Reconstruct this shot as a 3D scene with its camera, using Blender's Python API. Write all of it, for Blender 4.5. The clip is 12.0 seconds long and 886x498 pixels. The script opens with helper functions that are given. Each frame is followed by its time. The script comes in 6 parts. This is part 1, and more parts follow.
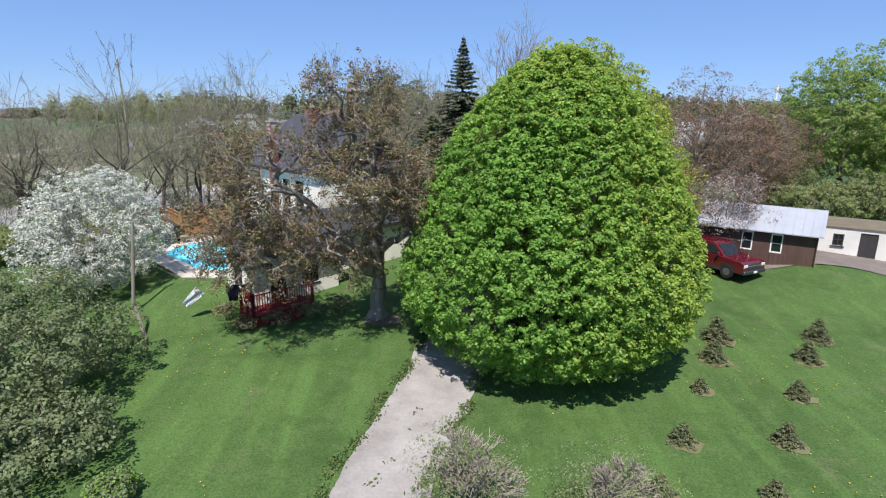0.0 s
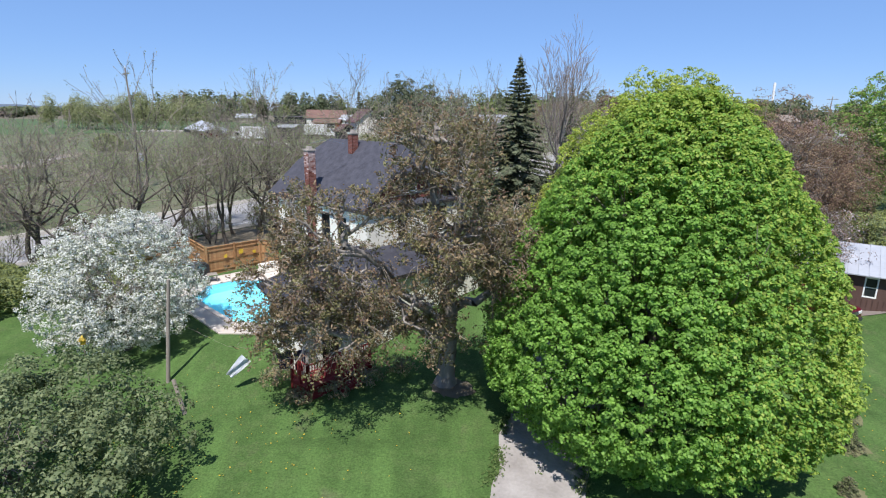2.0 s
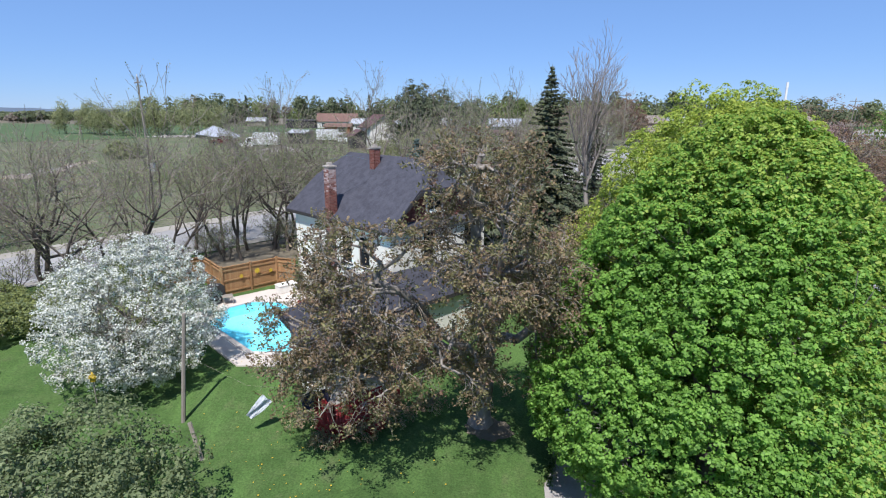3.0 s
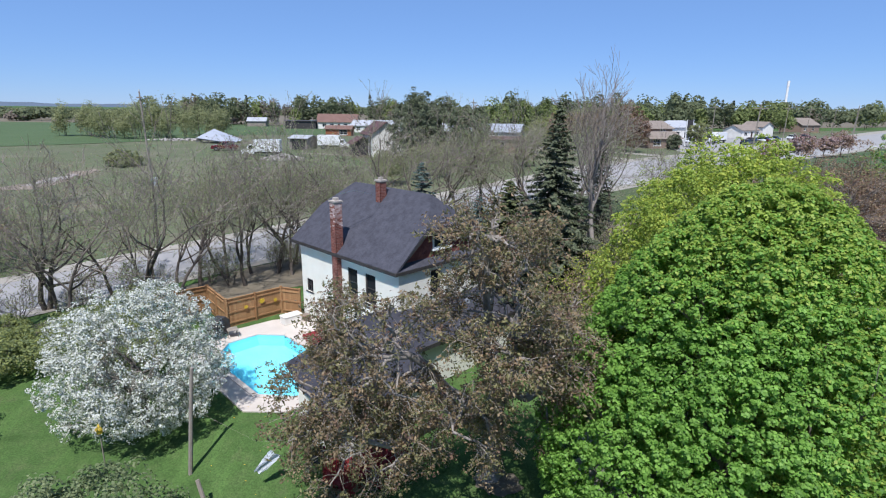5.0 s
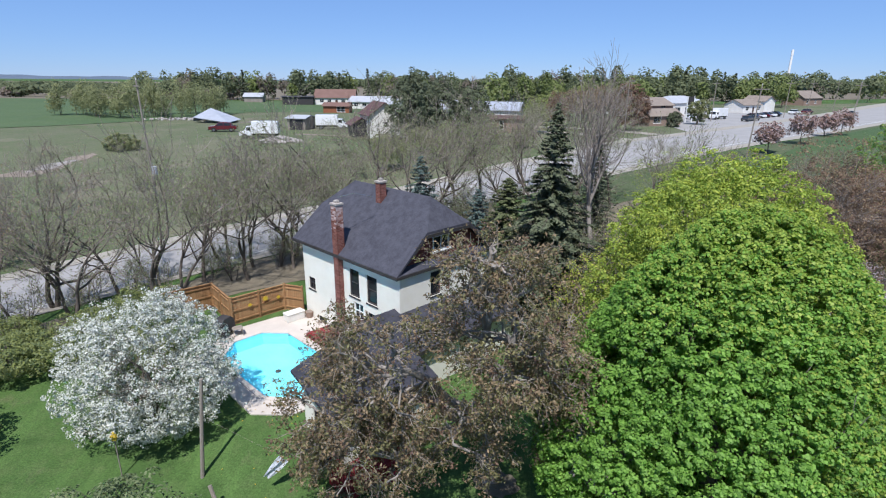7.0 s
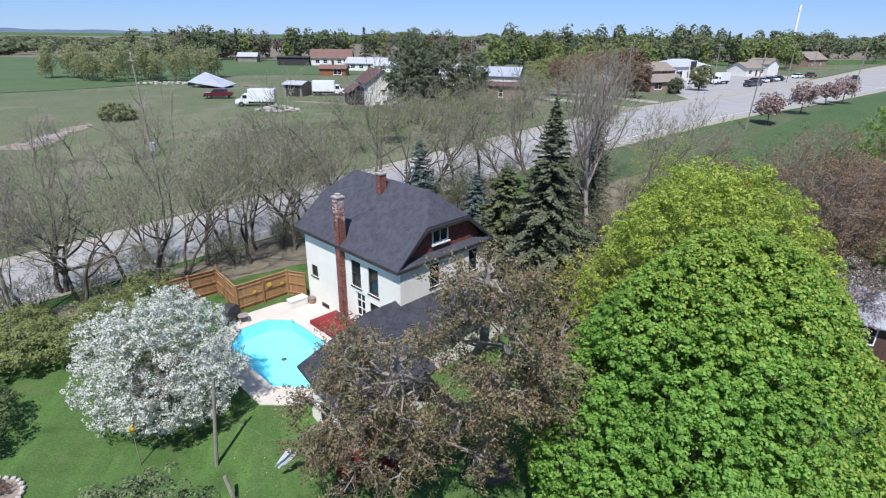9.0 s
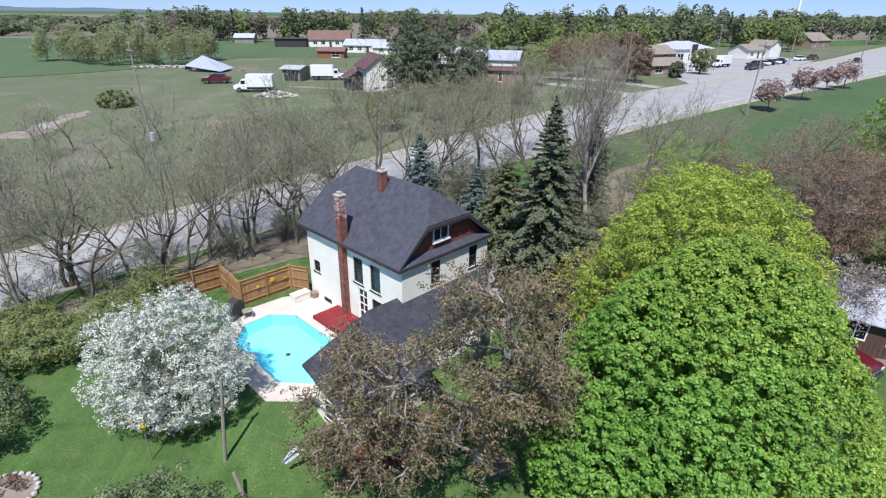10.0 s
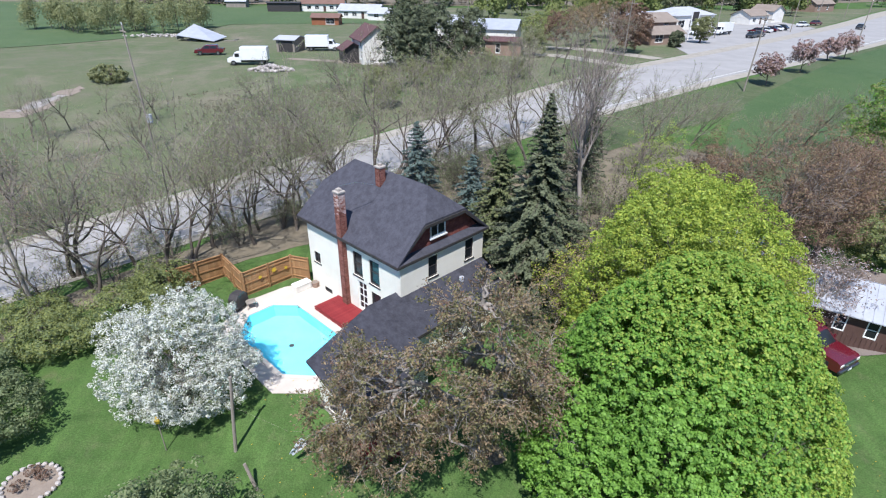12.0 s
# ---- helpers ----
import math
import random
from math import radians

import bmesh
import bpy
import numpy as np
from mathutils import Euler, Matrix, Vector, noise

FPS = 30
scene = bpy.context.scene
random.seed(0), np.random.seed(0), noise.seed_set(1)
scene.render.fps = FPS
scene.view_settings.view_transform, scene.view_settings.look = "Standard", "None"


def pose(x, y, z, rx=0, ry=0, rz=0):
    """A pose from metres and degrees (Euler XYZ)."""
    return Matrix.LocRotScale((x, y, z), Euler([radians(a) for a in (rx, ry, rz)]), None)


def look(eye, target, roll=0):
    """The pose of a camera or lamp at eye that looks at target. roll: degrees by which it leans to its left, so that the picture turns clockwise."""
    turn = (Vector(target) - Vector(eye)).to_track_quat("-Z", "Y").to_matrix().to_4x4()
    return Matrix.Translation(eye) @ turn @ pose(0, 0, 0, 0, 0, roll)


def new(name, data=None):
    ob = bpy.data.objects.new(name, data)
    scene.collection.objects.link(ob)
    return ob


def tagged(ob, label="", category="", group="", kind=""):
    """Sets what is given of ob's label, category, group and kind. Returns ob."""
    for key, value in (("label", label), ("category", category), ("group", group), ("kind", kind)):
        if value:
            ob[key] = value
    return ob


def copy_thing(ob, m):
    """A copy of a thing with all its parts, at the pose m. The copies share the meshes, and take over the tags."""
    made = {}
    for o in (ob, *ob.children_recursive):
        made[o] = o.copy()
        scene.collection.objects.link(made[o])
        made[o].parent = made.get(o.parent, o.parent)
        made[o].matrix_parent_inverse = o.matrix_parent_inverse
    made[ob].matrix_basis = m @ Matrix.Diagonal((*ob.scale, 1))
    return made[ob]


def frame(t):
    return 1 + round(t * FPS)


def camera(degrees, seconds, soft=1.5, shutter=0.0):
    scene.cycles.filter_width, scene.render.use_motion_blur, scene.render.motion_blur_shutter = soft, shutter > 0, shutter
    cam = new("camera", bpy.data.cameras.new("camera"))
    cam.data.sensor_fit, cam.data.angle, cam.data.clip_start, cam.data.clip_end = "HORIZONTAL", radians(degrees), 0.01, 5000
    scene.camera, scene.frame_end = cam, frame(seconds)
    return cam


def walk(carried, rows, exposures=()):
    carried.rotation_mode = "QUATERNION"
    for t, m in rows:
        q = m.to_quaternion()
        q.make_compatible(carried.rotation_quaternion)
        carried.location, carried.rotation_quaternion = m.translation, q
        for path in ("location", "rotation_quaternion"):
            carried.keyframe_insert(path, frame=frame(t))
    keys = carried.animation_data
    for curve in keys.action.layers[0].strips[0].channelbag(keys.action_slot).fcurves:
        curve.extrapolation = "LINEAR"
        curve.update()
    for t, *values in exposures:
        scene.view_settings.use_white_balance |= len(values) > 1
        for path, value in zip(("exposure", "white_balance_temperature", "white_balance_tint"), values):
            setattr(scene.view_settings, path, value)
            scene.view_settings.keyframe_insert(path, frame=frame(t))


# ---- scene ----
cam = camera(79.0, 12.0, 1.15)
PATH = [
    (0, (-0.259, -0.45, 9.697), (-0.243, 1.493, 9.219), 0.6),
    (0.5, (-1.287, 0.334, 10.113), (-1.264, 2.276, 9.633), 0.7),
    (1, (-2.275, 1.229, 10.56), (-2.246, 3.169, 10.075), 0.7),
    (1.5, (-3.107, 2.257, 11.011), (-3.072, 4.195, 10.522), 0.8),
    (2, (-3.777, 3.312, 11.485), (-3.744, 5.25, 10.993), 0.7),
    (2.5, (-4.374, 4.376, 11.823), (-4.344, 6.315, 11.334), 0.8),
    (3, (-4.808, 5.249, 12.141), (-4.807, 7.188, 11.653), 0.4),
    (3.5, (-5.015, 5.716, 12.434), (-5.025, 7.657, 11.949), 0.2),
    (5.3, (-5.242, 5.96, 14.462), (-5.238, 7.895, 13.954), 0.7),
    (5.5, (-5.255, 5.953, 14.567), (-5.251, 7.886, 14.055), 0.4),
    (6, (-5.215, 5.938, 14.958), (-5.213, 7.866, 14.425), 0.4),
    (6.5, (-5.199, 5.921, 15.448), (-5.197, 7.84, 14.883), 0.4),
    (7, (-5.244, 5.886, 15.89), (-5.238, 7.794, 15.29), 0.4),
    (8.8, (-5.333, 5.797, 17.796), (-5.317, 7.655, 17.057), 0.7),
    (9, (-5.336, 5.763, 17.885), (-5.321, 7.62, 17.144), 0.6),
    (9.5, (-5.383, 5.716, 18.395), (-5.367, 7.561, 17.622), 0.6),
    (10, (-5.441, 5.7, 18.915), (-5.422, 7.531, 18.109), 0.6),
    (10.5, (-5.489, 5.682, 19.409), (-5.468, 7.498, 18.572), 0.6),
    (11, (-5.481, 5.619, 19.952), (-5.457, 7.42, 19.084), 0.7),
    (11.5, (-5.492, 5.601, 20.467), (-5.465, 7.388, 19.57), 0.7),
    (12, (-5.424, 5.582, 20.921), (-5.395, 7.356, 19.997), 0.6),
]
walk(cam, [(t, look(eye, target, roll)) for t, eye, target, roll in PATH],
     [(0, 0.46, 6600, 10), (1.5, 0.45, 6500, 10), (2.5, 0.42, 6350, 10), (3.5, 0.36, 6200, 10), (5.5, 0.28, 6150, 10), (7.0, 0.28, 6200, 10), (9.5, 0.40, 6200, 10), (12.0, 0.52, 6200, 10)])

# ---- world, sun ----
SUN_FROM = Vector((-0.18, -0.98, 0.0)).normalized()
SUN_UP = radians(60)
world = bpy.data.worlds.new("sky")
scene.world = world
world.use_nodes = True
wn, wl = world.node_tree.nodes, world.node_tree.links
wn.clear()
sky = wn.new("ShaderNodeTexSky")
sky.sky_type, sky.sun_disc = "NISHITA", False
sky.sun_elevation = SUN_UP
sky.sun_rotation = math.atan2(SUN_FROM.x, SUN_FROM.y)
sky.altitude = 1500
sky.air_density, sky.dust_density, sky.ozone_density = 1.0, 0.0, 4.0
wb = wn.new("ShaderNodeBackground")
wb.inputs["Strength"].default_value = 0.080
wo = wn.new("ShaderNodeOutputWorld")
tint = wn.new("ShaderNodeMix")
tint.data_type, tint.blend_type = "RGBA", "MULTIPLY"
tint.inputs["Factor"].default_value = 1.0
tint.inputs["B"].default_value = (0.80, 0.92, 1.30, 1)
wl.new(sky.outputs[0], tint.inputs["A"])
haze = wn.new("ShaderNodeMix")
haze.data_type = "RGBA"
haze.inputs["Factor"].default_value = 0.5
haze.inputs["B"].default_value = (2.65, 4.70, 8.1, 1)
wl.new(tint.outputs["Result"], haze.inputs["A"])
wl.new(haze.outputs["Result"], wb.inputs[0])
wl.new(wb.outputs[0], wo.inputs[0])

sun_data = bpy.data.lights.new("sun", "SUN")
sun_data.energy, sun_data.angle, sun_data.color = 5.0, radians(0.53), (1.0, 0.96, 0.92)
sun = new("sun", sun_data)
sun_dir = Vector((SUN_FROM.x * math.cos(SUN_UP), SUN_FROM.y * math.cos(SUN_UP), math.sin(SUN_UP)))
sun.matrix_world = look((0, 0, 80), Vector((0, 0, 80)) - sun_dir)


# ---- materials ----
def material(name, dark, light, scale=6.0, rough=0.8, metal=0.0, bump=0.2, detail=0.0, island=0.0, per_object=0.0,
             translucent=0.0, spec=0.3, fine=40.0, stretch=(1, 1, 1), coat=0.0):
    """Two-scale procedural surface between two colours; island: variation piece by piece within a mesh."""
    m = bpy.data.materials.new(name)
    m.use_nodes = True
    n, l = m.node_tree.nodes, m.node_tree.links
    bsdf = n["Principled BSDF"]
    out = n["Material Output"]
    tc = n.new("ShaderNodeTexCoord")
    mp = n.new("ShaderNodeMapping")
    mp.inputs["Scale"].default_value = stretch
    l.new(tc.outputs["Object"], mp.inputs[0])
    a = n.new("ShaderNodeTexNoise")
    a.inputs["Scale"].default_value, a.inputs["Detail"].default_value, a.inputs["Roughness"].default_value = scale, 5, 0.6
    b = n.new("ShaderNodeTexNoise")
    b.inputs["Scale"].default_value, b.inputs["Detail"].default_value = fine, 3
    l.new(mp.outputs[0], a.inputs[0])
    l.new(mp.outputs[0], b.inputs[0])
    mix = n.new("ShaderNodeMath")
    mix.operation = "MULTIPLY_ADD"
    l.new(b.outputs[0], mix.inputs[0])
    mix.inputs[1].default_value = 0.45
    add = n.new("ShaderNodeMath")
    add.operation = "MULTIPLY_ADD"
    l.new(a.outputs[0], add.inputs[0])
    add.inputs[1].default_value = 1.3
    add.inputs[2].default_value = -0.42
    l.new(add.outputs[0], mix.inputs[2])
    fac = mix.outputs[0]
    if island or per_object:
        if island:
            src = n.new("ShaderNodeNewGeometry").outputs["Random Per Island"]
        else:
            src = n.new("ShaderNodeObjectInfo").outputs["Random"]
        w = island or per_object
        s1 = n.new("ShaderNodeMath")
        s1.operation = "SUBTRACT"
        l.new(src, s1.inputs[0])
        s1.inputs[1].default_value = 0.5
        s2 = n.new("ShaderNodeMath")
        s2.operation = "MULTIPLY_ADD"
        l.new(s1.outputs[0], s2.inputs[0])
        s2.inputs[1].default_value = w
        l.new(fac, s2.inputs[2])
        fac = s2.outputs[0]
    ramp = n.new("ShaderNodeMix")
    ramp.data_type = "RGBA"
    ramp.clamp_factor = True
    ramp.inputs["A"].default_value = (*dark, 1)
    ramp.inputs["B"].default_value = (*light, 1)
    l.new(fac, ramp.inputs["Factor"])
    col = ramp.outputs["Result"]
    l.new(col, bsdf.inputs["Base Color"])
    bsdf.inputs["Roughness"].default_value = rough
    bsdf.inputs["Metallic"].default_value = metal
    bsdf.inputs["Specular IOR Level"].default_value = spec
    bsdf.inputs["Coat Weight"].default_value = coat
    if bump:
        bp = n.new("ShaderNodeBump")
        bp.inputs["Strength"].default_value = bump
        bp.inputs["Distance"].default_value = 0.03
        l.new(b.outputs[0], bp.inputs["Height"])
        l.new(bp.outputs[0], bsdf.inputs["Normal"])
    if translucent:
        tr = n.new("ShaderNodeBsdfTranslucent")
        l.new(col, tr.inputs[0])
        ms = n.new("ShaderNodeMixShader")
        ms.inputs[0].default_value = translucent
        l.new(bsdf.outputs[0], ms.inputs[1])
        l.new(tr.outputs[0], ms.inputs[2])
        l.new(ms.outputs[0], out.inputs[0])
    return m


def grass_material(name, cols, big, small, brown=0.25, streaks=False):
    """Lawn or field: broad patches, small tufts and bare brownish spots."""
    m = bpy.data.materials.new(name)
    m.use_nodes = True
    n, l = m.node_tree.nodes, m.node_tree.links
    bsdf = n["Principled BSDF"]
    tc = n.new("ShaderNodeTexCoord")

    def noise_at(scale, detail, stretch=(1, 1, 1)):
        mp = n.new("ShaderNodeMapping")
        mp.inputs["Scale"].default_value = stretch
        l.new(tc.outputs["Object"], mp.inputs[0])
        t = n.new("ShaderNodeTexNoise")
        t.inputs["Scale"].default_value, t.inputs["Detail"].default_value, t.inputs["Roughness"].default_value = scale, detail, 0.62
        l.new(mp.outputs[0], t.inputs[0])
        return t.outputs[0]

    def mixed(fac, a, b, lo, hi):
        mr = n.new("ShaderNodeMapRange")
        mr.inputs["From Min"].default_value, mr.inputs["From Max"].default_value = lo, hi
        l.new(fac, mr.inputs["Value"])
        x = n.new("ShaderNodeMix")
        x.data_type = "RGBA"
        l.new(mr.outputs[0], x.inputs["Factor"])
        for sock, v in (("A", a), ("B", b)):
            if isinstance(v, tuple):
                x.inputs[sock].default_value = (*v, 1)
            else:
                l.new(v, x.inputs[sock])
        return x.outputs["Result"]

    c = mixed(noise_at(big, 6), cols[0], cols[1], 0.35, 0.65)
    c = mixed(noise_at(small, 4), c, cols[2], 0.45, 0.8)
    c = mixed(noise_at(big * 2.7, 7, (1, 0.8, 1)), c, cols[3], 0.62 - brown * 0.1, 0.8)
    if streaks:
        c = mixed(noise_at(0.9, 3, (1, 0.10, 1)), c, tuple(min(1, v * 1.22) for v in cols[1]), 0.50, 0.72)
        c = mixed(noise_at(0.55, 4, (0.7, 1, 1)), c, tuple(v * 0.86 for v in cols[0]), 0.54, 0.75)
    fine = noise_at(14.0, 3)
    c2 = mixed(fine, (0.6, 0.6, 0.6), (1.35, 1.35, 1.3), 0.25, 0.75)
    mul = n.new("ShaderNodeMix")
    mul.data_type, mul.blend_type = "RGBA", "MULTIPLY"
    mul.inputs["Factor"].default_value = 1.0
    l.new(c, mul.inputs["A"])
    l.new(c2, mul.inputs["B"])
    l.new(mul.outputs["Result"], bsdf.inputs["Base Color"])
    bsdf.inputs["Roughness"].default_value = 0.9
    bsdf.inputs["Specular IOR Level"].default_value = 0.15
    bp = n.new("ShaderNodeBump")
    bp.inputs["Strength"].default_value, bp.inputs["Distance"].default_value = 0.6, 0.05
    l.new(fine, bp.inputs["Height"])
    l.new(bp.outputs[0], bsdf.inputs["Normal"])
    return m


M = {}
M["lawn"] = grass_material("lawn", [(0.049, 0.092, 0.026), (0.067, 0.121, 0.034), (0.086, 0.129, 0.045), (0.125, 0.125, 0.07)], 0.22, 1.6, streaks=True)
M["meadow"] = grass_material("meadow", [(0.084, 0.116, 0.052), (0.122, 0.130, 0.080), (0.145, 0.132, 0.098), (0.205, 0.175, 0.14)], 0.045, 0.35, 1.0)
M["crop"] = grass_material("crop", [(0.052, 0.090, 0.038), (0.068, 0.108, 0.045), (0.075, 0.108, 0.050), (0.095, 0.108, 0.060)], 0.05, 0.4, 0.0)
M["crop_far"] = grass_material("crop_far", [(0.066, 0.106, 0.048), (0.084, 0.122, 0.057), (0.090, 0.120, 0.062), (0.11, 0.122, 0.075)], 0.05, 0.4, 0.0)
M["verge"] = grass_material("verge", [(0.060, 0.085, 0.038), (0.085, 0.105, 0.055), (0.11, 0.115, 0.07), (0.15, 0.135, 0.10)], 0.12, 0.9, 0.5)
M["gravel"] = material("gravel", (0.19, 0.172, 0.158), (0.40, 0.372, 0.355), 0.9, 0.95, bump=0.6, fine=9)
M["asphalt"] = material("asphalt", (0.232, 0.224, 0.219), (0.344, 0.331, 0.323), 0.25, 0.9, bump=0.2, fine=12, stretch=(1, 1, 1))
M["shoulder"] = material("shoulder", (0.225, 0.203, 0.171), (0.378, 0.351, 0.306), 0.8, 0.95, bump=0.4, fine=14)
M["soil"] = material("soil", (0.16, 0.125, 0.10), (0.30, 0.25, 0.205), 1.5, 0.95, bump=0.5, fine=20)
M["yard"] = material("yard_gravel", (0.115, 0.095, 0.085), (0.23, 0.195, 0.175), 1.0, 0.95, bump=0.5, fine=20)
M["litter"] = material("leaf_litter", (0.10, 0.085, 0.06), (0.22, 0.185, 0.135), 1.2, 0.95, bump=0.5, fine=16)
M["line"] = material("line_paint", (0.55, 0.55, 0.52), (0.75, 0.75, 0.72), 2, 0.7)
M["bark"] = material("bark", (0.065, 0.054, 0.046), (0.17, 0.142, 0.118), 3, 0.95, bump=0.6, fine=16, stretch=(1, 1, 0.25))
M["bark_grey"] = material("bark_grey", (0.15, 0.13, 0.115), (0.36, 0.325, 0.29), 3, 0.95, bump=0.5, fine=18, stretch=(1, 1, 0.25))
M["twig"] = material("twig", (0.17, 0.14, 0.12), (0.33, 0.28, 0.245), 2, 0.95, bump=0, island=0.8)
M["grass_blade"] = material("grass_blade", (0.080, 0.130, 0.036), (0.16, 0.215, 0.07), 0.5, 0.8, bump=0, island=0.9, translucent=0.3, fine=2)
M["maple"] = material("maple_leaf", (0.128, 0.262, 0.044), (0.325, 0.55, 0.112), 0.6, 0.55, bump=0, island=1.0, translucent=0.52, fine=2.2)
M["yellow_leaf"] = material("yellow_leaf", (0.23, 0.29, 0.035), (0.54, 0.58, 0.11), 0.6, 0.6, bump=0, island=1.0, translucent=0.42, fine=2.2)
M["olive_leaf"] = material("olive_leaf", (0.125, 0.168, 0.076), (0.28, 0.325, 0.165), 0.6, 0.7, bump=0, island=1.0, translucent=0.42, fine=2)
M["brown_leaf"] = material("brown_leaf", (0.205, 0.148, 0.088), (0.415, 0.31, 0.19), 0.5, 0.75, bump=0, island=1.1, translucent=0.42, fine=2)
M["red_leaf"] = material("russet_leaf", (0.155, 0.095, 0.075), (0.30, 0.20, 0.135), 0.5, 0.75, bump=0, island=1.1, translucent=0.42, fine=2)
M["bud_leaf"] = material("bud_leaf", (0.20, 0.22, 0.105), (0.36, 0.375, 0.19), 0.5, 0.75, bump=0, island=1.0, translucent=0.5, fine=2)
M["bud_green"] = material("bud_green", (0.20, 0.245, 0.105), (0.36, 0.41, 0.20), 0.5, 0.75, bump=0, island=1.0, translucent=0.5, fine=2)
M["dry_weed"] = material("dry_weed", (0.15, 0.135, 0.095), (0.30, 0.27, 0.20), 0.2, 0.9, bump=0, island=1.0, translucent=0.3, fine=2)
M["blossom"] = material("blossom", (0.50, 0.51, 0.45), (0.80, 0.80, 0.75), 0.6, 0.7, bump=0, island=0.9, translucent=0.3, fine=2)
M["pink"] = material("pink_blossom", (0.36, 0.25, 0.24), (0.56, 0.43, 0.42), 0.6, 0.7, bump=0, island=0.9, translucent=0.3, fine=2)
M["pale_twig"] = material("pale_twig", (0.20, 0.17, 0.14), (0.40, 0.35, 0.29), 2, 0.95, bump=0, island=0.8)
M["hedge_leaf"] = material("hedge_leaf", (0.19, 0.225, 0.075), (0.37, 0.405, 0.15), 0.6, 0.7, bump=0, island=1.0, translucent=0.45, fine=2)
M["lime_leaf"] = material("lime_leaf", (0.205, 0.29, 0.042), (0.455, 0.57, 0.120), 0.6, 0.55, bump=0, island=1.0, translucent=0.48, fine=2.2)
M["straw"] = material("straw", (0.10, 0.105, 0.045), (0.19, 0.175, 0.095), 2.5, 0.95, bump=0.3, fine=18)
M["pale_bud"] = material("pale_bud", (0.34, 0.28, 0.28), (0.56, 0.50, 0.50), 0.6, 0.7, bump=0, island=0.9, translucent=0.3, fine=2)
M["needle"] = material("needle", (0.058, 0.072, 0.040), (0.145, 0.165, 0.095), 0.8, 0.7, bump=0, island=0.9, translucent=0.1, fine=3)
M["cedar_needle"] = material("cedar_needle", (0.065, 0.080, 0.034), (0.150, 0.170, 0.075), 0.8, 0.75, bump=0, island=0.9, translucent=0.1, fine=3)
M["olive_dark"] = material("olive_new_leaf", (0.14, 0.135, 0.062), (0.31, 0.285, 0.135), 0.5, 0.75, bump=0, island=1.1, translucent=0.4, fine=2)
M["blue_needle"] = material("blue_needle", (0.055, 0.085, 0.075), (0.13, 0.18, 0.165), 0.8, 0.7, bump=0, island=0.9, translucent=0.1, fine=3)
M["sapling_needle"] = material("sapling_needle", (0.065, 0.082, 0.034), (0.170, 0.180, 0.080), 0.8, 0.75, bump=0, island=0.9, translucent=0.1, fine=3)
M["far_leaf"] = material("far_leaf", (0.090, 0.112, 0.062), (0.20, 0.225, 0.120), 0.03, 0.8, bump=0, island=0.7, translucent=0.4, fine=0.2)
M["far_lime"] = material("far_lime", (0.12, 0.155, 0.05), (0.25, 0.29, 0.105), 0.03, 0.8, bump=0, island=0.7, translucent=0.4, fine=0.2)
M["far_brown"] = material("far_brown", (0.15, 0.125, 0.10), (0.27, 0.225, 0.185), 0.03, 0.8, bump=0, island=0.7, translucent=0.4, fine=0.2)
M["shingle"] = material("shingle", (0.019, 0.019, 0.026), (0.075, 0.075, 0.094), 2.4, 0.88, bump=0.5, fine=9, per_object=0.5)
M["stucco"] = material("stucco", (0.68, 0.645, 0.56), (0.84, 0.815, 0.74), 0.7, 0.9, bump=0.3, fine=30)
M["mortar"] = material("mortar", (0.30, 0.26, 0.23), (0.45, 0.41, 0.37), 5, 0.95)
M["red_shake"] = material("red_shake", (0.135, 0.040, 0.034), (0.25, 0.088, 0.072), 2.0, 0.85, bump=0.3, fine=20, per_object=0.7)
M["dark_trim"] = material("dark_trim", (0.030, 0.027, 0.027), (0.065, 0.060, 0.060), 2, 0.6)
M["white_trim"] = material("white_trim", (0.70, 0.70, 0.68), (0.82, 0.82, 0.80), 2, 0.6)
M["glass"] = material("window_glass", (0.012, 0.014, 0.017), (0.03, 0.035, 0.04), 1, 0.12, spec=0.3, bump=0)
M["red_deck"] = material("red_deck", (0.165, 0.014, 0.018), (0.27, 0.036, 0.038), 2, 0.65, bump=0.2, fine=14, per_object=0.4)
M["concrete"] = material("concrete", (0.44, 0.385, 0.34), (0.60, 0.54, 0.485), 0.8, 0.9, bump=0.2, fine=14)
M["block"] = material("block_foundation", (0.30, 0.28, 0.26), (0.46, 0.43, 0.40), 2, 0.95)
M["cedar"] = material("cedar", (0.24, 0.125, 0.055), (0.40, 0.235, 0.115), 2.0, 0.8, bump=0.3, fine=16, per_object=0.6, stretch=(1, 1, 0.3))
M["grey_wood"] = material("grey_wood", (0.17, 0.145, 0.12), (0.34, 0.30, 0.26), 2.5, 0.9, bump=0.4, fine=20, stretch=(1, 1, 0.2))
M["tin"] = material("tin_roof", (0.33, 0.345, 0.385), (0.47, 0.485, 0.53), 0.7, 0.45, metal=0.2, bump=0.05, fine=8)
M["brown_board"] = material("brown_board", (0.060, 0.034, 0.028), (0.12, 0.070, 0.058), 2, 0.8, bump=0.2, fine=14, per_object=0.5, stretch=(1, 1, 0.3))
M["white_wall"] = material("white_wall", (0.58, 0.55, 0.50), (0.80, 0.78, 0.74), 0.8, 0.9, bump=0.2, fine=12)
M["tan_brick"] = material("tan_brick", (0.22, 0.15, 0.115), (0.32, 0.23, 0.18), 0.8, 0.9, fine=6)
M["tan_roof"] = material("tan_roof", (0.18, 0.145, 0.12), (0.27, 0.225, 0.19), 0.6, 0.9, fine=5)
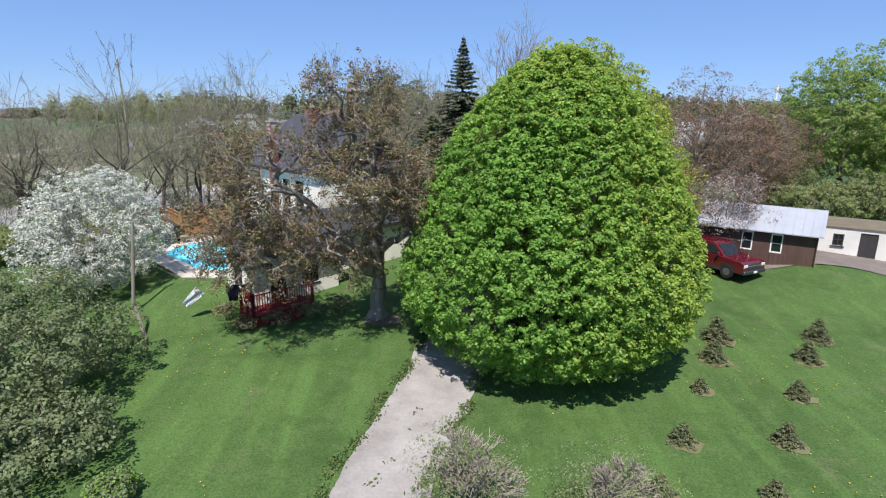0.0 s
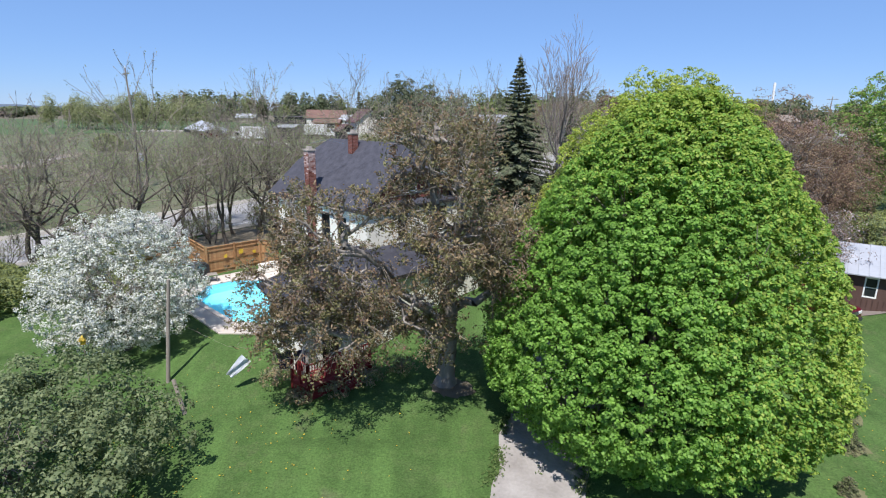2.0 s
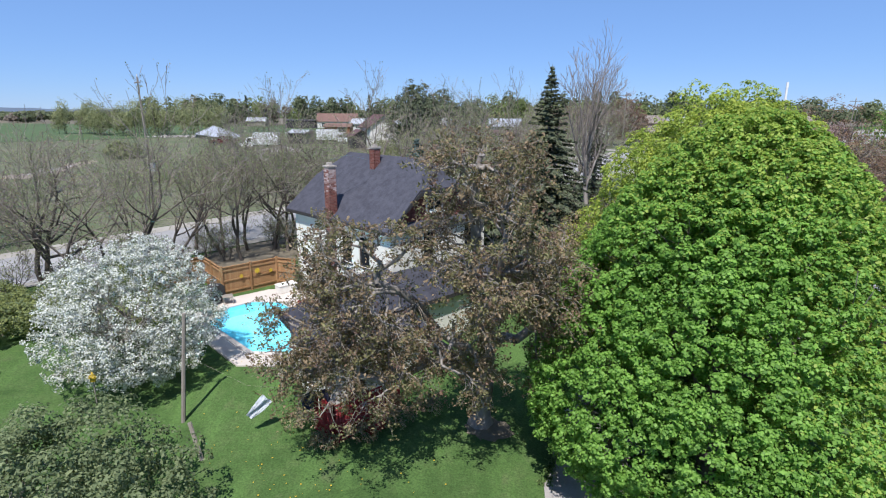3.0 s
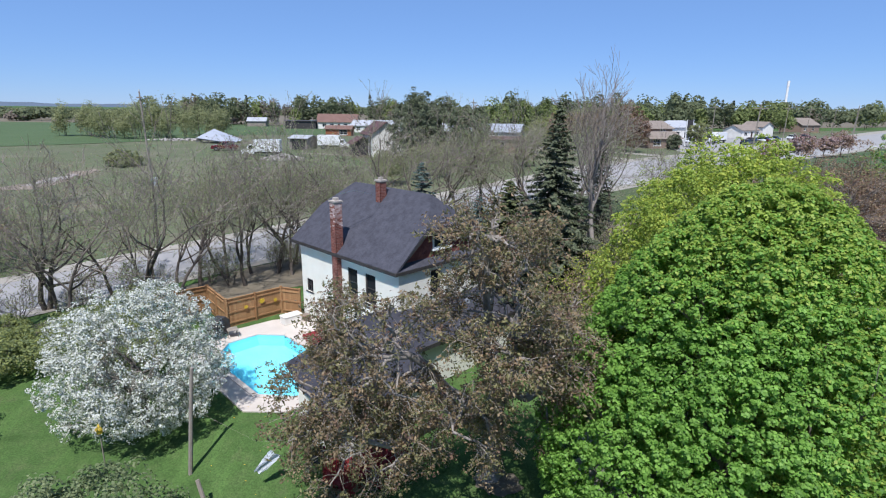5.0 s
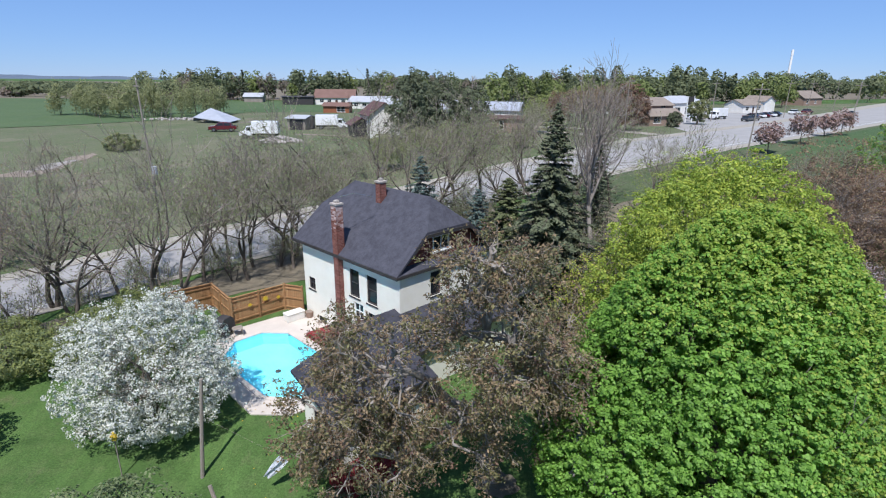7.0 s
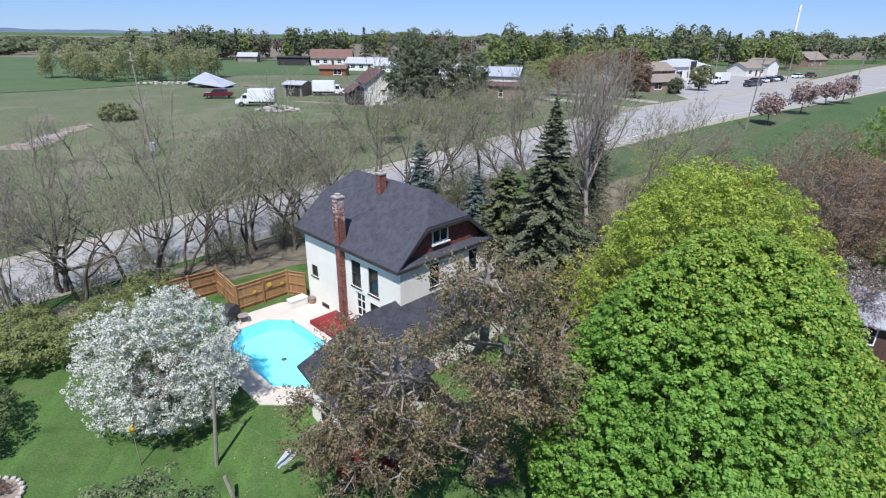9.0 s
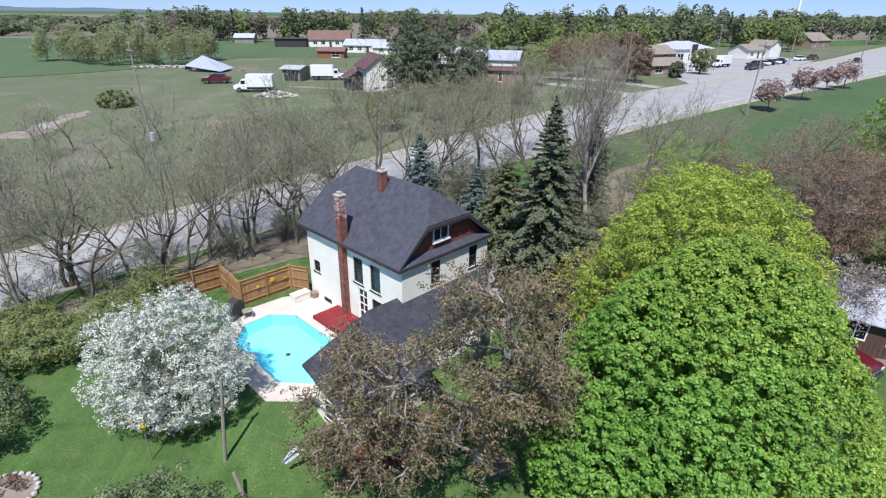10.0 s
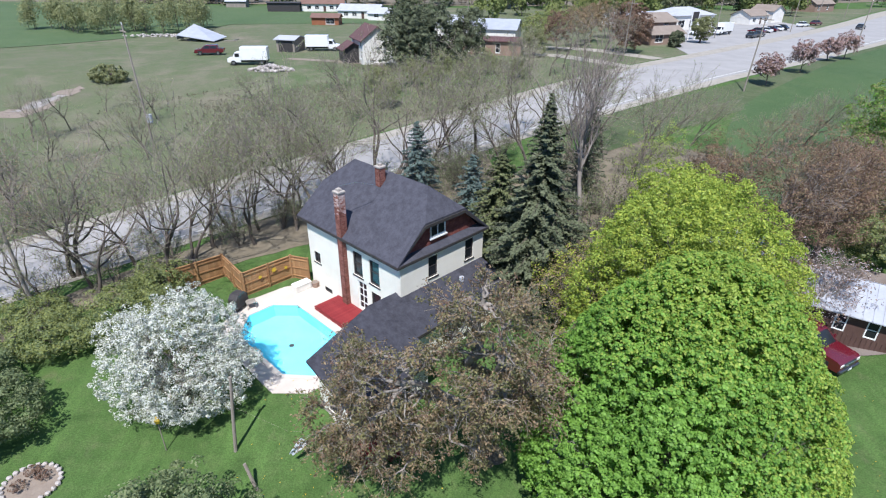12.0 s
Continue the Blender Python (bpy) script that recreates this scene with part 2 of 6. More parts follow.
M["grey_roof"] = material("grey_roof", (0.30, 0.31, 0.34), (0.42, 0.43, 0.46), 0.6, 0.9, fine=5)
M["maroon_roof"] = material("maroon_roof", (0.075, 0.040, 0.042), (0.14, 0.078, 0.075), 0.6, 0.9, fine=5)
M["rust_roof"] = material("rust_roof", (0.13, 0.075, 0.06), (0.20, 0.12, 0.10), 0.4, 0.9, fine=5)
M["orange_board"] = material("orange_board", (0.20, 0.075, 0.038), (0.30, 0.12, 0.06), 1, 0.8)
M["car_red"] = material("car_red", (0.085, 0.006, 0.012), (0.12, 0.010, 0.018), 1, 0.25, coat=0.8, bump=0, spec=0.5)
M["car_white"] = material("car_white", (0.70, 0.70, 0.70), (0.80, 0.80, 0.80), 1, 0.3, coat=0.5, bump=0)
M["car_dark"] = material("car_dark", (0.02, 0.022, 0.026), (0.04, 0.043, 0.05), 1, 0.25, coat=0.8, bump=0)
M["rubber"] = material("rubber", (0.015, 0.015, 0.015), (0.03, 0.03, 0.03), 5, 0.85)
M["chrome"] = material("chrome", (0.5, 0.5, 0.5), (0.6, 0.6, 0.6), 2, 0.2, metal=0.9, bump=0)
M["rim_grey"] = material("rim_grey", (0.14, 0.14, 0.14), (0.24, 0.24, 0.24), 5, 0.45, metal=0.6, bump=0)
M["lamp_glass"] = material("lamp_glass", (0.55, 0.55, 0.52), (0.7, 0.7, 0.68), 2, 0.15, bump=0)
M["yellow"] = material("yellow_paint", (0.45, 0.30, 0.02), (0.58, 0.40, 0.04), 3, 0.6)
M["cloth_white"] = material("cloth_white", (0.62, 0.65, 0.72), (0.80, 0.82, 0.86), 3, 0.9)
M["cloth_dark"] = material("cloth_dark", (0.025, 0.025, 0.05), (0.06, 0.06, 0.11), 3, 0.9)
M["stone"] = material("stone", (0.25, 0.225, 0.21), (0.46, 0.42, 0.39), 1.5, 0.9, bump=0.4, fine=12, island=0.8)
M["liner"] = material("pool_liner", (0.14, 0.56, 0.70), (0.21, 0.66, 0.79), 0.5, 0.5, bump=0, fine=3)

water = bpy.data.materials.new("pool_water")
water.use_nodes = True
wnodes, wlinks = water.node_tree.nodes, water.node_tree.links
wp = wnodes["Principled BSDF"]
wp.inputs["Base Color"].default_value = (0.94, 0.995, 1.0, 1)
wp.inputs["Roughness"].default_value = 0.03
wp.inputs["IOR"].default_value = 1.33
wp.inputs["Transmission Weight"].default_value = 1.0
wnoise = wnodes.new("ShaderNodeTexNoise")
wnoise.inputs["Scale"].default_value = 3.0
wbump = wnodes.new("ShaderNodeBump")
wbump.inputs["Strength"].default_value, wbump.inputs["Distance"].default_value = 0.12, 0.05
wlinks.new(wnoise.outputs[0], wbump.inputs["Height"])
wlinks.new(wbump.outputs[0], wp.inputs["Normal"])
M["water"] = water


# ---- building helpers ----
def thing(name, x, y, z, rz=0.0, label="", category="", group="", kind="", scale=1.0):
    ob = new(name)
    ob.matrix_world = pose(x, y, z, 0, 0, rz) @ Matrix.Scale(scale, 4)
    ob.empty_display_size = 0.2
    return tagged(ob, label, category, group, kind)


def part(name, bm, mat, parent=None, label="", at=None):
    """Links a bmesh (or a ready mesh) as one mesh object under a thing or a part."""
    if isinstance(bm, bpy.types.Mesh):
        me = bm
    else:
        me = bpy.data.meshes.new(name)
        bm.normal_update()
        bm.to_mesh(me)
        bm.free()
    if mat and not me.materials:
        me.materials.append(M[mat])
    ob = new(name, me)
    if parent:
        ob.parent = parent
    if at is not None:
        ob.matrix_local = at
    return tagged(ob, label)


def box(bm, x0, y0, z0, x1, y1, z1, bevel=0.0):
    geo = bmesh.ops.create_cube(bm, size=1.0)
    vs = geo["verts"]
    bmesh.ops.scale(bm, vec=(x1 - x0, y1 - y0, z1 - z0), verts=vs)
    bmesh.ops.translate(bm, vec=((x0 + x1) / 2, (y0 + y1) / 2, (z0 + z1) / 2), verts=vs)
    if bevel:
        edges = list({e for v in vs for e in v.link_edges})
        bmesh.ops.bevel(bm, geom=edges, offset=bevel, segments=1, affect="EDGES", profile=0.5)
    return bm


def boxes(*bs, bevel=0.0):
    bm = bmesh.new()
    for b in bs:
        box(bm, *b, bevel=bevel)
    return bm


def solid(top, thick, direction=(0, 0, -1)):
    """A slab from one flat outline, extruded along a direction."""
    bm = bmesh.new()
    a = [bm.verts.new(p) for p in top]
    d = Vector(direction) * thick
    b = [bm.verts.new(Vector(p) + d) for p in top]
    bm.faces.new(a)
    bm.faces.new(list(reversed(b)))
    for i in range(len(a)):
        j = (i + 1) % len(a)
        bm.faces.new((a[i], b[i], b[j], a[j]))
    bmesh.ops.recalc_face_normals(bm, faces=bm.faces[:])
    return bm


def rod(points, radius, sides=8, taper=1.0):
    """A round bar along points."""
    bm = bmesh.new()
    rings = []
    pts = [Vector(p) for p in points]
    for i, p in enumerate(pts):
        d = (pts[min(i + 1, len(pts) - 1)] - pts[max(i - 1, 0)]).normalized()
        q = d.to_track_quat("Z", "Y")
        r = radius * (1 + (taper - 1) * i / max(1, len(pts) - 1))
        rings.append([bm.verts.new(p + q @ Vector((math.cos(a) * r, math.sin(a) * r, 0)))
                      for a in (k * math.tau / sides for k in range(sides))])
    for a, b in zip(rings, rings[1:]):
        for k in range(sides):
            bm.faces.new((a[k], a[(k + 1) % sides], b[(k + 1) % sides], b[k]))
    bm.faces.new(list(reversed(rings[0])))
    bm.faces.new(rings[-1])
    return bm


def quads_mesh(name, verts, quads, smooth=False):
    me = bpy.data.meshes.new(name)
    verts = np.asarray(verts, dtype=np.float32)
    quads = np.asarray(quads, dtype=np.int32)
    me.vertices.add(len(verts))
    me.vertices.foreach_set("co", verts.ravel())
    me.loops.add(quads.size)
    me.loops.foreach_set("vertex_index", quads.ravel())
    me.polygons.add(len(quads))
    me.polygons.foreach_set("loop_start", np.arange(0, quads.size, 4, dtype=np.int32))
    me.polygons.foreach_set("loop_total", np.full(len(quads), 4, dtype=np.int32))
    if smooth:
        me.polygons.foreach_set("use_smooth", np.ones(len(quads), dtype=bool))
    me.update(calc_edges=True)
    me.validate()
    return me


def unit(v):
    return v / np.maximum(np.linalg.norm(v, axis=-1, keepdims=True), 1e-9)


def leaves_mesh(name, centres, normals, sizes, rng, slim=0.62, fold=0.22):
    """Many small folded leaf blades."""
    n = len(centres)
    nor = unit(np.asarray(normals))
    along = unit(np.cross(nor, unit(rng.normal(size=(n, 3)))))
    side = np.cross(nor, along)
    s = np.asarray(sizes).reshape(-1, 1)
    v = np.stack([centres - along * s * 0.5, centres + side * s * slim * 0.5 + nor * s * fold,
                  centres + along * s * 0.5, centres - side * s * slim * 0.5 + nor * s * fold], axis=1)
    return quads_mesh(name, v.reshape(-1, 3), np.arange(4 * n).reshape(-1, 4))


def tubes_mesh(name, segs, sides=4):
    """Tapered branch pieces: rows of start, end, radius at start and at end."""
    a = np.array([s[0] for s in segs]); b = np.array([s[1] for s in segs])
    r0 = np.array([s[2] for s in segs]).reshape(-1, 1, 1); r1 = np.array([s[3] for s in segs]).reshape(-1, 1, 1)
    d = unit(b - a)
    ref = np.where(np.abs(d[:, 2:3]) > 0.9, np.array([[1.0, 0, 0]]), np.array([[0, 0, 1.0]]))
    u = unit(np.cross(d, ref)); w = np.cross(d, u)
    ang = np.arange(sides) * math.tau / sides
    ring = np.cos(ang)[None, :, None] * u[:, None, :] + np.sin(ang)[None, :, None] * w[:, None, :]
    v = np.concatenate([a[:, None, :] + ring * r0, b[:, None, :] + ring * r1], axis=1).reshape(-1, 3)
    base = (np.arange(len(segs)) * 2 * sides)[:, None]
    q = []
    for k in range(sides):
        j = (k + 1) % sides
        q.append(np.concatenate([base + k, base + j, base + sides + j, base + sides + k], axis=1))
    return quads_mesh(name, v, np.concatenate(q), smooth=True)


def grow(rng, base, heading, length, radius, levels, kids, spread, lift, shrink=0.68, wobble=0.12, pieces=4, bound=None):
    """A branching skeleton. Gives branch pieces by level and the twig tips."""
    segs, tips = [], []
    stack = [(np.array(base, float), unit(np.array(heading, float)), length, radius, 0)]
    while stack:
        p, d, ln, r, lev = stack.pop()
        n = pieces if lev < 2 else max(2, pieces - lev + 1)
        nodes = []
        rr = r
        for i in range(n):
            d = unit(d + rng.normal(size=3) * wobble + np.array([0, 0, lift * 0.12]))
            q = p + d * ln / n
            r2 = r * (1 - 0.55 * (i + 1) / n)
            segs.append((p, q, max(rr, 0.011), max(r2, 0.011), lev))
            nodes.append((q, d, r2))
            p, rr = q, r2
            if bound and lev and (((q - bound[0]) / bound[1]) ** 2).sum() > 1.0:
                segs[-1] = (*segs[-1][:3], 0.012, lev)
                lev = levels
                break
        n = len(nodes)
        if lev >= levels:
            tips.append((p, d))
            continue
        for k in range(kids[min(lev, len(kids) - 1)]):
            f = rng.uniform(0.35, 1.0) if k else 1.0
            q, dd, r2 = nodes[min(n - 1, int(f * n))]
            side = unit(np.cross(dd, rng.normal(size=3)))
            ang = rng.uniform(0.55, 1.15) * spread * (0.45 if k == 0 else 1.0)
            nd = unit(dd * math.cos(ang) + side * math.sin(ang) + np.array([0, 0, lift * 0.15]))
            stack.append((q, nd, ln * shrink * rng.uniform(0.75, 1.15), r2 * (0.9 if k == 0 else 0.68), lev + 1))
    return segs, tips


def wood(thing_ob, segs, trunk_mat, twig_mat, split=2, sides=6):
    """Trunk with limbs as one part, fine twigs as another."""
    thick = [s for s in segs if s[4] < split]
    thin = [s for s in segs if s[4] >= split]
    part("trunk", tubes_mesh("trunk", thick, sides), trunk_mat, thing_ob)
    if thin:
        tagged(part("twig", tubes_mesh("twig", thin, 3), twig_mat, thing_ob), kind="stuff")


def crown_clumps(rng, centre, radii, count, lumps=0.16, inner=0.72, bottom=-1.0, taper=0.0, skirt=0.0):
    """Clump centres in the outer shell of an uneven crown, with outward ways."""
    v = unit(rng.normal(size=(count * 2, 3)))
    v = v[v[:, 2] > bottom][:count]
    boughs = unit(rng.normal(size=(max(14, min(260, count // 24)), 3)))
    near = (v @ boughs.T).max(axis=1)
    edge = 1 - 1.1 / math.sqrt(len(boughs)) ** 1.1
    bumps = 2 * np.clip((near - edge) / (1 - edge), 0, 1) - 1.0
    wide = np.sin(2.3 * v[:, 0] + rng.uniform(0, 6.28)) + np.sin(2.9 * v[:, 1] + 1.7 * v[:, 2] + rng.uniform(0, 6.28))
    r = (1 + lumps * (0.75 * bumps + 0.3 * wide)) * rng.uniform(inner, 1.0, size=len(v)) ** 0.8
    p = v * r[:, None]
    if taper:
        k = 1 - taper * np.clip(p[:, 2:3], -1, 1)
        p[:, :2] *= k
    if skirt:
        p[:, :2] *= 1 + skirt * np.clip(-p[:, 2:3], 0, 1)
    return np.array(centre) + p * np.array(radii), unit(v / np.array(radii))


def clump_leaves(rng, cents, outs, per, radius, size, up=0.5, droop=0.0):
    """Leaves on the outer dome of each clump."""
    n = len(cents) * per
    c = np.repeat(cents, per, axis=0)
    o = np.repeat(outs, per, axis=0)
    rad = np.repeat(radius * rng.uniform(0.6, 1.25, size=len(cents)), per)[:, None]
    d = unit(rng.normal(size=(n, 3)) + o * 0.75 + np.array([0, 0, up * 0.6]))
    pos = c + d * rad * rng.uniform(0.55, 1.0, size=(n, 1)) * np.array([1, 1, 0.78])
    nor = unit(d + np.array([0, 0, up]) + rng.normal(size=(n, 3)) * 0.35)
    return pos, nor, size * rng.uniform(0.65, 1.3, size=n)


# ---- ground ----
HY = np.array([-400, 0, 15, 25, 36, 60, 100, 180, 6000], dtype=float)
HZ = np.array([-1.2, -1.0, -0.7, 0.2, 1.1, 2.6, 5.5, 6.0, 6.0], dtype=float)
_ty = np.arange(-400.0, 1200.0, 1.0)
_tz = np.convolve(np.pad(np.interp(_ty, HY, HZ), 6, mode="edge"), np.ones(13) / 13, mode="valid")


def height(x, y):
    """Height of the land: a lawn that rises gently to the road and the fields past it."""
    x, y = np.asarray(x, float), np.asarray(y, float)
    base = np.interp(y, _ty, _tz)
    a = 0.70711 * ((x + 7.47) + (y - 31.2))
    b = 0.70711 * ((y - 31.2) - (x + 7.47))
    off = np.hypot(np.maximum(np.abs(a + 3.5) - 4.1, 0), np.maximum(np.abs(b - 5.2) - 5.3, 0))
    base = base + 0.95 * np.exp(-(((x - 22.5) / 3.4) ** 2 + ((y - 30.2) / 3.2) ** 2))
    return base + (1.24 - base) * np.exp(-((off / 2.0) ** 2))


def sheet(name, xs, ys, mat, lift=0.0, label="", keep=None):
    gx, gy = np.meshgrid(xs, ys)
    v = np.stack([gx, gy, height(gx, gy) + lift], axis=-1).reshape(-1, 3)
    nx, ny = len(xs), len(ys)
    i = np.arange(nx * ny).reshape(ny, nx)
    q = np.stack([i[:-1, :-1], i[:-1, 1:], i[1:, 1:], i[1:, :-1]], axis=-1).reshape(-1, 4)
    if keep is not None:
        q = q[keep(v[q].mean(axis=1))]
    ob = part(name, quads_mesh(name, v, q, smooth=True), mat)
    return tagged(ob, label, name, kind="structure")


def ribbon(name, left, right, mat, lift, label, across=4, step=2.0, category="", rough=0.0):
    """A strip of ground between two edge lines."""
    def resample(pts, n):
        pts = np.array(pts, float)
        d = np.concatenate([[0], np.cumsum(np.linalg.norm(np.diff(pts, axis=0), axis=1))]) / 1.0
        d /= d[-1]
        t = np.linspace(0, 1, n)
        x, y = np.interp(t, d, pts[:, 0]), np.interp(t, d, pts[:, 1])
        k = max(1, n // 14)
        ker = np.ones(2 * k + 1) / (2 * k + 1)
        x = np.convolve(np.pad(x, k, mode="reflect", reflect_type="odd"), ker, mode="valid")
        y = np.convolve(np.pad(y, k, mode="reflect", reflect_type="odd"), ker, mode="valid")
        return np.stack([x, y], axis=-1)
    total = sum(math.dist(a, b) for a, b in zip(left, left[1:]))
    n = max(8, int(total / step))
    a, b = resample(left, n), resample(right, n)
    if rough:
        rng = np.random.default_rng(n)
        ker = np.array([1, 2, 1]) / 4
        for e in (a, b):
            for k in (0, 1):
                e[:, k] += np.convolve(rng.normal(size=n) * rough, ker, mode="same")
    t = np.linspace(0, 1, across + 1)[None, :, None]
    g = a[:, None, :] * (1 - t) + b[:, None, :] * t
    z = height(g[..., 0], g[..., 1]) + lift
    v = np.concatenate([g, z[..., None]], axis=-1).reshape(-1, 3)
    i = np.arange(n * (across + 1)).reshape(n, across + 1)
    q = np.stack([i[:-1, :-1], i[:-1, 1:], i[1:, 1:], i[1:, :-1]], axis=-1).reshape(-1, 4)
    ob = part(name, quads_mesh(name, v, q[:, ::-1], smooth=True), mat)
    return tagged(ob, label, category or name, kind="structure")


def spaced(lo, hi, near, far_step):
    vals = [0.0]
    while vals[-1] < hi:
        vals.append(vals[-1] + max(near, (vals[-1] - 60) * 0.12 if vals[-1] > 60 else near))
    neg = [0.0]
    while neg[-1] > lo:
        neg.append(neg[-1] - max(near, (-neg[-1] - 60) * 0.12 if neg[-1] < -60 else near))
    return np.array(sorted(set(neg + vals)))


sheet("ground", spaced(-3500, 3500, 1.2, 100), spaced(-300, 4500, 1.0, 100), "lawn",
      label="mown green lawn with pale worn patches",
      keep=lambda c: ~((np.abs(0.70711 * ((c[:, 0] + 7.47) + (c[:, 1] - 31.2)) + 4.2) < 2.7) & (np.abs(0.70711 * ((c[:, 1] - 31.2) - (c[:, 0] + 7.47)) - 5.0) < 4.4)))

NEAR_EDGE = [(-150, -72), (-80, -8), (-33.8, 35.0), (-26.0, 42.6), (-18.2, 50.5), (0.0, 68.0), (22.0, 80.5), (42.3, 93.0), (104, 143), (230, 245), (420, 400)]
FAR_EDGE = [(-157, -65), (-86, -1), (-38.3, 41.8), (-29.5, 51.0), (-22.3, 58.5), (-4.5, 78.0), (30.4, 107), (62, 134), (110, 176), (192, 261), (400, 450)]


def offset_line(a, b, f):
    return [(p[0] + (q[0] - p[0]) * f, p[1] + (q[1] - p[1]) * f) for p, q in zip(a, b)]


ribbon("road", NEAR_EDGE, FAR_EDGE, "asphalt", 0.05, "sun-bleached grey asphalt country road", 6, 3.0)
ribbon("road_shoulder", offset_line(NEAR_EDGE, FAR_EDGE, 0.0), offset_line(NEAR_EDGE, FAR_EDGE, 0.10), "shoulder", 0.065, "pale gravel road shoulder", 2, 3.0, "shoulder")
ribbon("road_shoulder", offset_line(NEAR_EDGE, FAR_EDGE, 0.88), offset_line(NEAR_EDGE, FAR_EDGE, 1.06), "shoulder", 0.065, "pale gravel road shoulder", 2, 3.0, "shoulder")
for f in (0.14,):
    ribbon("road_line", offset_line(NEAR_EDGE, FAR_EDGE, f), offset_line(NEAR_EDGE, FAR_EDGE, f + 0.006), "line", 0.075, "faded white painted road line", 1, 3.0, "road line")

FIELD_FAR = offset_line(NEAR_EDGE, FAR_EDGE, 1.10)
ribbon("meadow", FIELD_FAR, [(-420, 180), (-330, 190), (-250, 200), (-200, 220), (-150, 240), (-80, 260), (0, 262), (60, 262), (130, 268), (215, 280), (402, 470)],
       "meadow", 0.02, "rough pasture past the road, brown and green", 40, 4.0)
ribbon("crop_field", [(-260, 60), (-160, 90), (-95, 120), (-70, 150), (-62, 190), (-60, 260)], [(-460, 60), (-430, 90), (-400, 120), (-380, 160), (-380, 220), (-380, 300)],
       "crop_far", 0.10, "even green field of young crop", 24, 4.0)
ribbon("crop_field", [(24, 50), (28.2, 74.6), (36.6, 81.3), (50.8, 93.5), (80.8, 122.4), (97, 135), (232, 242)], [(220, 10), (220, 30), (220, 50), (220, 60), (220, 75), (230, 100), (330, 190)],
       "crop", 0.09, "even green field beside the road", 24, 4.0)
ribbon("verge", [(8, 71), (22.0, 80.5), (42.3, 93.0), (104, 143), (230, 245)], [(14, 64), (27, 73), (46, 85.5), (109, 134), (237, 236)], "verge", 0.075, "rough grass verge beside the road", 4, 3.0)
ribbon("leaf_litter", [(-36, 31), (-26.5, 40.5), (-18.5, 48.5), (0, 66)], [(-33, 30), (-24, 38.6), (-15.5, 43.5), (2, 49)], "litter", 0.035, "brown leaf litter under the roadside trees", 8, 1.0, rough=0.3, category="leaf litter")
ribbon("leaf_litter", [(-8, 44), (-2, 52), (6, 61), (16, 70)], [(4, 36), (13, 38), (20, 48), (27, 62)], "litter", 0.03, "brown leaf litter under the trees", 8, 1.2, rough=0.4)
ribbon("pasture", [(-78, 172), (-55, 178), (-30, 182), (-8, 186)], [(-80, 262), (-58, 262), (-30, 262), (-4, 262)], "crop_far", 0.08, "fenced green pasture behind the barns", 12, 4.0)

ribbon("wood_floor", [(-1500, 1500), (-500, 1500), (500, 1500), (1500, 1500)], [(-1500, 290), (-500, 290), (-60, 268), (60, 268), (210, 290), (420, 480), (1500, 700)], "litter", 0.12, "brown leafy floor under the distant woods", 12, 30.0, "wood floor")
ribbon("driveway", [(-12, -60), (-8.0, -20), (-5.4, -3), (-4.6, 4.0), (-3.75, 12.0), (-1.9, 18.6), (-0.2, 24.0), (1.5, 30.0), (9.0, 36.0)],
       [(-9, -60), (-5.0, -20), (-2.6, -3), (-1.9, 4.0), (-1.05, 12.0), (0.9, 17.5), (2.9, 23.0), (5.2, 28.0), (12.0, 33.0)], "gravel", 0.03, "pale gravel driveway with a worn edge", 6, 0.4, rough=0.13)
ribbon("gravel_yard", [(13.5, 31.5), (22.5, 29.8), (29, 29.0), (44, 25.0)], [(16, 44.0), (25, 40.0), (34, 38.0), (50, 34)], "yard", 0.035, "brown-grey gravel yard before the sheds", 10, 0.7, rough=0.2)
ribbon("dirt_track", [(-6, 107.5), (-18, 106.6), (-27, 110), (-34, 112)], [(-5, 109.0), (-17, 108.3), (-26, 111.8), (-33, 113.6)], "soil", 0.06, "bare dirt track across the pasture", 3, 2.0)
ribbon("bare_soil", [(-62.8, 74.0), (-61.5, 79), (-60.5, 83.5), (-58.6, 89)], [(-59.6, 74.5), (-57.5, 78.5), (-57.2, 83), (-57.2, 88.5)], "soil", 0.05, "bare brown soil where the field is worn", 6, 0.7, rough=0.9, category="bare soil")
ribbon("bare_soil", [(-61.6, 76.5), (-60.6, 80), (-59.8, 84.5)], [(-60.0, 76.5), (-58.6, 80), (-58.6, 84)], "gravel", 0.07, "pale sandy patch in the field", 4, 0.5, rough=0.6, category="bare soil")
ribbon("parking_lot", [(47, 122), (62, 135), (86, 156), (110, 180)], [(52, 160), (66, 172), (88, 192), (112, 205)], "asphalt", 0.06, "wide pale parking lot beside the road", 8, 4.0)
for gx, gy, w in ((37, 121, 3.0), (28, 112, 2.4)):
    ribbon("side_drive", [(gx, gy - 6), (gx - 10, gy + 6), (gx - 30, gy + 14)], [(gx + w, gy - 4), (gx - 9 + w, gy + 8.5), (gx - 30, gy + 17)], "shoulder", 0.07, "pale concrete side driveway", 2, 2.0, "driveway")


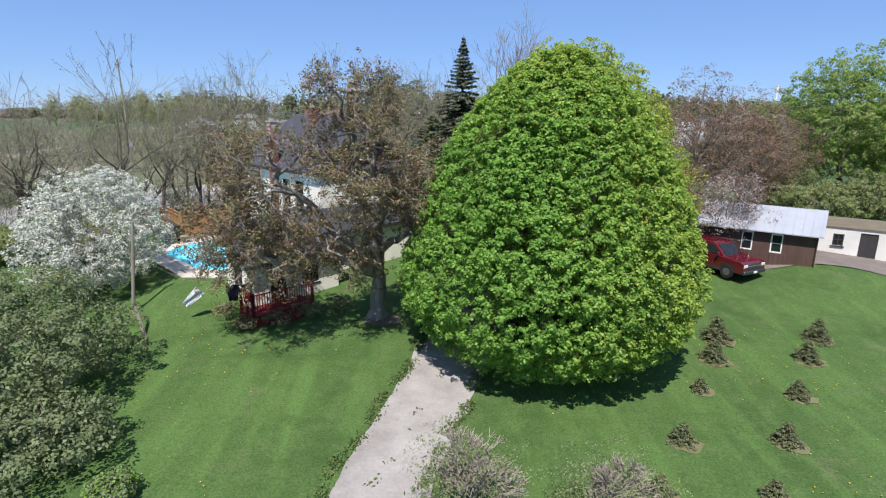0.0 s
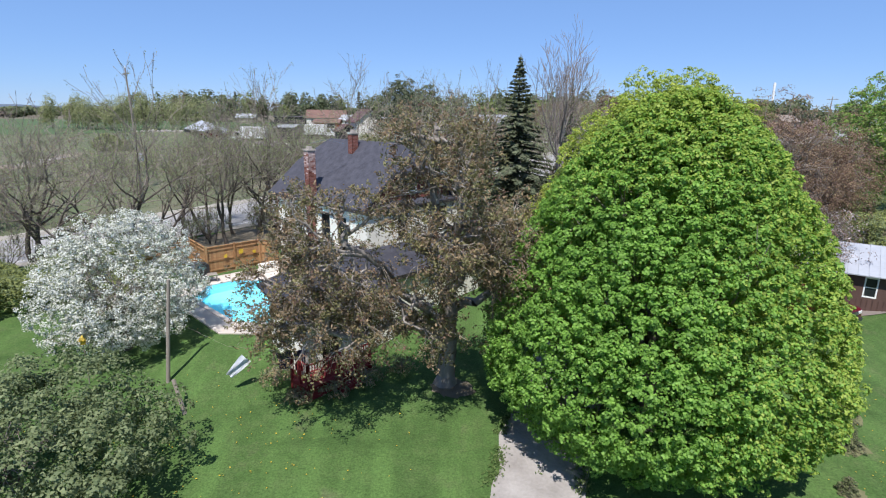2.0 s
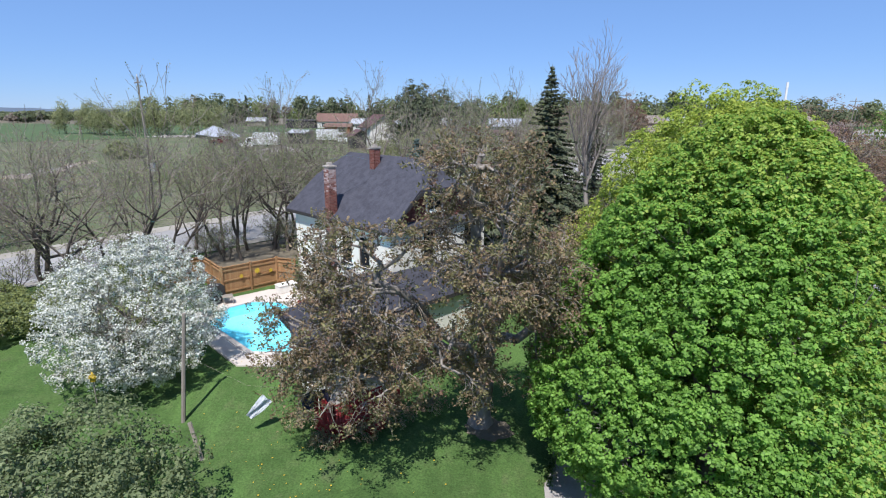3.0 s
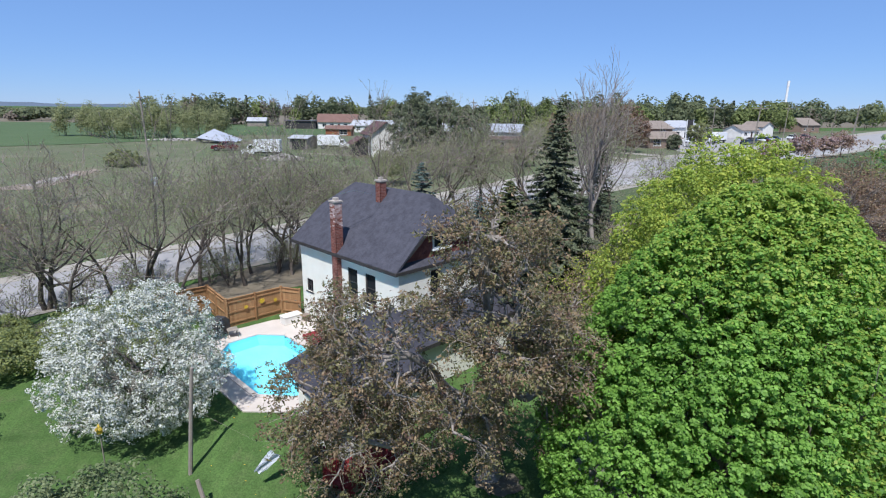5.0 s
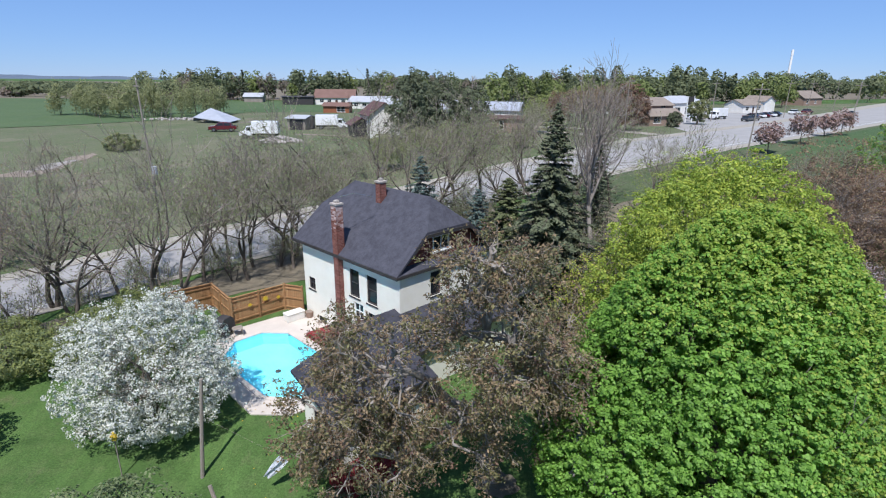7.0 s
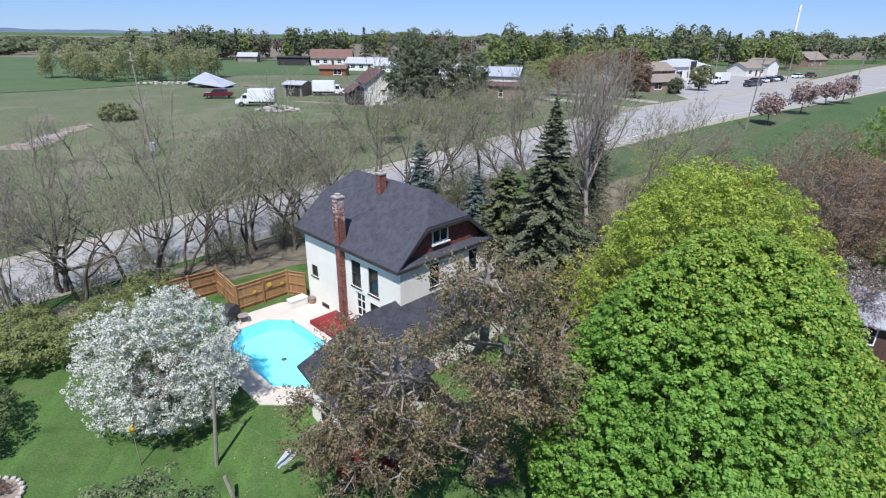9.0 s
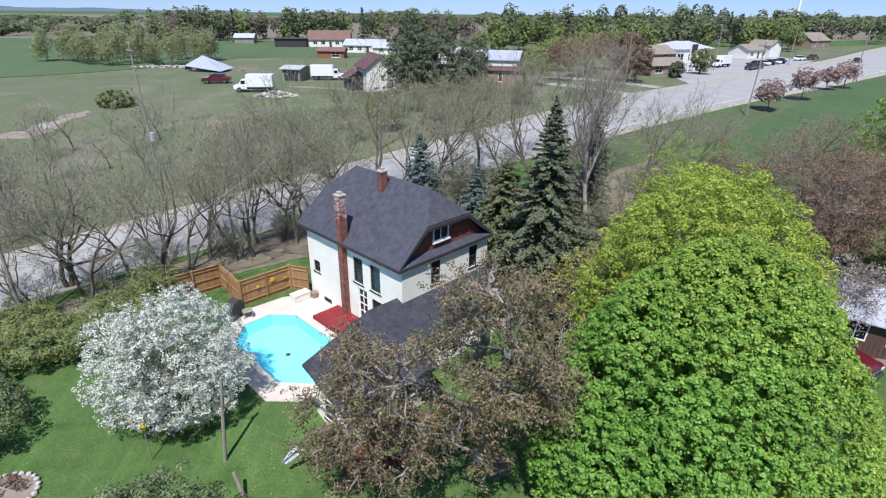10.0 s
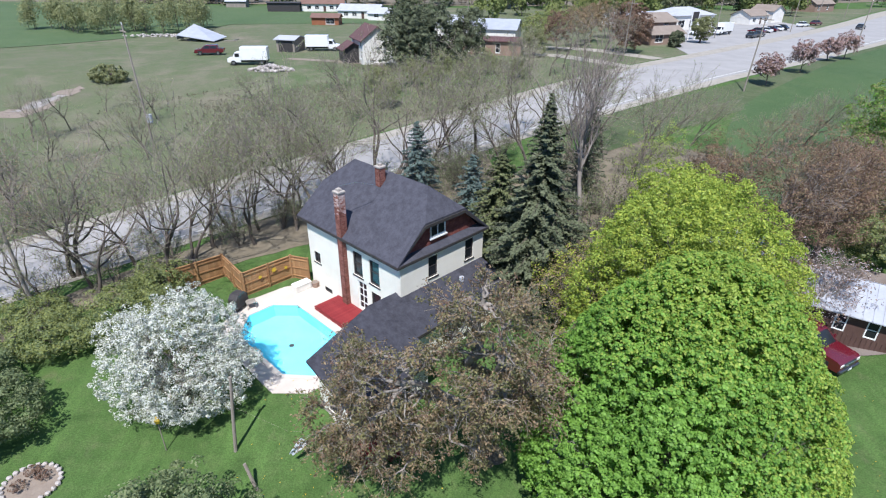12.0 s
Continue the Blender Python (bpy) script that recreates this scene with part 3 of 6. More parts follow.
# ---- trees ----
def broadleaf(name, x, y, label, leaf, bark, seed, h, crown_c, crown_r, clumps, per, clump_r, size, lumps=0.16, inner=0.72,
              bottom=-0.95, taper=0.0, twig="twig", levels=3, up=0.5, skirt=0.0, trunk_r=0.28, second=None, fill=0.35, kids=(6, 5, 4), category="tree", group="", slim=0.62):
    """A leafy tree: tapered trunk with limbs and a crown of separate leaves in uneven clumps."""
    rng = np.random.default_rng(seed)
    z = float(height(x, y))
    ob = thing(name, x, y, z - 0.05, 0, label, category, group)
    segs, tips = grow(rng, (0, 0, 0), (0.05, 0.02, 1), h * 0.42, trunk_r, levels, kids, 0.85, 0.35, 0.66)
    cz = np.array(crown_c)
    segs = [s for s in segs if s[4] < 1 or (((s[1] - cz) / np.array(crown_r)) ** 2).sum() < 0.92]
    wood(ob, segs, bark, twig)
    c, o = crown_clumps(rng, crown_c, crown_r, clumps, lumps, inner, bottom, taper, skirt)
    ci, oi = crown_clumps(rng, crown_c, np.array(crown_r) * 0.72, int(clumps * fill), lumps, 0.5, bottom, taper, skirt)
    c, o = np.concatenate([c, ci]), np.concatenate([o, oi])
    c[:, 2] = np.maximum(c[:, 2], 0.35)
    p, nrm, s = clump_leaves(rng, c, o, per, clump_r, size, up)
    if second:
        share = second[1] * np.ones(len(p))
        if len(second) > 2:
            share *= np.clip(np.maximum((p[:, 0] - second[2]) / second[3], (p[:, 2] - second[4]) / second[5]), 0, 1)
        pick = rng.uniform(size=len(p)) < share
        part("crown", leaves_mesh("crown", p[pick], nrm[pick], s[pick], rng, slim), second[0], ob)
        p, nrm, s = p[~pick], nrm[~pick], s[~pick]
    part("crown", leaves_mesh("crown", p, nrm, s, rng, slim), leaf, ob)
    return ob


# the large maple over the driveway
# lime leaves grow more frequent towards +x and towards the top
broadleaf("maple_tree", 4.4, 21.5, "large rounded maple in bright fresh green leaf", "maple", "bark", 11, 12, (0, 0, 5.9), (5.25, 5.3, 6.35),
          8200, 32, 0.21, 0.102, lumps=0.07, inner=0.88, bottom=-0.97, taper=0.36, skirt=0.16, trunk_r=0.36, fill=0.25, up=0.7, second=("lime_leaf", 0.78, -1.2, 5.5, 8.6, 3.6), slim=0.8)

bm = bmesh.new()
prng = random.Random(50)
bm.faces.new([bm.verts.new((px, py, float(height(px, py)) + 0.025)) for px, py in
              [(-2.9 + math.cos(k * math.tau / 22) * 0.8 * prng.uniform(0.5, 1.4), 24.0 + math.sin(k * math.tau / 22) * 0.8 * prng.uniform(0.7, 1.2)) for k in range(22)]])
tagged(part("bare_patch", bm, "litter"), "worn pale earth round the foot of the old tree", "bare patch", kind="structure")

# yellow-green maples behind it
broadleaf("maple_tree", 6.4, 26.4, "maple in yellow-green flower close behind the large one", "lime_leaf", "bark", 16, 12, (0, 0, 6.4), (5.2, 4.6, 6.3),
          2600, 32, 0.32, 0.115, lumps=0.12, inner=0.78, taper=0.16, skirt=0.1, second=("yellow_leaf", 0.4), trunk_r=0.3)
broadleaf("maple_tree", 8.6, 33.6, "maple with yellow-green spring flowers and young leaves", "yellow_leaf", "bark", 12, 11, (0, 0, 5.9), (4.1, 4.0, 4.7),
          1300, 30, 0.34, 0.13, lumps=0.16, inner=0.7, taper=0.2, second=("lime_leaf", 0.65))
broadleaf("young_tree", 11.4, 44.5, "thin young tree in hazy yellow-green leaf", "hedge_leaf", "bark_grey", 13, 10, (0, 0, 5.6), (2.6, 2.6, 4.6),
          260, 24, 0.42, 0.10, lumps=0.25, inner=0.4, second=("lime_leaf", 0.4), levels=4, kids=(7, 5, 4, 3))
broadleaf("young_tree", 2.6, 31.5, "thin young tree with russet and yellow leaves", "yellow_leaf", "bark", 17, 7, (0, 0, 4.4), (2.2, 2.2, 3.2),
          240, 26, 0.36, 0.11, lumps=0.25, inner=0.45, second=("brown_leaf", 0.45), levels=4, kids=(7, 5, 4, 3))
broadleaf("young_tree", 13.2, 31.5, "thin young tree with russet and yellow leaves", "yellow_leaf", "bark", 14, 7, (0, 0, 4.0), (2.3, 2.3, 2.9),
          260, 28, 0.38, 0.12, lumps=0.3, inner=0.5, second=("red_leaf", 0.5))
for i, (x, y, h, r) in enumerate([(17.8, 38.4, 12.2, 4.1), (22.6, 40.2, 10.6, 3.6), (14.8, 42.0, 9.4, 2.8), (27.5, 45.5, 8.6, 3.4)]):
    broadleaf("budding_tree", x, y, "spreading tree in russet-brown bud", "red_leaf", "bark", 20 + i, h, (0, 0, h * 0.58), (r, r, h * 0.42),
              520, 30, 0.48, 0.105, lumps=0.2, inner=0.35, levels=4, second=("brown_leaf", 0.35), kids=(9, 6, 5, 4), group="budding trees by the sheds")
broadleaf("maple_tree", 37.6, 50.0, "tall tree in fresh green leaf behind the sheds", "hedge_leaf", "bark", 31, 13, (0, 0, 7.6), (6.8, 6.4, 6.2),
          1500, 30, 0.5, 0.19, lumps=0.2, inner=0.5, second=("maple", 0.45), trunk_r=0.35)
broadleaf("maple_tree", 47, 53, "green leafy tree behind the sheds", "hedge_leaf", "bark", 32, 9, (0, 0, 5.0), (6.0, 5.0, 4.5),
          500, 28, 0.6, 0.3, lumps=0.25, inner=0.6, second=("maple", 0.3))


def open_tree(name, x, y, label, seed, fork, masses, radius, leaf_mats, size=0.10, twigs=13, tuft=9):
    """An old open tree: a bole that forks into crooked leaders, limbs out to loose masses of drooping twigs, tufts of small new leaves.
    masses: centre and radii of each part of the crown from the foot of the bole, how many sprays it has and how far it droops."""
    rng = np.random.default_rng(seed)
    ob = thing(name, x, y, float(height(x, y)) - 0.05, 0, label, "tree")
    fork = np.array(fork, float)
    segs, nodes, tips = [], [], []

    def limb(a, b, r0, r1, n, wob, lev, sag=0.0):
        a, b = np.array(a, float), np.array(b, float)
        span = np.linalg.norm(b - a)
        prev, out = a, [a]
        for i in range(1, n + 1):
            f = i / n
            q = a + (b - a) * f + (rng.normal(size=3) * wob * span * (1 - f * 0.6) if i < n else 0) + np.array([0, 0, sag * span * math.sin(f * math.pi)])
            ra, rb = r0 + (r1 - r0) * (i - 1) / n, r0 + (r1 - r0) * f
            segs.append((prev, q, ra, rb, lev))
            out.append(q)
            prev = q
        return out

    limb((0, 0, 0), (0.03, 0.02, 0.4), radius * 1.6, radius * 1.1, 1, 0, 0)
    limb((0.03, 0.02, 0.4), fork, radius * 1.1, radius * 0.9, 3, 0.02, 0)
    for c, r, count, droop in masses:
        c, r = np.array(c, float), np.array(r, float)
        top = c + np.array([0, 0, r[2] * 0.45])
        pts = limb(fork, c, radius * 0.62, radius * 0.30, 6, 0.055, 0, 0.05)
        pts += limb(c, top, radius * 0.30, 0.04, 4, 0.10, 0)
        for k in range(4):
            d = unit(rng.normal(size=3) * np.array([1, 1, 0.4])) * r * 0.6
            pts += limb(pts[rng.integers(4, 8)], c + d, radius * 0.26, 0.035, 4, 0.09, 0, 0.06)
        nodes = np.array(pts)
        v = unit(rng.normal(size=(count, 3)))
        cl = c + v * r * (rng.uniform(0.25, 1.0, size=(count, 1)) ** 0.5)
        for q in cl:
            if q[2] < 0.5:
                continue
            out = unit((q - c) / r)
            dist = np.linalg.norm(nodes - q, axis=1) + 0.5 * np.maximum(0, nodes[:, 2] - q[2])
            st = nodes[np.argsort(dist)[rng.integers(0, 3)]]
            path = limb(st, q, 0.05, 0.018, 4, 0.08, 1, 0.05)
            for k in range(twigs):
                p = path[rng.integers(2, 5)] + rng.normal(size=3) * 0.04
                d = unit(out * 0.7 + rng.normal(size=3) * 0.75 + np.array([0, 0, 0.25]))
                ln = rng.uniform(0.45, 1.05)
                for i in range(3):
                    e = p + d * ln / 3
                    segs.append((p, e, 0.013 - 0.003 * i, 0.010 - 0.003 * i, 2))
                    if i:
                        tips.append(e)
                        sd = unit(d + rng.normal(size=3) * 0.8)
                        t2 = e + sd * rng.uniform(0.18, 0.42)
                        segs.append((e, t2, 0.007, 0.004, 3))
                        tips.append(t2)
                    d = unit(d + np.array([0, 0, -droop]) + rng.normal(size=3) * 0.22)
                    p = e
    wood(ob, segs, "bark_grey", "pale_twig", 2, 7)
    tips = np.array(tips)
    tips = tips[tips[:, 2] > 0.35]
    tips = tips[rng.uniform(size=len(tips)) < 0.8]
    p = np.repeat(tips, tuft, axis=0) + rng.normal(size=(len(tips) * tuft, 3)) * 0.075 + np.array([0, 0, -0.03])
    nrm = rng.normal(size=p.shape) + np.array([0, 0, 0.7])
    s = size * rng.uniform(0.55, 1.3, size=len(p))
    which = np.repeat(rng.uniform(size=len(tips)), tuft)
    lo = 0.0
    for mat, hi in leaf_mats:
        k = (which >= lo) & (which < hi)
        part("crown", leaves_mesh("crown", p[k], nrm[k], s[k], rng, 0.5), mat, ob)
        lo = hi
    return ob


open_tree("walnut_tree", -3.25, 24.5, "old spreading tree with pale crooked limbs and bronze new leaves", 41, (0.15, -0.1, 2.2),
          [((0.3, -3.0, 7.7), (2.9, 2.4, 3.3), 38, 0.25), ((-0.5, -3.3, 10.5), (1.7, 1.4, 1.3), 10, 0.1), ((2.2, -2.2, 6.0), (1.7, 2.0, 2.7), 18, 0.4),
           ((-3.6, -3.2, 6.9), (2.6, 2.3, 2.7), 28, 0.3), ((-5.7, -2.6, 5.3), (2.0, 2.0, 2.2), 16, 0.4), ((-4.3, -3.5, 3.9), (2.6, 1.7, 2.2), 18, 0.5),
           ((-1.2, -2.6, 4.6), (1.7, 1.8, 1.8), 10, 0.5)], 0.36, [("brown_leaf", 0.48), ("olive_dark", 0.90), ("red_leaf", 1.01)], 0.116, 12, 10)


def blossom_tree(x, y, seed, lobes):
    """A round old fruit tree: limbs and a crown of lobes, each of many small sprays of blossom."""
    rng = np.random.default_rng(seed)
    ob = thing("blossom_tree", x, y, float(height(x, y)) - 0.05, 0, "round tree covered in white blossom", "tree")
    segs, tips = grow(rng, (0, 0, 0), (0.05, 0.02, 1), 2.6, 0.2, 4, (8, 5, 4, 3), 0.95, 0.25, 0.62)
    inside = [s for s in segs if s[4] < 1 or any((((s[1] - np.array(c)) / np.array(r)) ** 2).sum() < 1.0 for c, r, n in lobes)]
    wood(ob, inside, "bark", "pale_twig")
    P, N, S = [], [], []
    for c, r, n in lobes:
        cc, oo = crown_clumps(rng, c, r, n, 0.22, 0.62, -0.9)
        ok = cc[:, 2] > 0.45
        p, nrm, s = clump_leaves(rng, cc[ok], oo[ok], 42, 0.25, 0.072, 0.3)
        P.append(p), N.append(nrm), S.append(s)
    p, nrm, s = np.concatenate(P), np.concatenate(N), np.concatenate(S)
    pick = rng.uniform(size=len(p)) < 0.30
    part("crown", leaves_mesh("crown", p[pick], nrm[pick], s[pick], rng, 0.6), "olive_leaf", ob)
    part("crown", leaves_mesh("crown", p[~pick], nrm[~pick], s[~pick], rng, 0.95), "blossom", ob)
    return ob


# white blossom tree
blossom_tree(-18.2, 27.0, 51, [((0.2, 0, 3.5), (3.0, 3.0, 2.75), 900), ((-2.8, 0.6, 3.8), (1.45, 1.4, 1.3), 180), ((2.5, -0.7, 2.9), (1.6, 1.6, 1.7), 240),
                               ((-1.7, -0.9, 2.1), (2.1, 1.7, 1.6), 260), ((0.9, -1.3, 1.7), (1.8, 1.5, 1.3), 180), ((0.6, 0.3, 5.3), (1.7, 1.7, 1.1), 160)])

# shrubs with small grey-green leaves
SHRUBS = [(-16.2, 17.6, 4.4, 4.0, 61), (-27.0, 25.0, 3.1, 2.4, 62), (-30.0, 27.6, 3.1, 2.4, 63), (-12.4, 13.8, 2.2, 2.2, 64)]
for x, y, h, r, sd in SHRUBS:
    broadleaf("shrub", x, y, "wide grey-green shrub in small new leaf on the lawn", "olive_leaf", "bark", sd, h, (0, 0, h * 0.50), (r, r, h * 0.48),
              int(55 * r * r / 2), 46, 0.42, 0.13, lumps=0.25, inner=0.6, bottom=-0.8, trunk_r=0.09, category="shrub", group="shrubs on the lawn", kids=(8, 6, 4))
for i, (x, y, h, r) in enumerate([(-24.8, 33.6, 2.4, 2.5), (-21.4, 32.0, 2.0, 2.0), (-27.8, 31.4, 2.1, 2.2), (-24.0, 36.8, 2.0, 2.0), (-30.0, 33.4, 2.0, 2.2)]):
    broadleaf("hedge_shrub", x, y, "yellow-green shrub in new leaf beside the road", "hedge_leaf", "bark", 70 + i, h, (0, 0, h * 0.5), (r, r, h * 0.5),
              170, 40, 0.4, 0.13, lumps=0.3, inner=0.6, bottom=-0.6, trunk_r=0.07, category="shrub", group="shrubs beside the road", second=("olive_leaf", 0.35))
for i, (x, y, h, r) in enumerate([(0.6, 11.4, 2.7, 1.7), (4.0, 11.0, 2.2, 1.8)]):
    broadleaf("twiggy_shrub", x, y, "twiggy grey shrub with sparse small leaves", "bud_green", "bark_grey", 80 + i, h, (0, 0, h * 0.55), (r, r, h * 0.5),
              190, 22, 0.26, 0.055, lumps=0.3, inner=0.4, bottom=-0.8, trunk_r=0.05, category="shrub", group="twiggy shrubs", levels=4, kids=(10, 7, 5, 4), twig="pale_twig")
broadleaf("round_bush", -9.3, 12.4, "small rounded green bush on the lawn", "olive_leaf", "bark", 85, 0.9, (0, 0, 0.42), (0.62, 0.62, 0.45), 60, 34, 0.16, 0.10,
          bottom=-0.4, trunk_r=0.03, category="bush", second=("maple", 0.4))


for i, (x, y, h) in enumerate([(-9, 91, 4.6), (-4, 95, 4.2), (3, 99, 4.0), (-14, 87, 4.2), (8, 96, 3.6), (-6, 86, 4.8), (-12, 80, 4.4), (-1, 90, 4.6)]):
    broadleaf("willow_tree", x, y, "pale grey-green willow just in leaf past the road", "bud_leaf", "bark_grey", 90 + i, h, (0, 0, h * 0.55), (h * 0.5, h * 0.5, h * 0.46),
              190, 26, 0.34, 0.13, lumps=0.3, inner=0.4, bottom=-0.9, trunk_r=0.10, levels=4, kids=(7, 5, 4, 2), group="willows past the road")


def bare_mesh(seed, h, levels, kids, buds, leaf, spread=0.86, trunk_r=0.16, forks=1):
    """One bare budding tree, built at the origin, to be copied."""
    rng = np.random.default_rng(seed)
    ob = thing("bare_tree", 0, 0, -60, 0, "tall bare tree just coming into pale bud", "tree", "trees along the road")
    segs, tips = [], []
    for f in range(forks):
        a = rng.uniform(0, 6.28)
        lean = (0.22 * math.cos(a) * (forks > 1), 0.22 * math.sin(a) * (forks > 1), 1)
        s, t = grow(rng, (0.15 * math.cos(a) * (forks > 1), 0.15 * math.sin(a) * (forks > 1), 0), lean, h * 0.45, trunk_r, levels, kids, spread, 0.46, 0.66, 0.135, 5)
        segs += s
        tips += t
    wood(ob, segs, "bark", "twig", 2)
    tw = np.array([s[1] for s in segs if s[4] >= 2])
    k = rng.integers(0, len(tw), size=buds)
    p = tw[k] + rng.normal(size=(buds, 3)) * 0.11
    part("leafage", leaves_mesh("buds", p, rng.normal(size=p.shape) + np.array([0, 0, 0.5]), 0.085 * rng.uniform(0.6, 1.4, size=buds), rng), leaf, ob)
    return ob


BARE = [bare_mesh(101, 11, 4, (6, 4, 4, 2), 2600, "bud_green"), bare_mesh(102, 10, 4, (5, 4, 4, 2), 3400, "bud_green", 0.82, 0.13, 2),
        bare_mesh(103, 12, 4, (6, 4, 4, 2), 1700, "bud_leaf", 0.75), bare_mesh(104, 9, 4, (6, 5, 4, 2), 1400, "brown_leaf", 1.05, 0.18, 2)]


def place(src, x, y, s, turn, lift=-0.08):
    ob = copy_thing(src, pose(x, y, float(height(x, y)) + lift, 0, 0, turn))
    ob.scale = (s, s, s)
    return ob


trng = random.Random(7)
# the row between the house and the road
row = [(-33, 32.5), (-30.6, 35.5), (-28.6, 37.6), (-26.8, 39.4), (-25.2, 41.0), (-24.2, 38.6), (-22.4, 43.4), (-21.0, 44.6), (-20.0, 46.2), (-18.2, 46.0), (-17.2, 48.6),
       (-15.6, 47.6), (-14.2, 51.6), (-12.4, 50.2), (-11.0, 54.6), (-9.0, 53.0), (-6.6, 57.8), (-4.0, 60.0), (-1.2, 62.5), (1.8, 60.8), (4.4, 66.2), (7.0, 65.0), (10.6, 69.6), (-9.6, 49.6), (13.0, 62.0), (9.5, 53.0), (13.5, 55.5), (8.0, 58.5), (16.5, 60), (3.0, 54.5), (-27.6, 36.0), (-23.2, 41.6), (-19.4, 43.8), (-16.4, 45.8), (-13.0, 48.0)]
for i, (x, y) in enumerate(row):
    place(BARE[i % 3], x + trng.uniform(-0.5, 0.5), y + trng.uniform(-0.5, 0.5), trng.uniform(0.88, 1.14) * (0.92 if i < 5 else 1.08 if 12 <= i < 24 else 1.0), trng.uniform(0, 360))
# undergrowth below that row
UNDER = [bare_mesh(111, 3.2, 3, (5, 4, 2), 900, "bud_leaf", 1.0, 0.04, 3), bare_mesh(112, 2.8, 3, (5, 4, 2), 900, "olive_leaf", 1.0, 0.04, 3)]
for b in UNDER:
    tagged(b, "low tangled brush under the roadside trees", "brush", "brush beside the road")
    b.name = "brush"
    for o in b.children:
        tagged(o, kind="stuff")
for i in range(24):
    u = i / 23
    place(UNDER[i % 2], -30 + 32 * u + trng.uniform(-1.2, 1.2), 36.5 + 25 * u + trng.uniform(-1.5, 1.8), trng.uniform(0.7, 1.2), trng.uniform(0, 360))
for i in range(14):
    place(UNDER[i % 2], trng.uniform(-13, 4), trng.uniform(47, 56), trng.uniform(0.8, 1.3), trng.uniform(0, 360))
for i in range(22):
    place(UNDER[i % 2], trng.uniform(4, 16), trng.uniform(40, 58), trng.uniform(0.8, 1.4), trng.uniform(0, 360))
for b in UNDER:
    for o in [*b.children_recursive, b]:
        bpy.data.objects.remove(o)
place(BARE[3], -31.0, 39.0, 1.1, 40)
place(BARE[3], -39.5, 45.0, 0.9, 140)
# past the road
for i in range(34):
    u = trng.uniform(0, 1)
    x = -62 + 72 * u + trng.uniform(-5, 5)
    y = 50 + 34 * u + trng.uniform(0, 22)
    if y < 48 + (x + 33) * 1.02 + 6:
        y = 54 + (x + 33) * 1.02 + trng.uniform(2, 14)
    place(BARE[i % 3], x, y, trng.uniform(0.35, 0.62), trng.uniform(0, 360))
for x, y, s in ((13.5, 98, 0.7), (17, 104, 0.8), (10, 96, 0.7), (22, 110, 0.85), (6, 92, 0.6), (26, 112, 0.9), (30, 118, 0.8)):
    place(BARE[2], x, y, s, trng.uniform(0, 360))
for x, y, s in ((27, 58, 0.8), (33, 62, 0.75), (37, 66, 0.8), (43, 62, 0.7), (24, 66, 0.7)):
    place(BARE[1], x, y, s, trng.uniform(0, 360))
for b in BARE:
    for o in [*b.children_recursive, b]:
        bpy.data.objects.remove(o)

# tall pale bare tree beside the spruce
bronze_rng = np.random.default_rng(120)
tall = thing("bare_tree", 6.4, 45.5, float(height(6.4, 45.5)), 0, "tall pale-barked bare tree with dense upright twigs", "tree")
tsegs, ttips = grow(bronze_rng, (0, 0, 0), (0.02, 0, 1), 7.6, 0.24, 4, (11, 6, 5, 3), 0.70, 0.7, 0.55, 0.07, 6)
wood(tall, tsegs, "bark_grey", "twig", 2)


def conifer(name, x, y, h, r, mat, label, seed, category="spruce", group="", size=0.34, rows=0.42, density=1.0, low=0.04, spire=False):
    """A spruce: straight trunk, whorls of drooping boughs, tufts of needles."""
    rng = np.random.default_rng(seed)
    ob = thing(name, x, y, float(height(x, y)) - 0.05, rng.uniform(0, 360), label, category, group)
    segs = [(np.array([0, 0, h * i / 8.0]), np.array([0, 0, h * (i + 1) / 8.0]), 0.022 * h * (1 - i / 8.3), 0.022 * h * (1 - (i + 1) / 8.3), 0) for i in range(8)]
    pos, nor, siz = [], [], []
    z = h * low
    while z < h * 0.99:
        f = z / h
        ln = r * min((1 - f) ** 0.85, 1.2 * (1 - f) ** 1.2 if spire else 9.0) * (0.75 if f < 0.08 else 1.0) + 0.05
        n = max(4, int(9 - 4 * f))
        a0 = rng.uniform(0, 6.28)
        for k in range(n):
            a = a0 + k * 6.283 / n + rng.uniform(-0.25, 0.25)
            l2 = ln * rng.uniform(0.72, 1.12)
            d = np.array([math.cos(a), math.sin(a), 0])
            drop = -0.16 * l2 + (0.3 * l2 if f > 0.75 else 0)
            zz = z + rng.uniform(-0.12, 0.12) * rows
            end = d * l2 + np.array([0, 0, zz + drop])
            segs.append((np.array([0, 0, zz]), end, 0.012 * l2 + 0.008, 0.004, 1))
            m = max(3, int(l2 * 15 * density / (size / 0.34)))
            t = rng.uniform(0.12, 1.02, size=m)[:, None]
            side = np.cross(d, [0, 0, 1])
            wid = 0.28 * l2 * (1.1 - t) + 0.05
            p = np.array([0, 0, zz]) + (end - np.array([0, 0, zz])) * t + side * rng.uniform(-1, 1, size=(m, 1)) * wid + np.array([0, 0, -1]) * rng.uniform(0, 0.14 * size / 0.34, size=(m, 1))
            pos.append(p)
            nor.append(np.array([0, 0, 1.0]) + d * 0.4 + rng.normal(size=(m, 3)) * 0.35)
            siz.append(size * rng.uniform(0.7, 1.25, size=m))
        z += rows * (1 - 0.45 * f)
    part("trunk", tubes_mesh("trunk", segs, 5), "bark", ob)
    part("needles", leaves_mesh("needles", np.concatenate(pos), np.concatenate(nor), np.concatenate(siz), rng, 0.42, 0.1), mat, ob)
    return ob


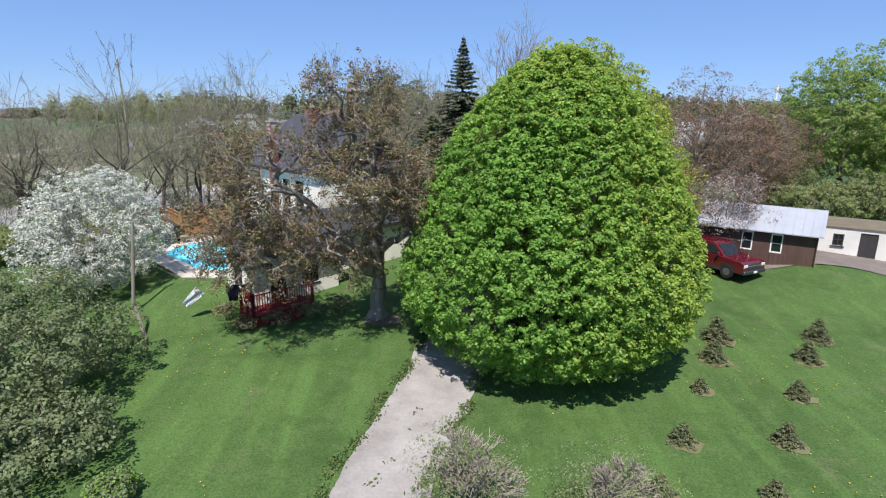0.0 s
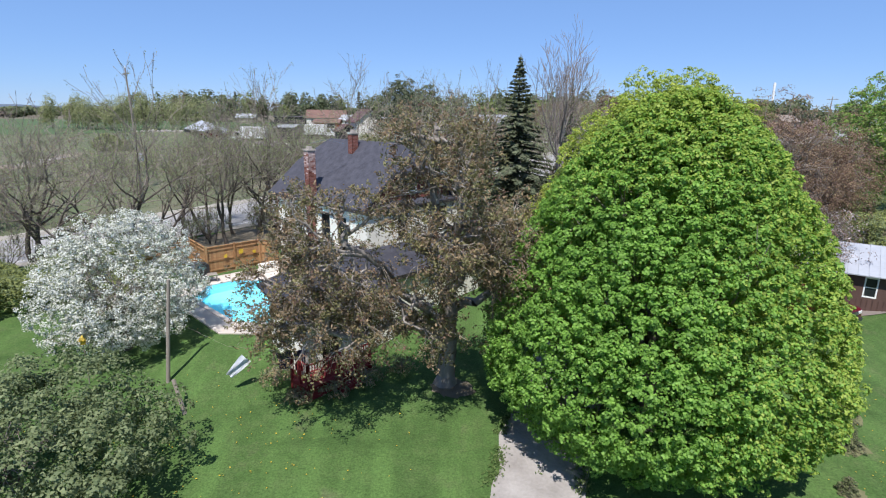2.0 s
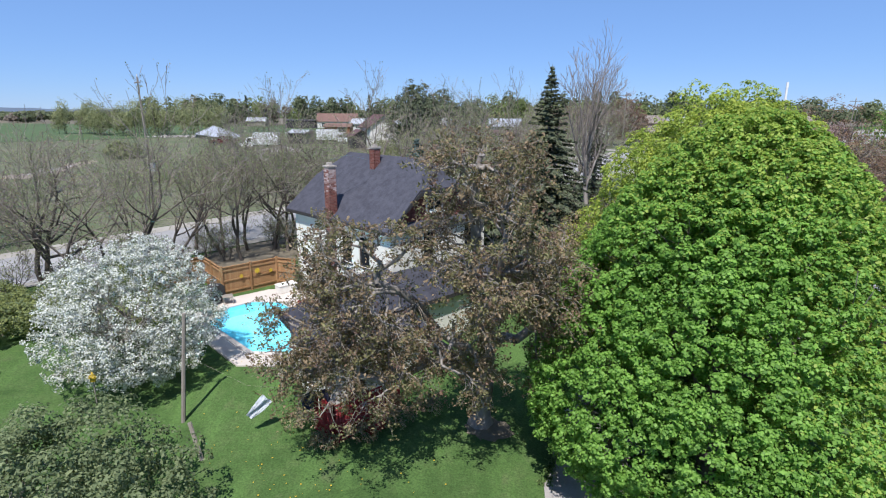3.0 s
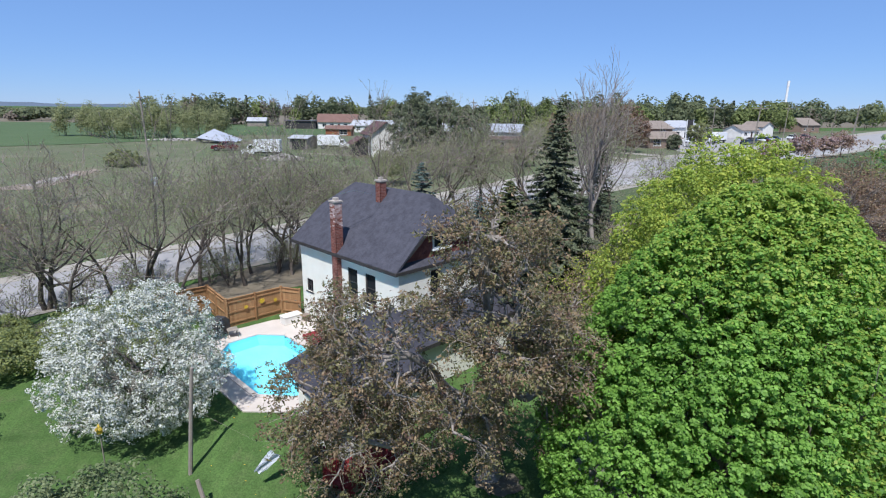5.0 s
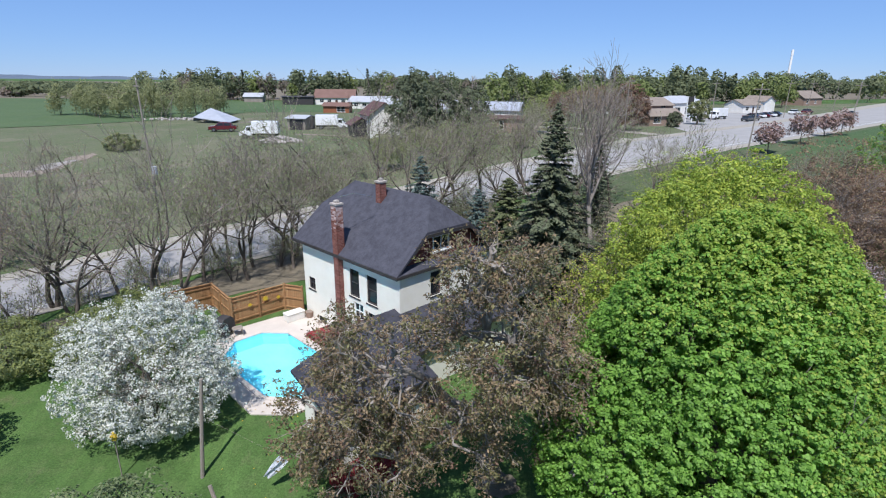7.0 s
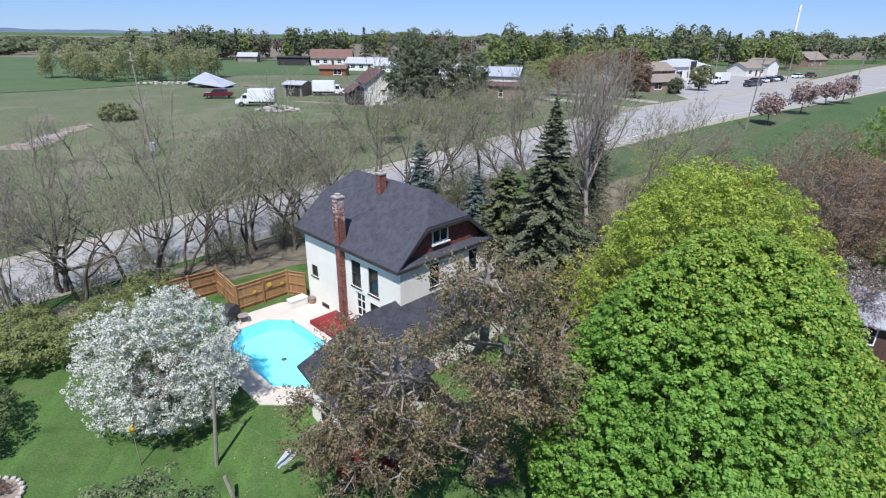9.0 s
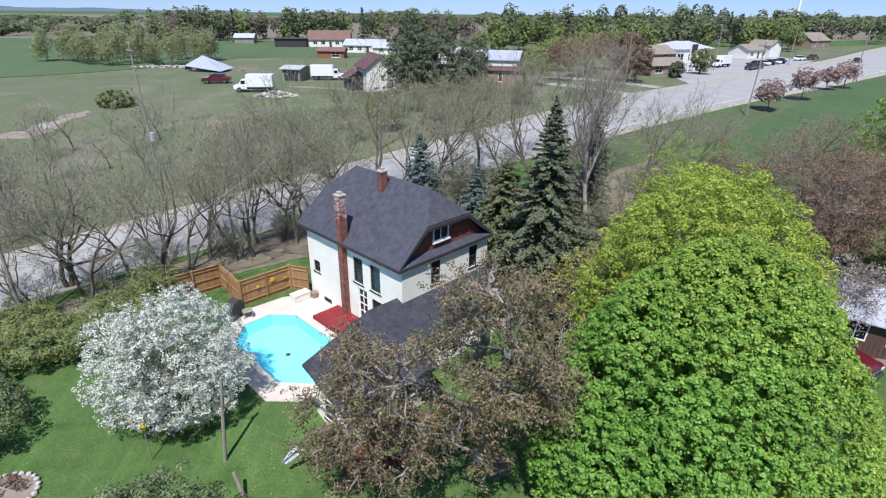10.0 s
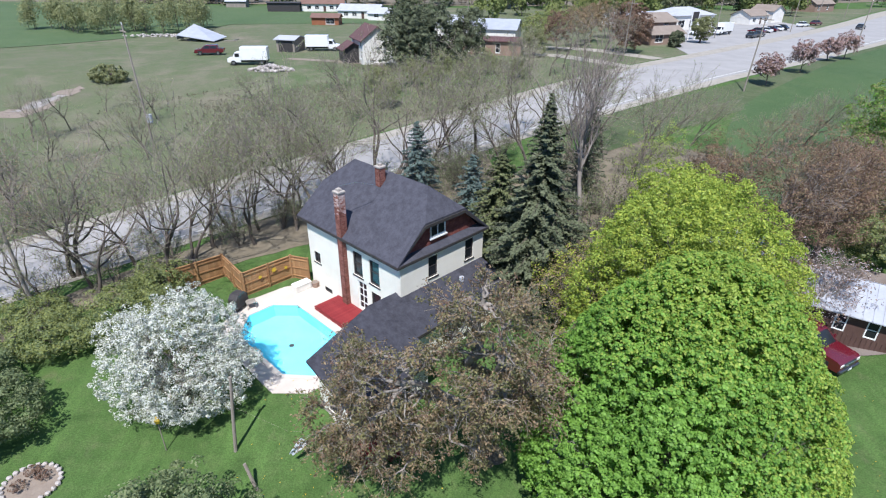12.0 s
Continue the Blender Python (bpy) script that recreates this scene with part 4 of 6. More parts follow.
conifer("spruce_tree", 1.25, 36.8, 13.8, 5.3, "needle", "tall dark green spruce with drooping boughs beside the house", 131, density=3.4, size=0.25, rows=0.36, spire=True)
conifer("spruce_tree", -0.8, 41.0, 8.6, 4.2, "cedar_needle", "full olive-green cedar beside the spruce", 132, density=3.0, size=0.24, rows=0.34)
conifer("spruce_tree", 7.7, 50.0, 12.2, 2.4, "needle", "thin dark spruce behind the bare tree", 136, density=1.0, size=0.26, spire=True)
conifer("spruce_tree", -6.9, 48.0, 8.6, 3.2, "blue_needle", "blue-grey spruce behind the house", 133, group="blue spruces", density=2.2, size=0.26)
conifer("spruce_tree", -2.4, 47.0, 6.3, 2.9, "blue_needle", "blue-grey spruce behind the house", 134, group="blue spruces", density=2.2, size=0.26)
for i, (x, y, h, r) in enumerate([(-10.0, 104.0, 11.5, 4.4), (-5.5, 108.0, 10.0, 4.2), (0.5, 112.0, 9.0, 3.6), (-9.0, 110.0, 9.0, 3.6)]):
    broadleaf("pine_tree", x, y, "broad dark green pine beside the white house", "needle", "bark", 135 + i, h, (0, 0, h * 0.52), (r, r, h * 0.5), 260, 34, 0.7, 0.42, lumps=0.3, inner=0.6,
              bottom=-0.9, taper=0.35, group="pines by the white house", slim=0.4, up=0.3)

SAPLINGS = [(7.75, 15.1, 0.95), (9.8, 18.2, 0.75), (13.3, 17.8, 0.95), (11.2, 15.1, 1.0), (11.4, 20.5, 1.25), (12.4, 22.3, 1.5), (15.4, 20.5, 1.2), (17.1, 22.4, 1.35), (6.1, 12.7, 0.9), (9.3, 12.6, 0.8)]
for i, (x, y, h) in enumerate(SAPLINGS):
    conifer("sapling", x, y, h * 0.80, 0.50 * h + 0.14, "sapling_needle", "small bushy spruce sapling planted in the lawn", 150 + i, "sapling", "sapling rows on the lawn", 0.085, 0.085, 1.5, 0.05)
    bm = bmesh.new()
    prng = random.Random(i)
    n = 18
    ring_pts = [(x + math.cos(k * math.tau / n) * (0.36 * h + 0.2) * prng.uniform(0.75, 1.2) + 0.1, y + math.sin(k * math.tau / n) * (0.28 * h + 0.16) * prng.uniform(0.75, 1.2) - 0.12) for k in range(n)]
    bm.faces.new([bm.verts.new((px, py, float(height(px, py)) + 0.02)) for px, py in ring_pts])
    tagged(part("bare_patch", bm, "straw"), "patch of dry straw-coloured grass round a sapling", "bare patch", kind="structure")

# pale twiggy tree before the shed
broadleaf("budding_tree", 17.6, 33.0, "twiggy tree in pale pinkish-white bud before the shed", "pale_bud", "bark_grey", 37, 6, (0, 0, 3.7), (2.6, 2.4, 2.3),
          150, 20, 0.5, 0.11, lumps=0.3, inner=0.4, levels=4, kids=(9, 6, 4, 3), trunk_r=0.12, second=("red_leaf", 0.4))


# ---- the house ----
# built along its own axes: x along the gable side, y along the long pool side
HOUSE_Z = 1.15
house = thing("house", -7.47, 31.2, HOUSE_Z, 45, "cream stucco two-storey house with a dark shingle roof", "house")
EAVE, RIDGE, WX, WY = 5.25, 8.6, 7.69, 10.06
IN = 0.5
X0, X1, Y0, Y1 = 0.3, WX - 0.3, 0.16, WY - 0.6


def wall_slab(name, x0, y0, x1, y1, z0, z1, mat, parent, holes=(), thick=0.25, label=""):
    """An upright wall with openings cut through: holes are (from, to, sill, head) along its run."""
    run = Vector((x1 - x0, y1 - y0, 0))
    ln = run.length
    us = sorted({0.0, ln, *[h[0] for h in holes], *[h[1] for h in holes]})
    zs = sorted({z0, z1, *[h[2] for h in holes], *[h[3] for h in holes]})
    bm = bmesh.new()
    for a, b in zip(us, us[1:]):
        for c, d in zip(zs, zs[1:]):
            mu, mz = (a + b) / 2, (c + d) / 2
            if any(h[0] < mu < h[1] and h[2] < mz < h[3] for h in holes):
                continue
            box(bm, a, 0, c, b, thick, d)
    bmesh.ops.remove_doubles(bm, verts=bm.verts[:], dist=0.0005)
    ang = math.degrees(math.atan2(run.y, run.x))
    return part(name, bm, mat, parent, label, pose(x0, y0, 0, 0, 0, ang))


def window(parent, at, w, h, frame_mat="dark_trim", bars=1, cross=1, sill=True, name="window", deep=0.12, label=""):
    """A framed window whose lower left corner is at the pose, facing -y."""
    f = 0.07
    win = part(name, boxes((0, 0, 0, w, deep, f), (0, 0, h - f, w, deep, h), (0, 0, f, f, deep, h - f), (w - f, 0, f, w, deep, h - f)), frame_mat, parent, label, at)
    part("pane", boxes((f, deep * 0.55, f, w - f, deep * 0.65, h - f)), "glass", win)
    bs = []
    for i in range(cross):
        z = h * (i + 1) / (cross + 1)
        bs.append((f, deep * 0.25, z - 0.025, w - f, deep * 0.5, z + 0.025))
    for i in range(bars):
        x = w * (i + 1) / (bars + 1)
        bs.append((x - 0.025, deep * 0.2, f, x + 0.025, deep * 0.52, h - f))
    if bs:
        part("glazing_bars", boxes(*bs), frame_mat, win)
    if sill:
        part("sill", boxes((-0.08, -0.09, -0.09, w + 0.08, deep, -0.004)), frame_mat, win)
    return win


# walls: the pool side runs along y, so it is turned
pool_holes = [(1.55, 2.45, 2.9, 4.55), (3.15, 4.05, 2.9, 4.55), (2.85, 3.75, 0.55, 2.6), (1.5, 2.4, 0.75, 2.35), (7.75, 8.45, 2.1, 2.9), (6.7, 7.6, 0.12, 0.5)]
holes_pool = [(Y1 - 0.5 - b, Y1 - 0.5 - a, c, d) for a, b, c, d in pool_holes]
gable_holes = [(1.75, 2.5, 3.45, 4.85), (4.95, 5.7, 3.45, 4.85)]
wall_slab("wall", X0, Y1, X0, Y0, -0.5, EAVE - 0.05, "stucco", house, holes_pool)
wall_slab("wall", X0 + 0.25, Y0, X1, Y0, -0.5, EAVE - 0.05, "stucco", house, [(a + 0.2, b + 0.2, c, d) for a, b, c, d in gable_holes])
wall_slab("wall", X1 - 0.25, Y0 + 0.25, X1 - 0.25, Y1, -0.5, EAVE - 0.05, "stucco", house, thick=-0.25)
wall_slab("wall", X0 + 0.25, Y1 - 0.25, X1 - 0.25, Y1 - 0.25, -0.5, EAVE - 0.05, "stucco", house)
part("foundation", boxes((X0 - 0.03, Y0 + 0.3, -0.6, X0 + 0.02, Y1 + 0.03, 0.11)), "block", house)
for a, b, c, d in holes_pool:
    kind = (d - c)
    cr = 3 if d - c > 1.9 else (1 if d - c > 0.6 else 0)
    window(house, pose(X0 + 0.05, Y1 - a, c, 0, 0, -90), b - a, d - c, "white_trim" if kind > 1.9 else "dark_trim", 1 if (kind > 1.9 or b - a < 0.75) else 0, cr, kind < 1.9,
           "french_door" if kind > 1.9 else "window")
for a, b, c, d in gable_holes:
    window(house, pose(0.75 + a, Y0 + 0.05, c), b - a, d - c, "dark_trim", 0, 1)

# roof planes, clipped at both ends
JX, JZ = 2.2, 7.15
C = WX / 2
T = 0.14


roof = part("roof", solid([(0, 0, EAVE), (0, WY, EAVE), (JX, WY - 0.1, JZ), (C, WY - 1.55, RIDGE), (C, 1.55, RIDGE), (JX, 0.1, JZ)], T), "shingle", house, "dark charcoal asphalt shingle roof")
part("roof_slope", solid([(WX, 0, EAVE), (WX - JX, 0.1, JZ), (C, 1.55, RIDGE), (C, WY - 1.55, RIDGE), (WX - JX, WY - 0.1, JZ), (WX, WY, EAVE)], T), "shingle", roof)
part("clipped_end", solid([(JX, 0.1, JZ), (C, 1.55, RIDGE), (WX - JX, 0.1, JZ)], T), "shingle", roof)
part("clipped_end", solid([(JX, WY - 0.1, JZ), (WX - JX, WY - 0.1, JZ), (C, WY - 1.55, RIDGE)], T), "shingle", roof)
part("skirt_roof", solid([(0.02, 0.0, EAVE), (0.45, 0.46, EAVE + 0.26), (WX - 0.45, 0.46, EAVE + 0.26), (WX - 0.02, 0.0, EAVE)], 0.1), "shingle", roof)
part("skirt_roof", solid([(0.02, WY, EAVE), (WX - 0.02, WY, EAVE), (WX - 0.95, WY - 1.0, EAVE + 0.72), (0.95, WY - 1.0, EAVE + 0.72)], 0.1), "shingle", roof)
# fascia, rakes and soffit
part("fascia", boxes((-0.03, -0.02, EAVE - 0.2, 0.02, WY + 0.02, EAVE - 0.02), (WX - 0.02, -0.02, EAVE - 0.2, WX + 0.03, WY + 0.02, EAVE - 0.02),
                     (0.02, -0.03, EAVE - 0.18, WX - 0.02, 0.015, EAVE - 0.02)), "dark_trim", roof)
part("soffit", boxes((0.02, 0.02, EAVE - 0.15, WX - 0.02, Y0, EAVE - 0.11), (0.02, Y0, EAVE - 0.15, X0, Y1, EAVE - 0.11), (X1, Y0, EAVE - 0.15, WX - 0.02, Y1, EAVE - 0.11)), "white_trim", roof)
for sx in (1, -1):
    def mx(x):
        return x if sx == 1 else WX - x
    part("rake_board", solid([(mx(0.02), 0.06, EAVE + 0.02), (mx(JX), 0.06, JZ - 0.12), (mx(JX), 0.06, JZ - 0.34), (mx(0.22), 0.06, EAVE + 0.0)], 0.05, (0, 1, 0)), "dark_trim", roof)
part("rake_board", boxes((JX, 0.05, JZ - 0.32, WX - JX, 0.10, JZ - 0.13)), "dark_trim", roof)
# gable wall in red shakes, course by course
gable = part("gable_wall", solid([(0.55, 0.46, EAVE + 0.12), (WX - 0.55, 0.46, EAVE + 0.12), (WX - JX - 0.12, 0.46, JZ - 0.02), (JX + 0.12, 0.46, JZ - 0.02)], 0.15, (0, 1, 0)), "red_shake", house, "dark red shingled gable wall")
shake = boxes((0, -0.03, 0, 0.19, 0, 0.24))
shake_me = bpy.data.meshes.new("shake")
shake.to_mesh(shake_me)
shake.free()
shake_me.materials.append(M["red_shake"])
srng = random.Random(3)
for r in range(10):
    z = EAVE + 0.25 + r * 0.17
    half = C - 0.62 - max(0.0, (z + 0.2 - EAVE - 0.1)) * 1.13
    n = int(2 * half / 0.2)
    for k in range(n):
        x = C - half + k * 0.2 + (0.1 if r % 2 else 0)
        if z + 0.2 > JZ + 0.05 or (C - 1.05 < x + 0.1 < C + 0.35 and z > EAVE + 0.5):
            continue
        part("shake", shake_me, None, gable, at=pose(x, 0.46 - srng.uniform(0, 0.012), z, srng.uniform(-2, 4)))
window(house, pose(C - 0.95, 0.38, EAVE + 0.66), 1.25, 0.82, "white_trim", 1, 0, True)


def brick_stack(name, x0, y0, x1, y1, z0, z1, parent, label, cap=True, white_from=99.0):
    """A chimney of single bricks in mortar, with old whitewash left towards its top."""
    st = part(name, boxes((x0 + 0.02, y0 + 0.02, z0, x1 - 0.02, y1 - 0.02, z1)), "mortar", parent, label)
    bw, bh = 0.235, 0.085
    plain, washed = bmesh.new(), bmesh.new()
    wash = random.Random(5)
    rows_n = int((z1 - z0) / bh)
    for r in range(rows_n):
        z = z0 + r * bh
        for (a0, a1, horizontal, fixed) in ((x0, x1, True, y0), (y0, y1, False, x0), (y0, y1, False, x1 - 0.03), (x0, x1, True, y1 - 0.03)):
            u = a0 - (bw / 2 if r % 2 else 0)
            while u < a1 - 0.02:
                p, q = max(u, a0), min(u + bw - 0.014, a1)
                if q - p > 0.03:
                    bm = washed if wash.uniform(0, 1) < 0.75 * min(1.0, max(0.0, (z - white_from) / 0.7)) else plain
                    if horizontal:
                        box(bm, p, fixed, z, q, fixed + 0.03, z + bh - 0.014)
                    else:
                        box(bm, fixed, p, z, fixed + 0.03, q, z + bh - 0.014)
                u += bw
    part("brickwork", plain, "brick_joined", st)
    if washed.verts:
        part("brickwork", washed, "brick_washed", st, "bricks with worn whitewash")
    else:
        washed.free()
    if cap:
        part("cap", boxes((x0 - 0.04, y0 - 0.04, z1, x1 + 0.04, y1 + 0.04, z1 + 0.09), (x0 + 0.12, y0 + 0.12, z1 + 0.09, x1 - 0.12, y1 - 0.12, z1 + 0.24)), "mortar", st, "pale weathered cap")
    return st


M["brick_washed"] = material("brick_washed", (0.30, 0.17, 0.15), (0.62, 0.52, 0.50), 6, 0.9, bump=0.3, fine=30, island=1.0)
M["brick_joined"] = material("brick_joined", (0.14, 0.052, 0.040), (0.29, 0.125, 0.10), 3, 0.9, bump=0.3, fine=30, island=0.9)
brick_stack("chimney", 0.0, 5.12, 0.47, 5.62, -0.3, 8.1, house, "tall red brick chimney, whitened near the top", white_from=6.6)
brick_stack("chimney", 2.95, 4.85, 3.4, 5.3, RIDGE - 0.9, RIDGE + 0.42, house, "short red brick chimney on the ridge")
part("antenna", rod([(0.25, 5.3, 8.5), (0.9, 4.6, 8.75), (1.8, 4.1, 8.5)], 0.015, 5), "chrome", house)

# single-storey addition with a lean-to roof
A = 0.35
add_top = [(7.3, 0.52, 3.45), (-1.7, 0.62, 3.48), (-6.45, -0.5, 2.95), (-6.35, -3.7, 1.95), (-0.75, -3.7, 1.95), (-0.72, -2.25, 2.35), (7.4, -2.25, 2.35)]


def lean(x, y):
    return 3.25 + 0.40 * (y - 0.5)


addition = thing("addition", -7.47, 31.2, HOUSE_Z, 45, "cream single-storey addition with a dark lean-to shingle roof", "house extension")
part("roof", solid([(x, y, lean(x, y)) for x, y, z in add_top[:3]] + [(x, y, lean(x, y)) for x, y, z in add_top[3:]], 0.14), "shingle", addition)
part("wall", boxes((-0.95, -1.95, -1.2, 7.1, -1.72, lean(0, -1.95) - 0.16)), "stucco", addition)
wall_slab("wall", -6.05, -0.75, -6.05, -3.3, -1.4, lean(0, -3.3) - 0.16, "stucco", addition, [(0.7, 1.7, 0.1, 1.2)])
wall_slab("wall", -5.8, -3.3, -0.95, -3.3, -1.4, lean(0, -3.3) - 0.16, "stucco", addition, [(0.8, 1.7, -1.1, 0.9), (2.6, 3.6, -0.1, 0.95)])
wall_slab("wall", -1.2, -3.07, -1.2, -1.72, -1.4, lean(0, -3.0) - 0.16, "stucco", addition, thick=-0.25)
part("wall", boxes((6.85, -1.7, -1.2, 7.1, 0.45, lean(0, -1.7) - 0.16)), "stucco", addition)
part("wall", solid([(-6.05, -0.75, 2.5), (0.45, 0.35, 2.9), (0.45, 0.35, -0.6), (-6.05, -0.75, -0.6)], 0.2, (0.1, -1, 0)), "stucco", addition)
window(addition, pose(-6.0, -1.45, 0.1, 0, 0, -90), 1.0, 1.1)
window(addition, pose(-3.2, -3.25, -0.1), 1.0, 1.05)
part("door", boxes((-5.0, -3.22, -1.1, -4.1, -3.15, 0.9), bevel=0.01), "brown_board", addition, "dark brown entrance door")
part("fascia", boxes((-6.47, -3.74, lean(0, -3.7) - 0.2, -0.75, -3.70, lean(0, -3.7) + 0.0), (-0.7, -2.29, lean(0, -2.25) - 0.2, 7.4, -2.25, lean(0, -2.25) + 0.0)), "dark_trim", addition)
part("roof_vent", rod([(4.6, -0.6, lean(0, -0.6) - 0.05), (4.6, -0.6, lean(0, -0.6) + 0.22)], 0.16, 12), "tin", addition)

# ---- red decks ----
def board_deck(x0, y0, x1, y1, z, name, label, rail=False, legs=0.5):
    dk = thing(name, -7.47, 31.2, HOUSE_Z, 45, label, "deck")
    n = int((y1 - y0) / 0.145)
    bm = boxes((0, 0, -0.035, x1 - x0, 0.138, 0))
    me = bpy.data.meshes.new("board")
    bm.to_mesh(me)
    bm.free()
    me.materials.append(M["red_deck"])
    for k in range(n):
        part("board", me, None, dk, at=pose(x0, y0 + k * 0.145, z))
    part("skirt", boxes((x0 + 0.01, y0 + 0.01, z - legs, x1 - 0.01, y0 + 0.05, z - 0.04), (x0 + 0.01, y0 + 0.05, z - legs, x0 + 0.05, y1 - 0.01, z - 0.04), (x1 - 0.05, y0 + 0.05, z - legs, x1 - 0.01, y1 - 0.01, z - 0.04)), "red_deck", dk)
    if rail:
        for (ax, ay, bx, by) in ((x0 + 0.06, y0 + 0.06, x1 - 0.06, y0 + 0.06), (x0 + 0.06, y0 + 0.06, x0 + 0.06, y1 - 0.06)):
            ln = math.hypot(bx - ax, by - ay)
            horizontal = abs(bx - ax) > abs(by - ay)
            for h in (0.15, 0.95):
                part("rail", boxes((ax, ay, z + h, bx, by + 0.05, z + h + 0.05) if horizontal else (ax, ay, z + h, bx + 0.05, by, z + h + 0.05)), "red_deck", dk)
            m = int(ln / 0.13)
            bal = boxes((0, 0, 0, 0.04, 0.02, 0.78))
            bme = bpy.data.meshes.new("baluster")
            bal.to_mesh(bme)
            bal.free()
            bme.materials.append(M["red_deck"])
            for k in range(m):
                f = (k + 0.5) / m
                part("baluster", bme, None, dk, at=pose(ax + (bx - ax) * f, ay + (by - ay) * f + (0.012 if horizontal else 0), z + 0.18, 0, 0, 0 if horizontal else 90))
            for k in range(3):
                f = k / 2
                px, py = ax + (bx - ax) * f, ay + (by - ay) * f
                part("post", boxes((px - 0.06, py - 0.06, z - legs, px + 0.06, py + 0.06, z + 1.08), bevel=0.01), "red_deck", dk)
    return dk


board_deck(-1.55, 3.6, 0.45, 6.6, 0.45, "pool_deck", "low dark red wooden deck between house and pool", legs=0.4)
board_deck(-6.75, -4.85, -3.5, -3.5, -0.55, "porch_deck", "dark red wooden porch with a railing", True, 0.6)
part("step", boxes((-5.4, -5.35, -1.3, -4.4, -4.87, -0.85), bevel=0.01), "red_deck", tagged(thing("porch_step", -7.47, 31.2, HOUSE_Z, 45), "dark red wooden step before the porch", "step"))

# ---- pool and patio ----
pool_out = [(-5.2, 1.1), (-3.2, 1.1), (-2.1, 2.2), (-2.1, 7.75), (-3.2, 8.9), (-4.9, 8.9), (-6.35, 7.4), (-6.35, 2.45)]
PZ = 0.14
pool = thing("swimming_pool", -7.47, 31.2, HOUSE_Z, 45, "turquoise in-ground swimming pool with clipped corners", "pool")
bm = bmesh.new()
top = [bm.verts.new((x, y, PZ - 0.02)) for x, y in pool_out]
mid = [bm.verts.new((x * 0.96 - 0.16, y * 0.94 + 0.3, PZ - 1.2)) for x, y in pool_out]
for i in range(8):
    bm.faces.new((top[i], mid[i], mid[(i + 1) % 8], top[(i + 1) % 8]))
bm.faces.new(mid)
bmesh.ops.recalc_face_normals(bm, faces=bm.faces[:])
bmesh.ops.reverse_faces(bm, faces=bm.faces[:])
part("liner", bm, "liner", pool)
bm = bmesh.new()
bm.faces.new([bm.verts.new((x, y, PZ - 0.13)) for x, y in pool_out])
wsurf = part("water", bm, "water", pool, "clear still water")
wsurf.visible_shadow = False
part("drain", rod([(-4.2, 5.2, PZ - 1.19), (-4.2, 5.2, PZ - 1.15)], 0.16, 12), "dark_trim", pool)
for dx in (0.0, 0.5):
    part("ladder_rail", rod([(-4.6 + dx, 1.35, PZ - 0.6), (-4.6 + dx, 1.3, PZ + 0.45), (-4.6 + dx, 1.1, PZ + 0.62), (-4.6 + dx, 0.85, PZ + 0.45), (-4.6 + dx, 0.8, PZ)], 0.025, 6), "chrome", pool)

patio = thing("patio", -7.47, 31.2, HOUSE_Z, 45, "pale pinkish concrete patio around the pool", "patio", kind="structure")
patio_out = [(-6.2, 0.25), (-2.6, 0.0), (0.42, 0.6), (0.42, 9.4), (-1.4, 10.4), (-4.6, 10.6), (-7.4, 8.6), (-7.5, 1.6)]
bm = bmesh.new()
n8 = 8
outer = [bm.verts.new((x, y, PZ)) for x, y in patio_out]
inner = [bm.verts.new((x, y, PZ)) for x, y in pool_out]
olow = [bm.verts.new((x, y, PZ - 0.9)) for x, y in patio_out]
ilow = [bm.verts.new((x, y, PZ - 0.16)) for x, y in pool_out]
match = [0, 1, 2, 3, 4, 5, 6, 7]
for i in range(8):
    j = (i + 1) % 8
    bm.faces.new((outer[i], outer[j], inner[j], inner[i]))
    bm.faces.new((outer[j], outer[i], olow[i], olow[j]))
    bm.faces.new((inner[i], inner[j], ilow[j], ilow[i]))
bmesh.ops.recalc_face_normals(bm, faces=bm.faces[:])
part("slab", bm, "concrete", patio)
for i in range(8):
    j = (i + 1) % 8
    a, b = Vector((*pool_out[i], PZ)), Vector((*pool_out[j], PZ))
    d = (b - a).normalized()
    nrm = Vector((d.y, -d.x, 0))
    part("coping", solid([a + Vector((0, 0, 0.03)), b + Vector((0, 0, 0.03)), b + nrm * 0.28 + Vector((0, 0, 0.03)), a + nrm * 0.28 + Vector((0, 0, 0.03))], 0.05), "concrete", patio)


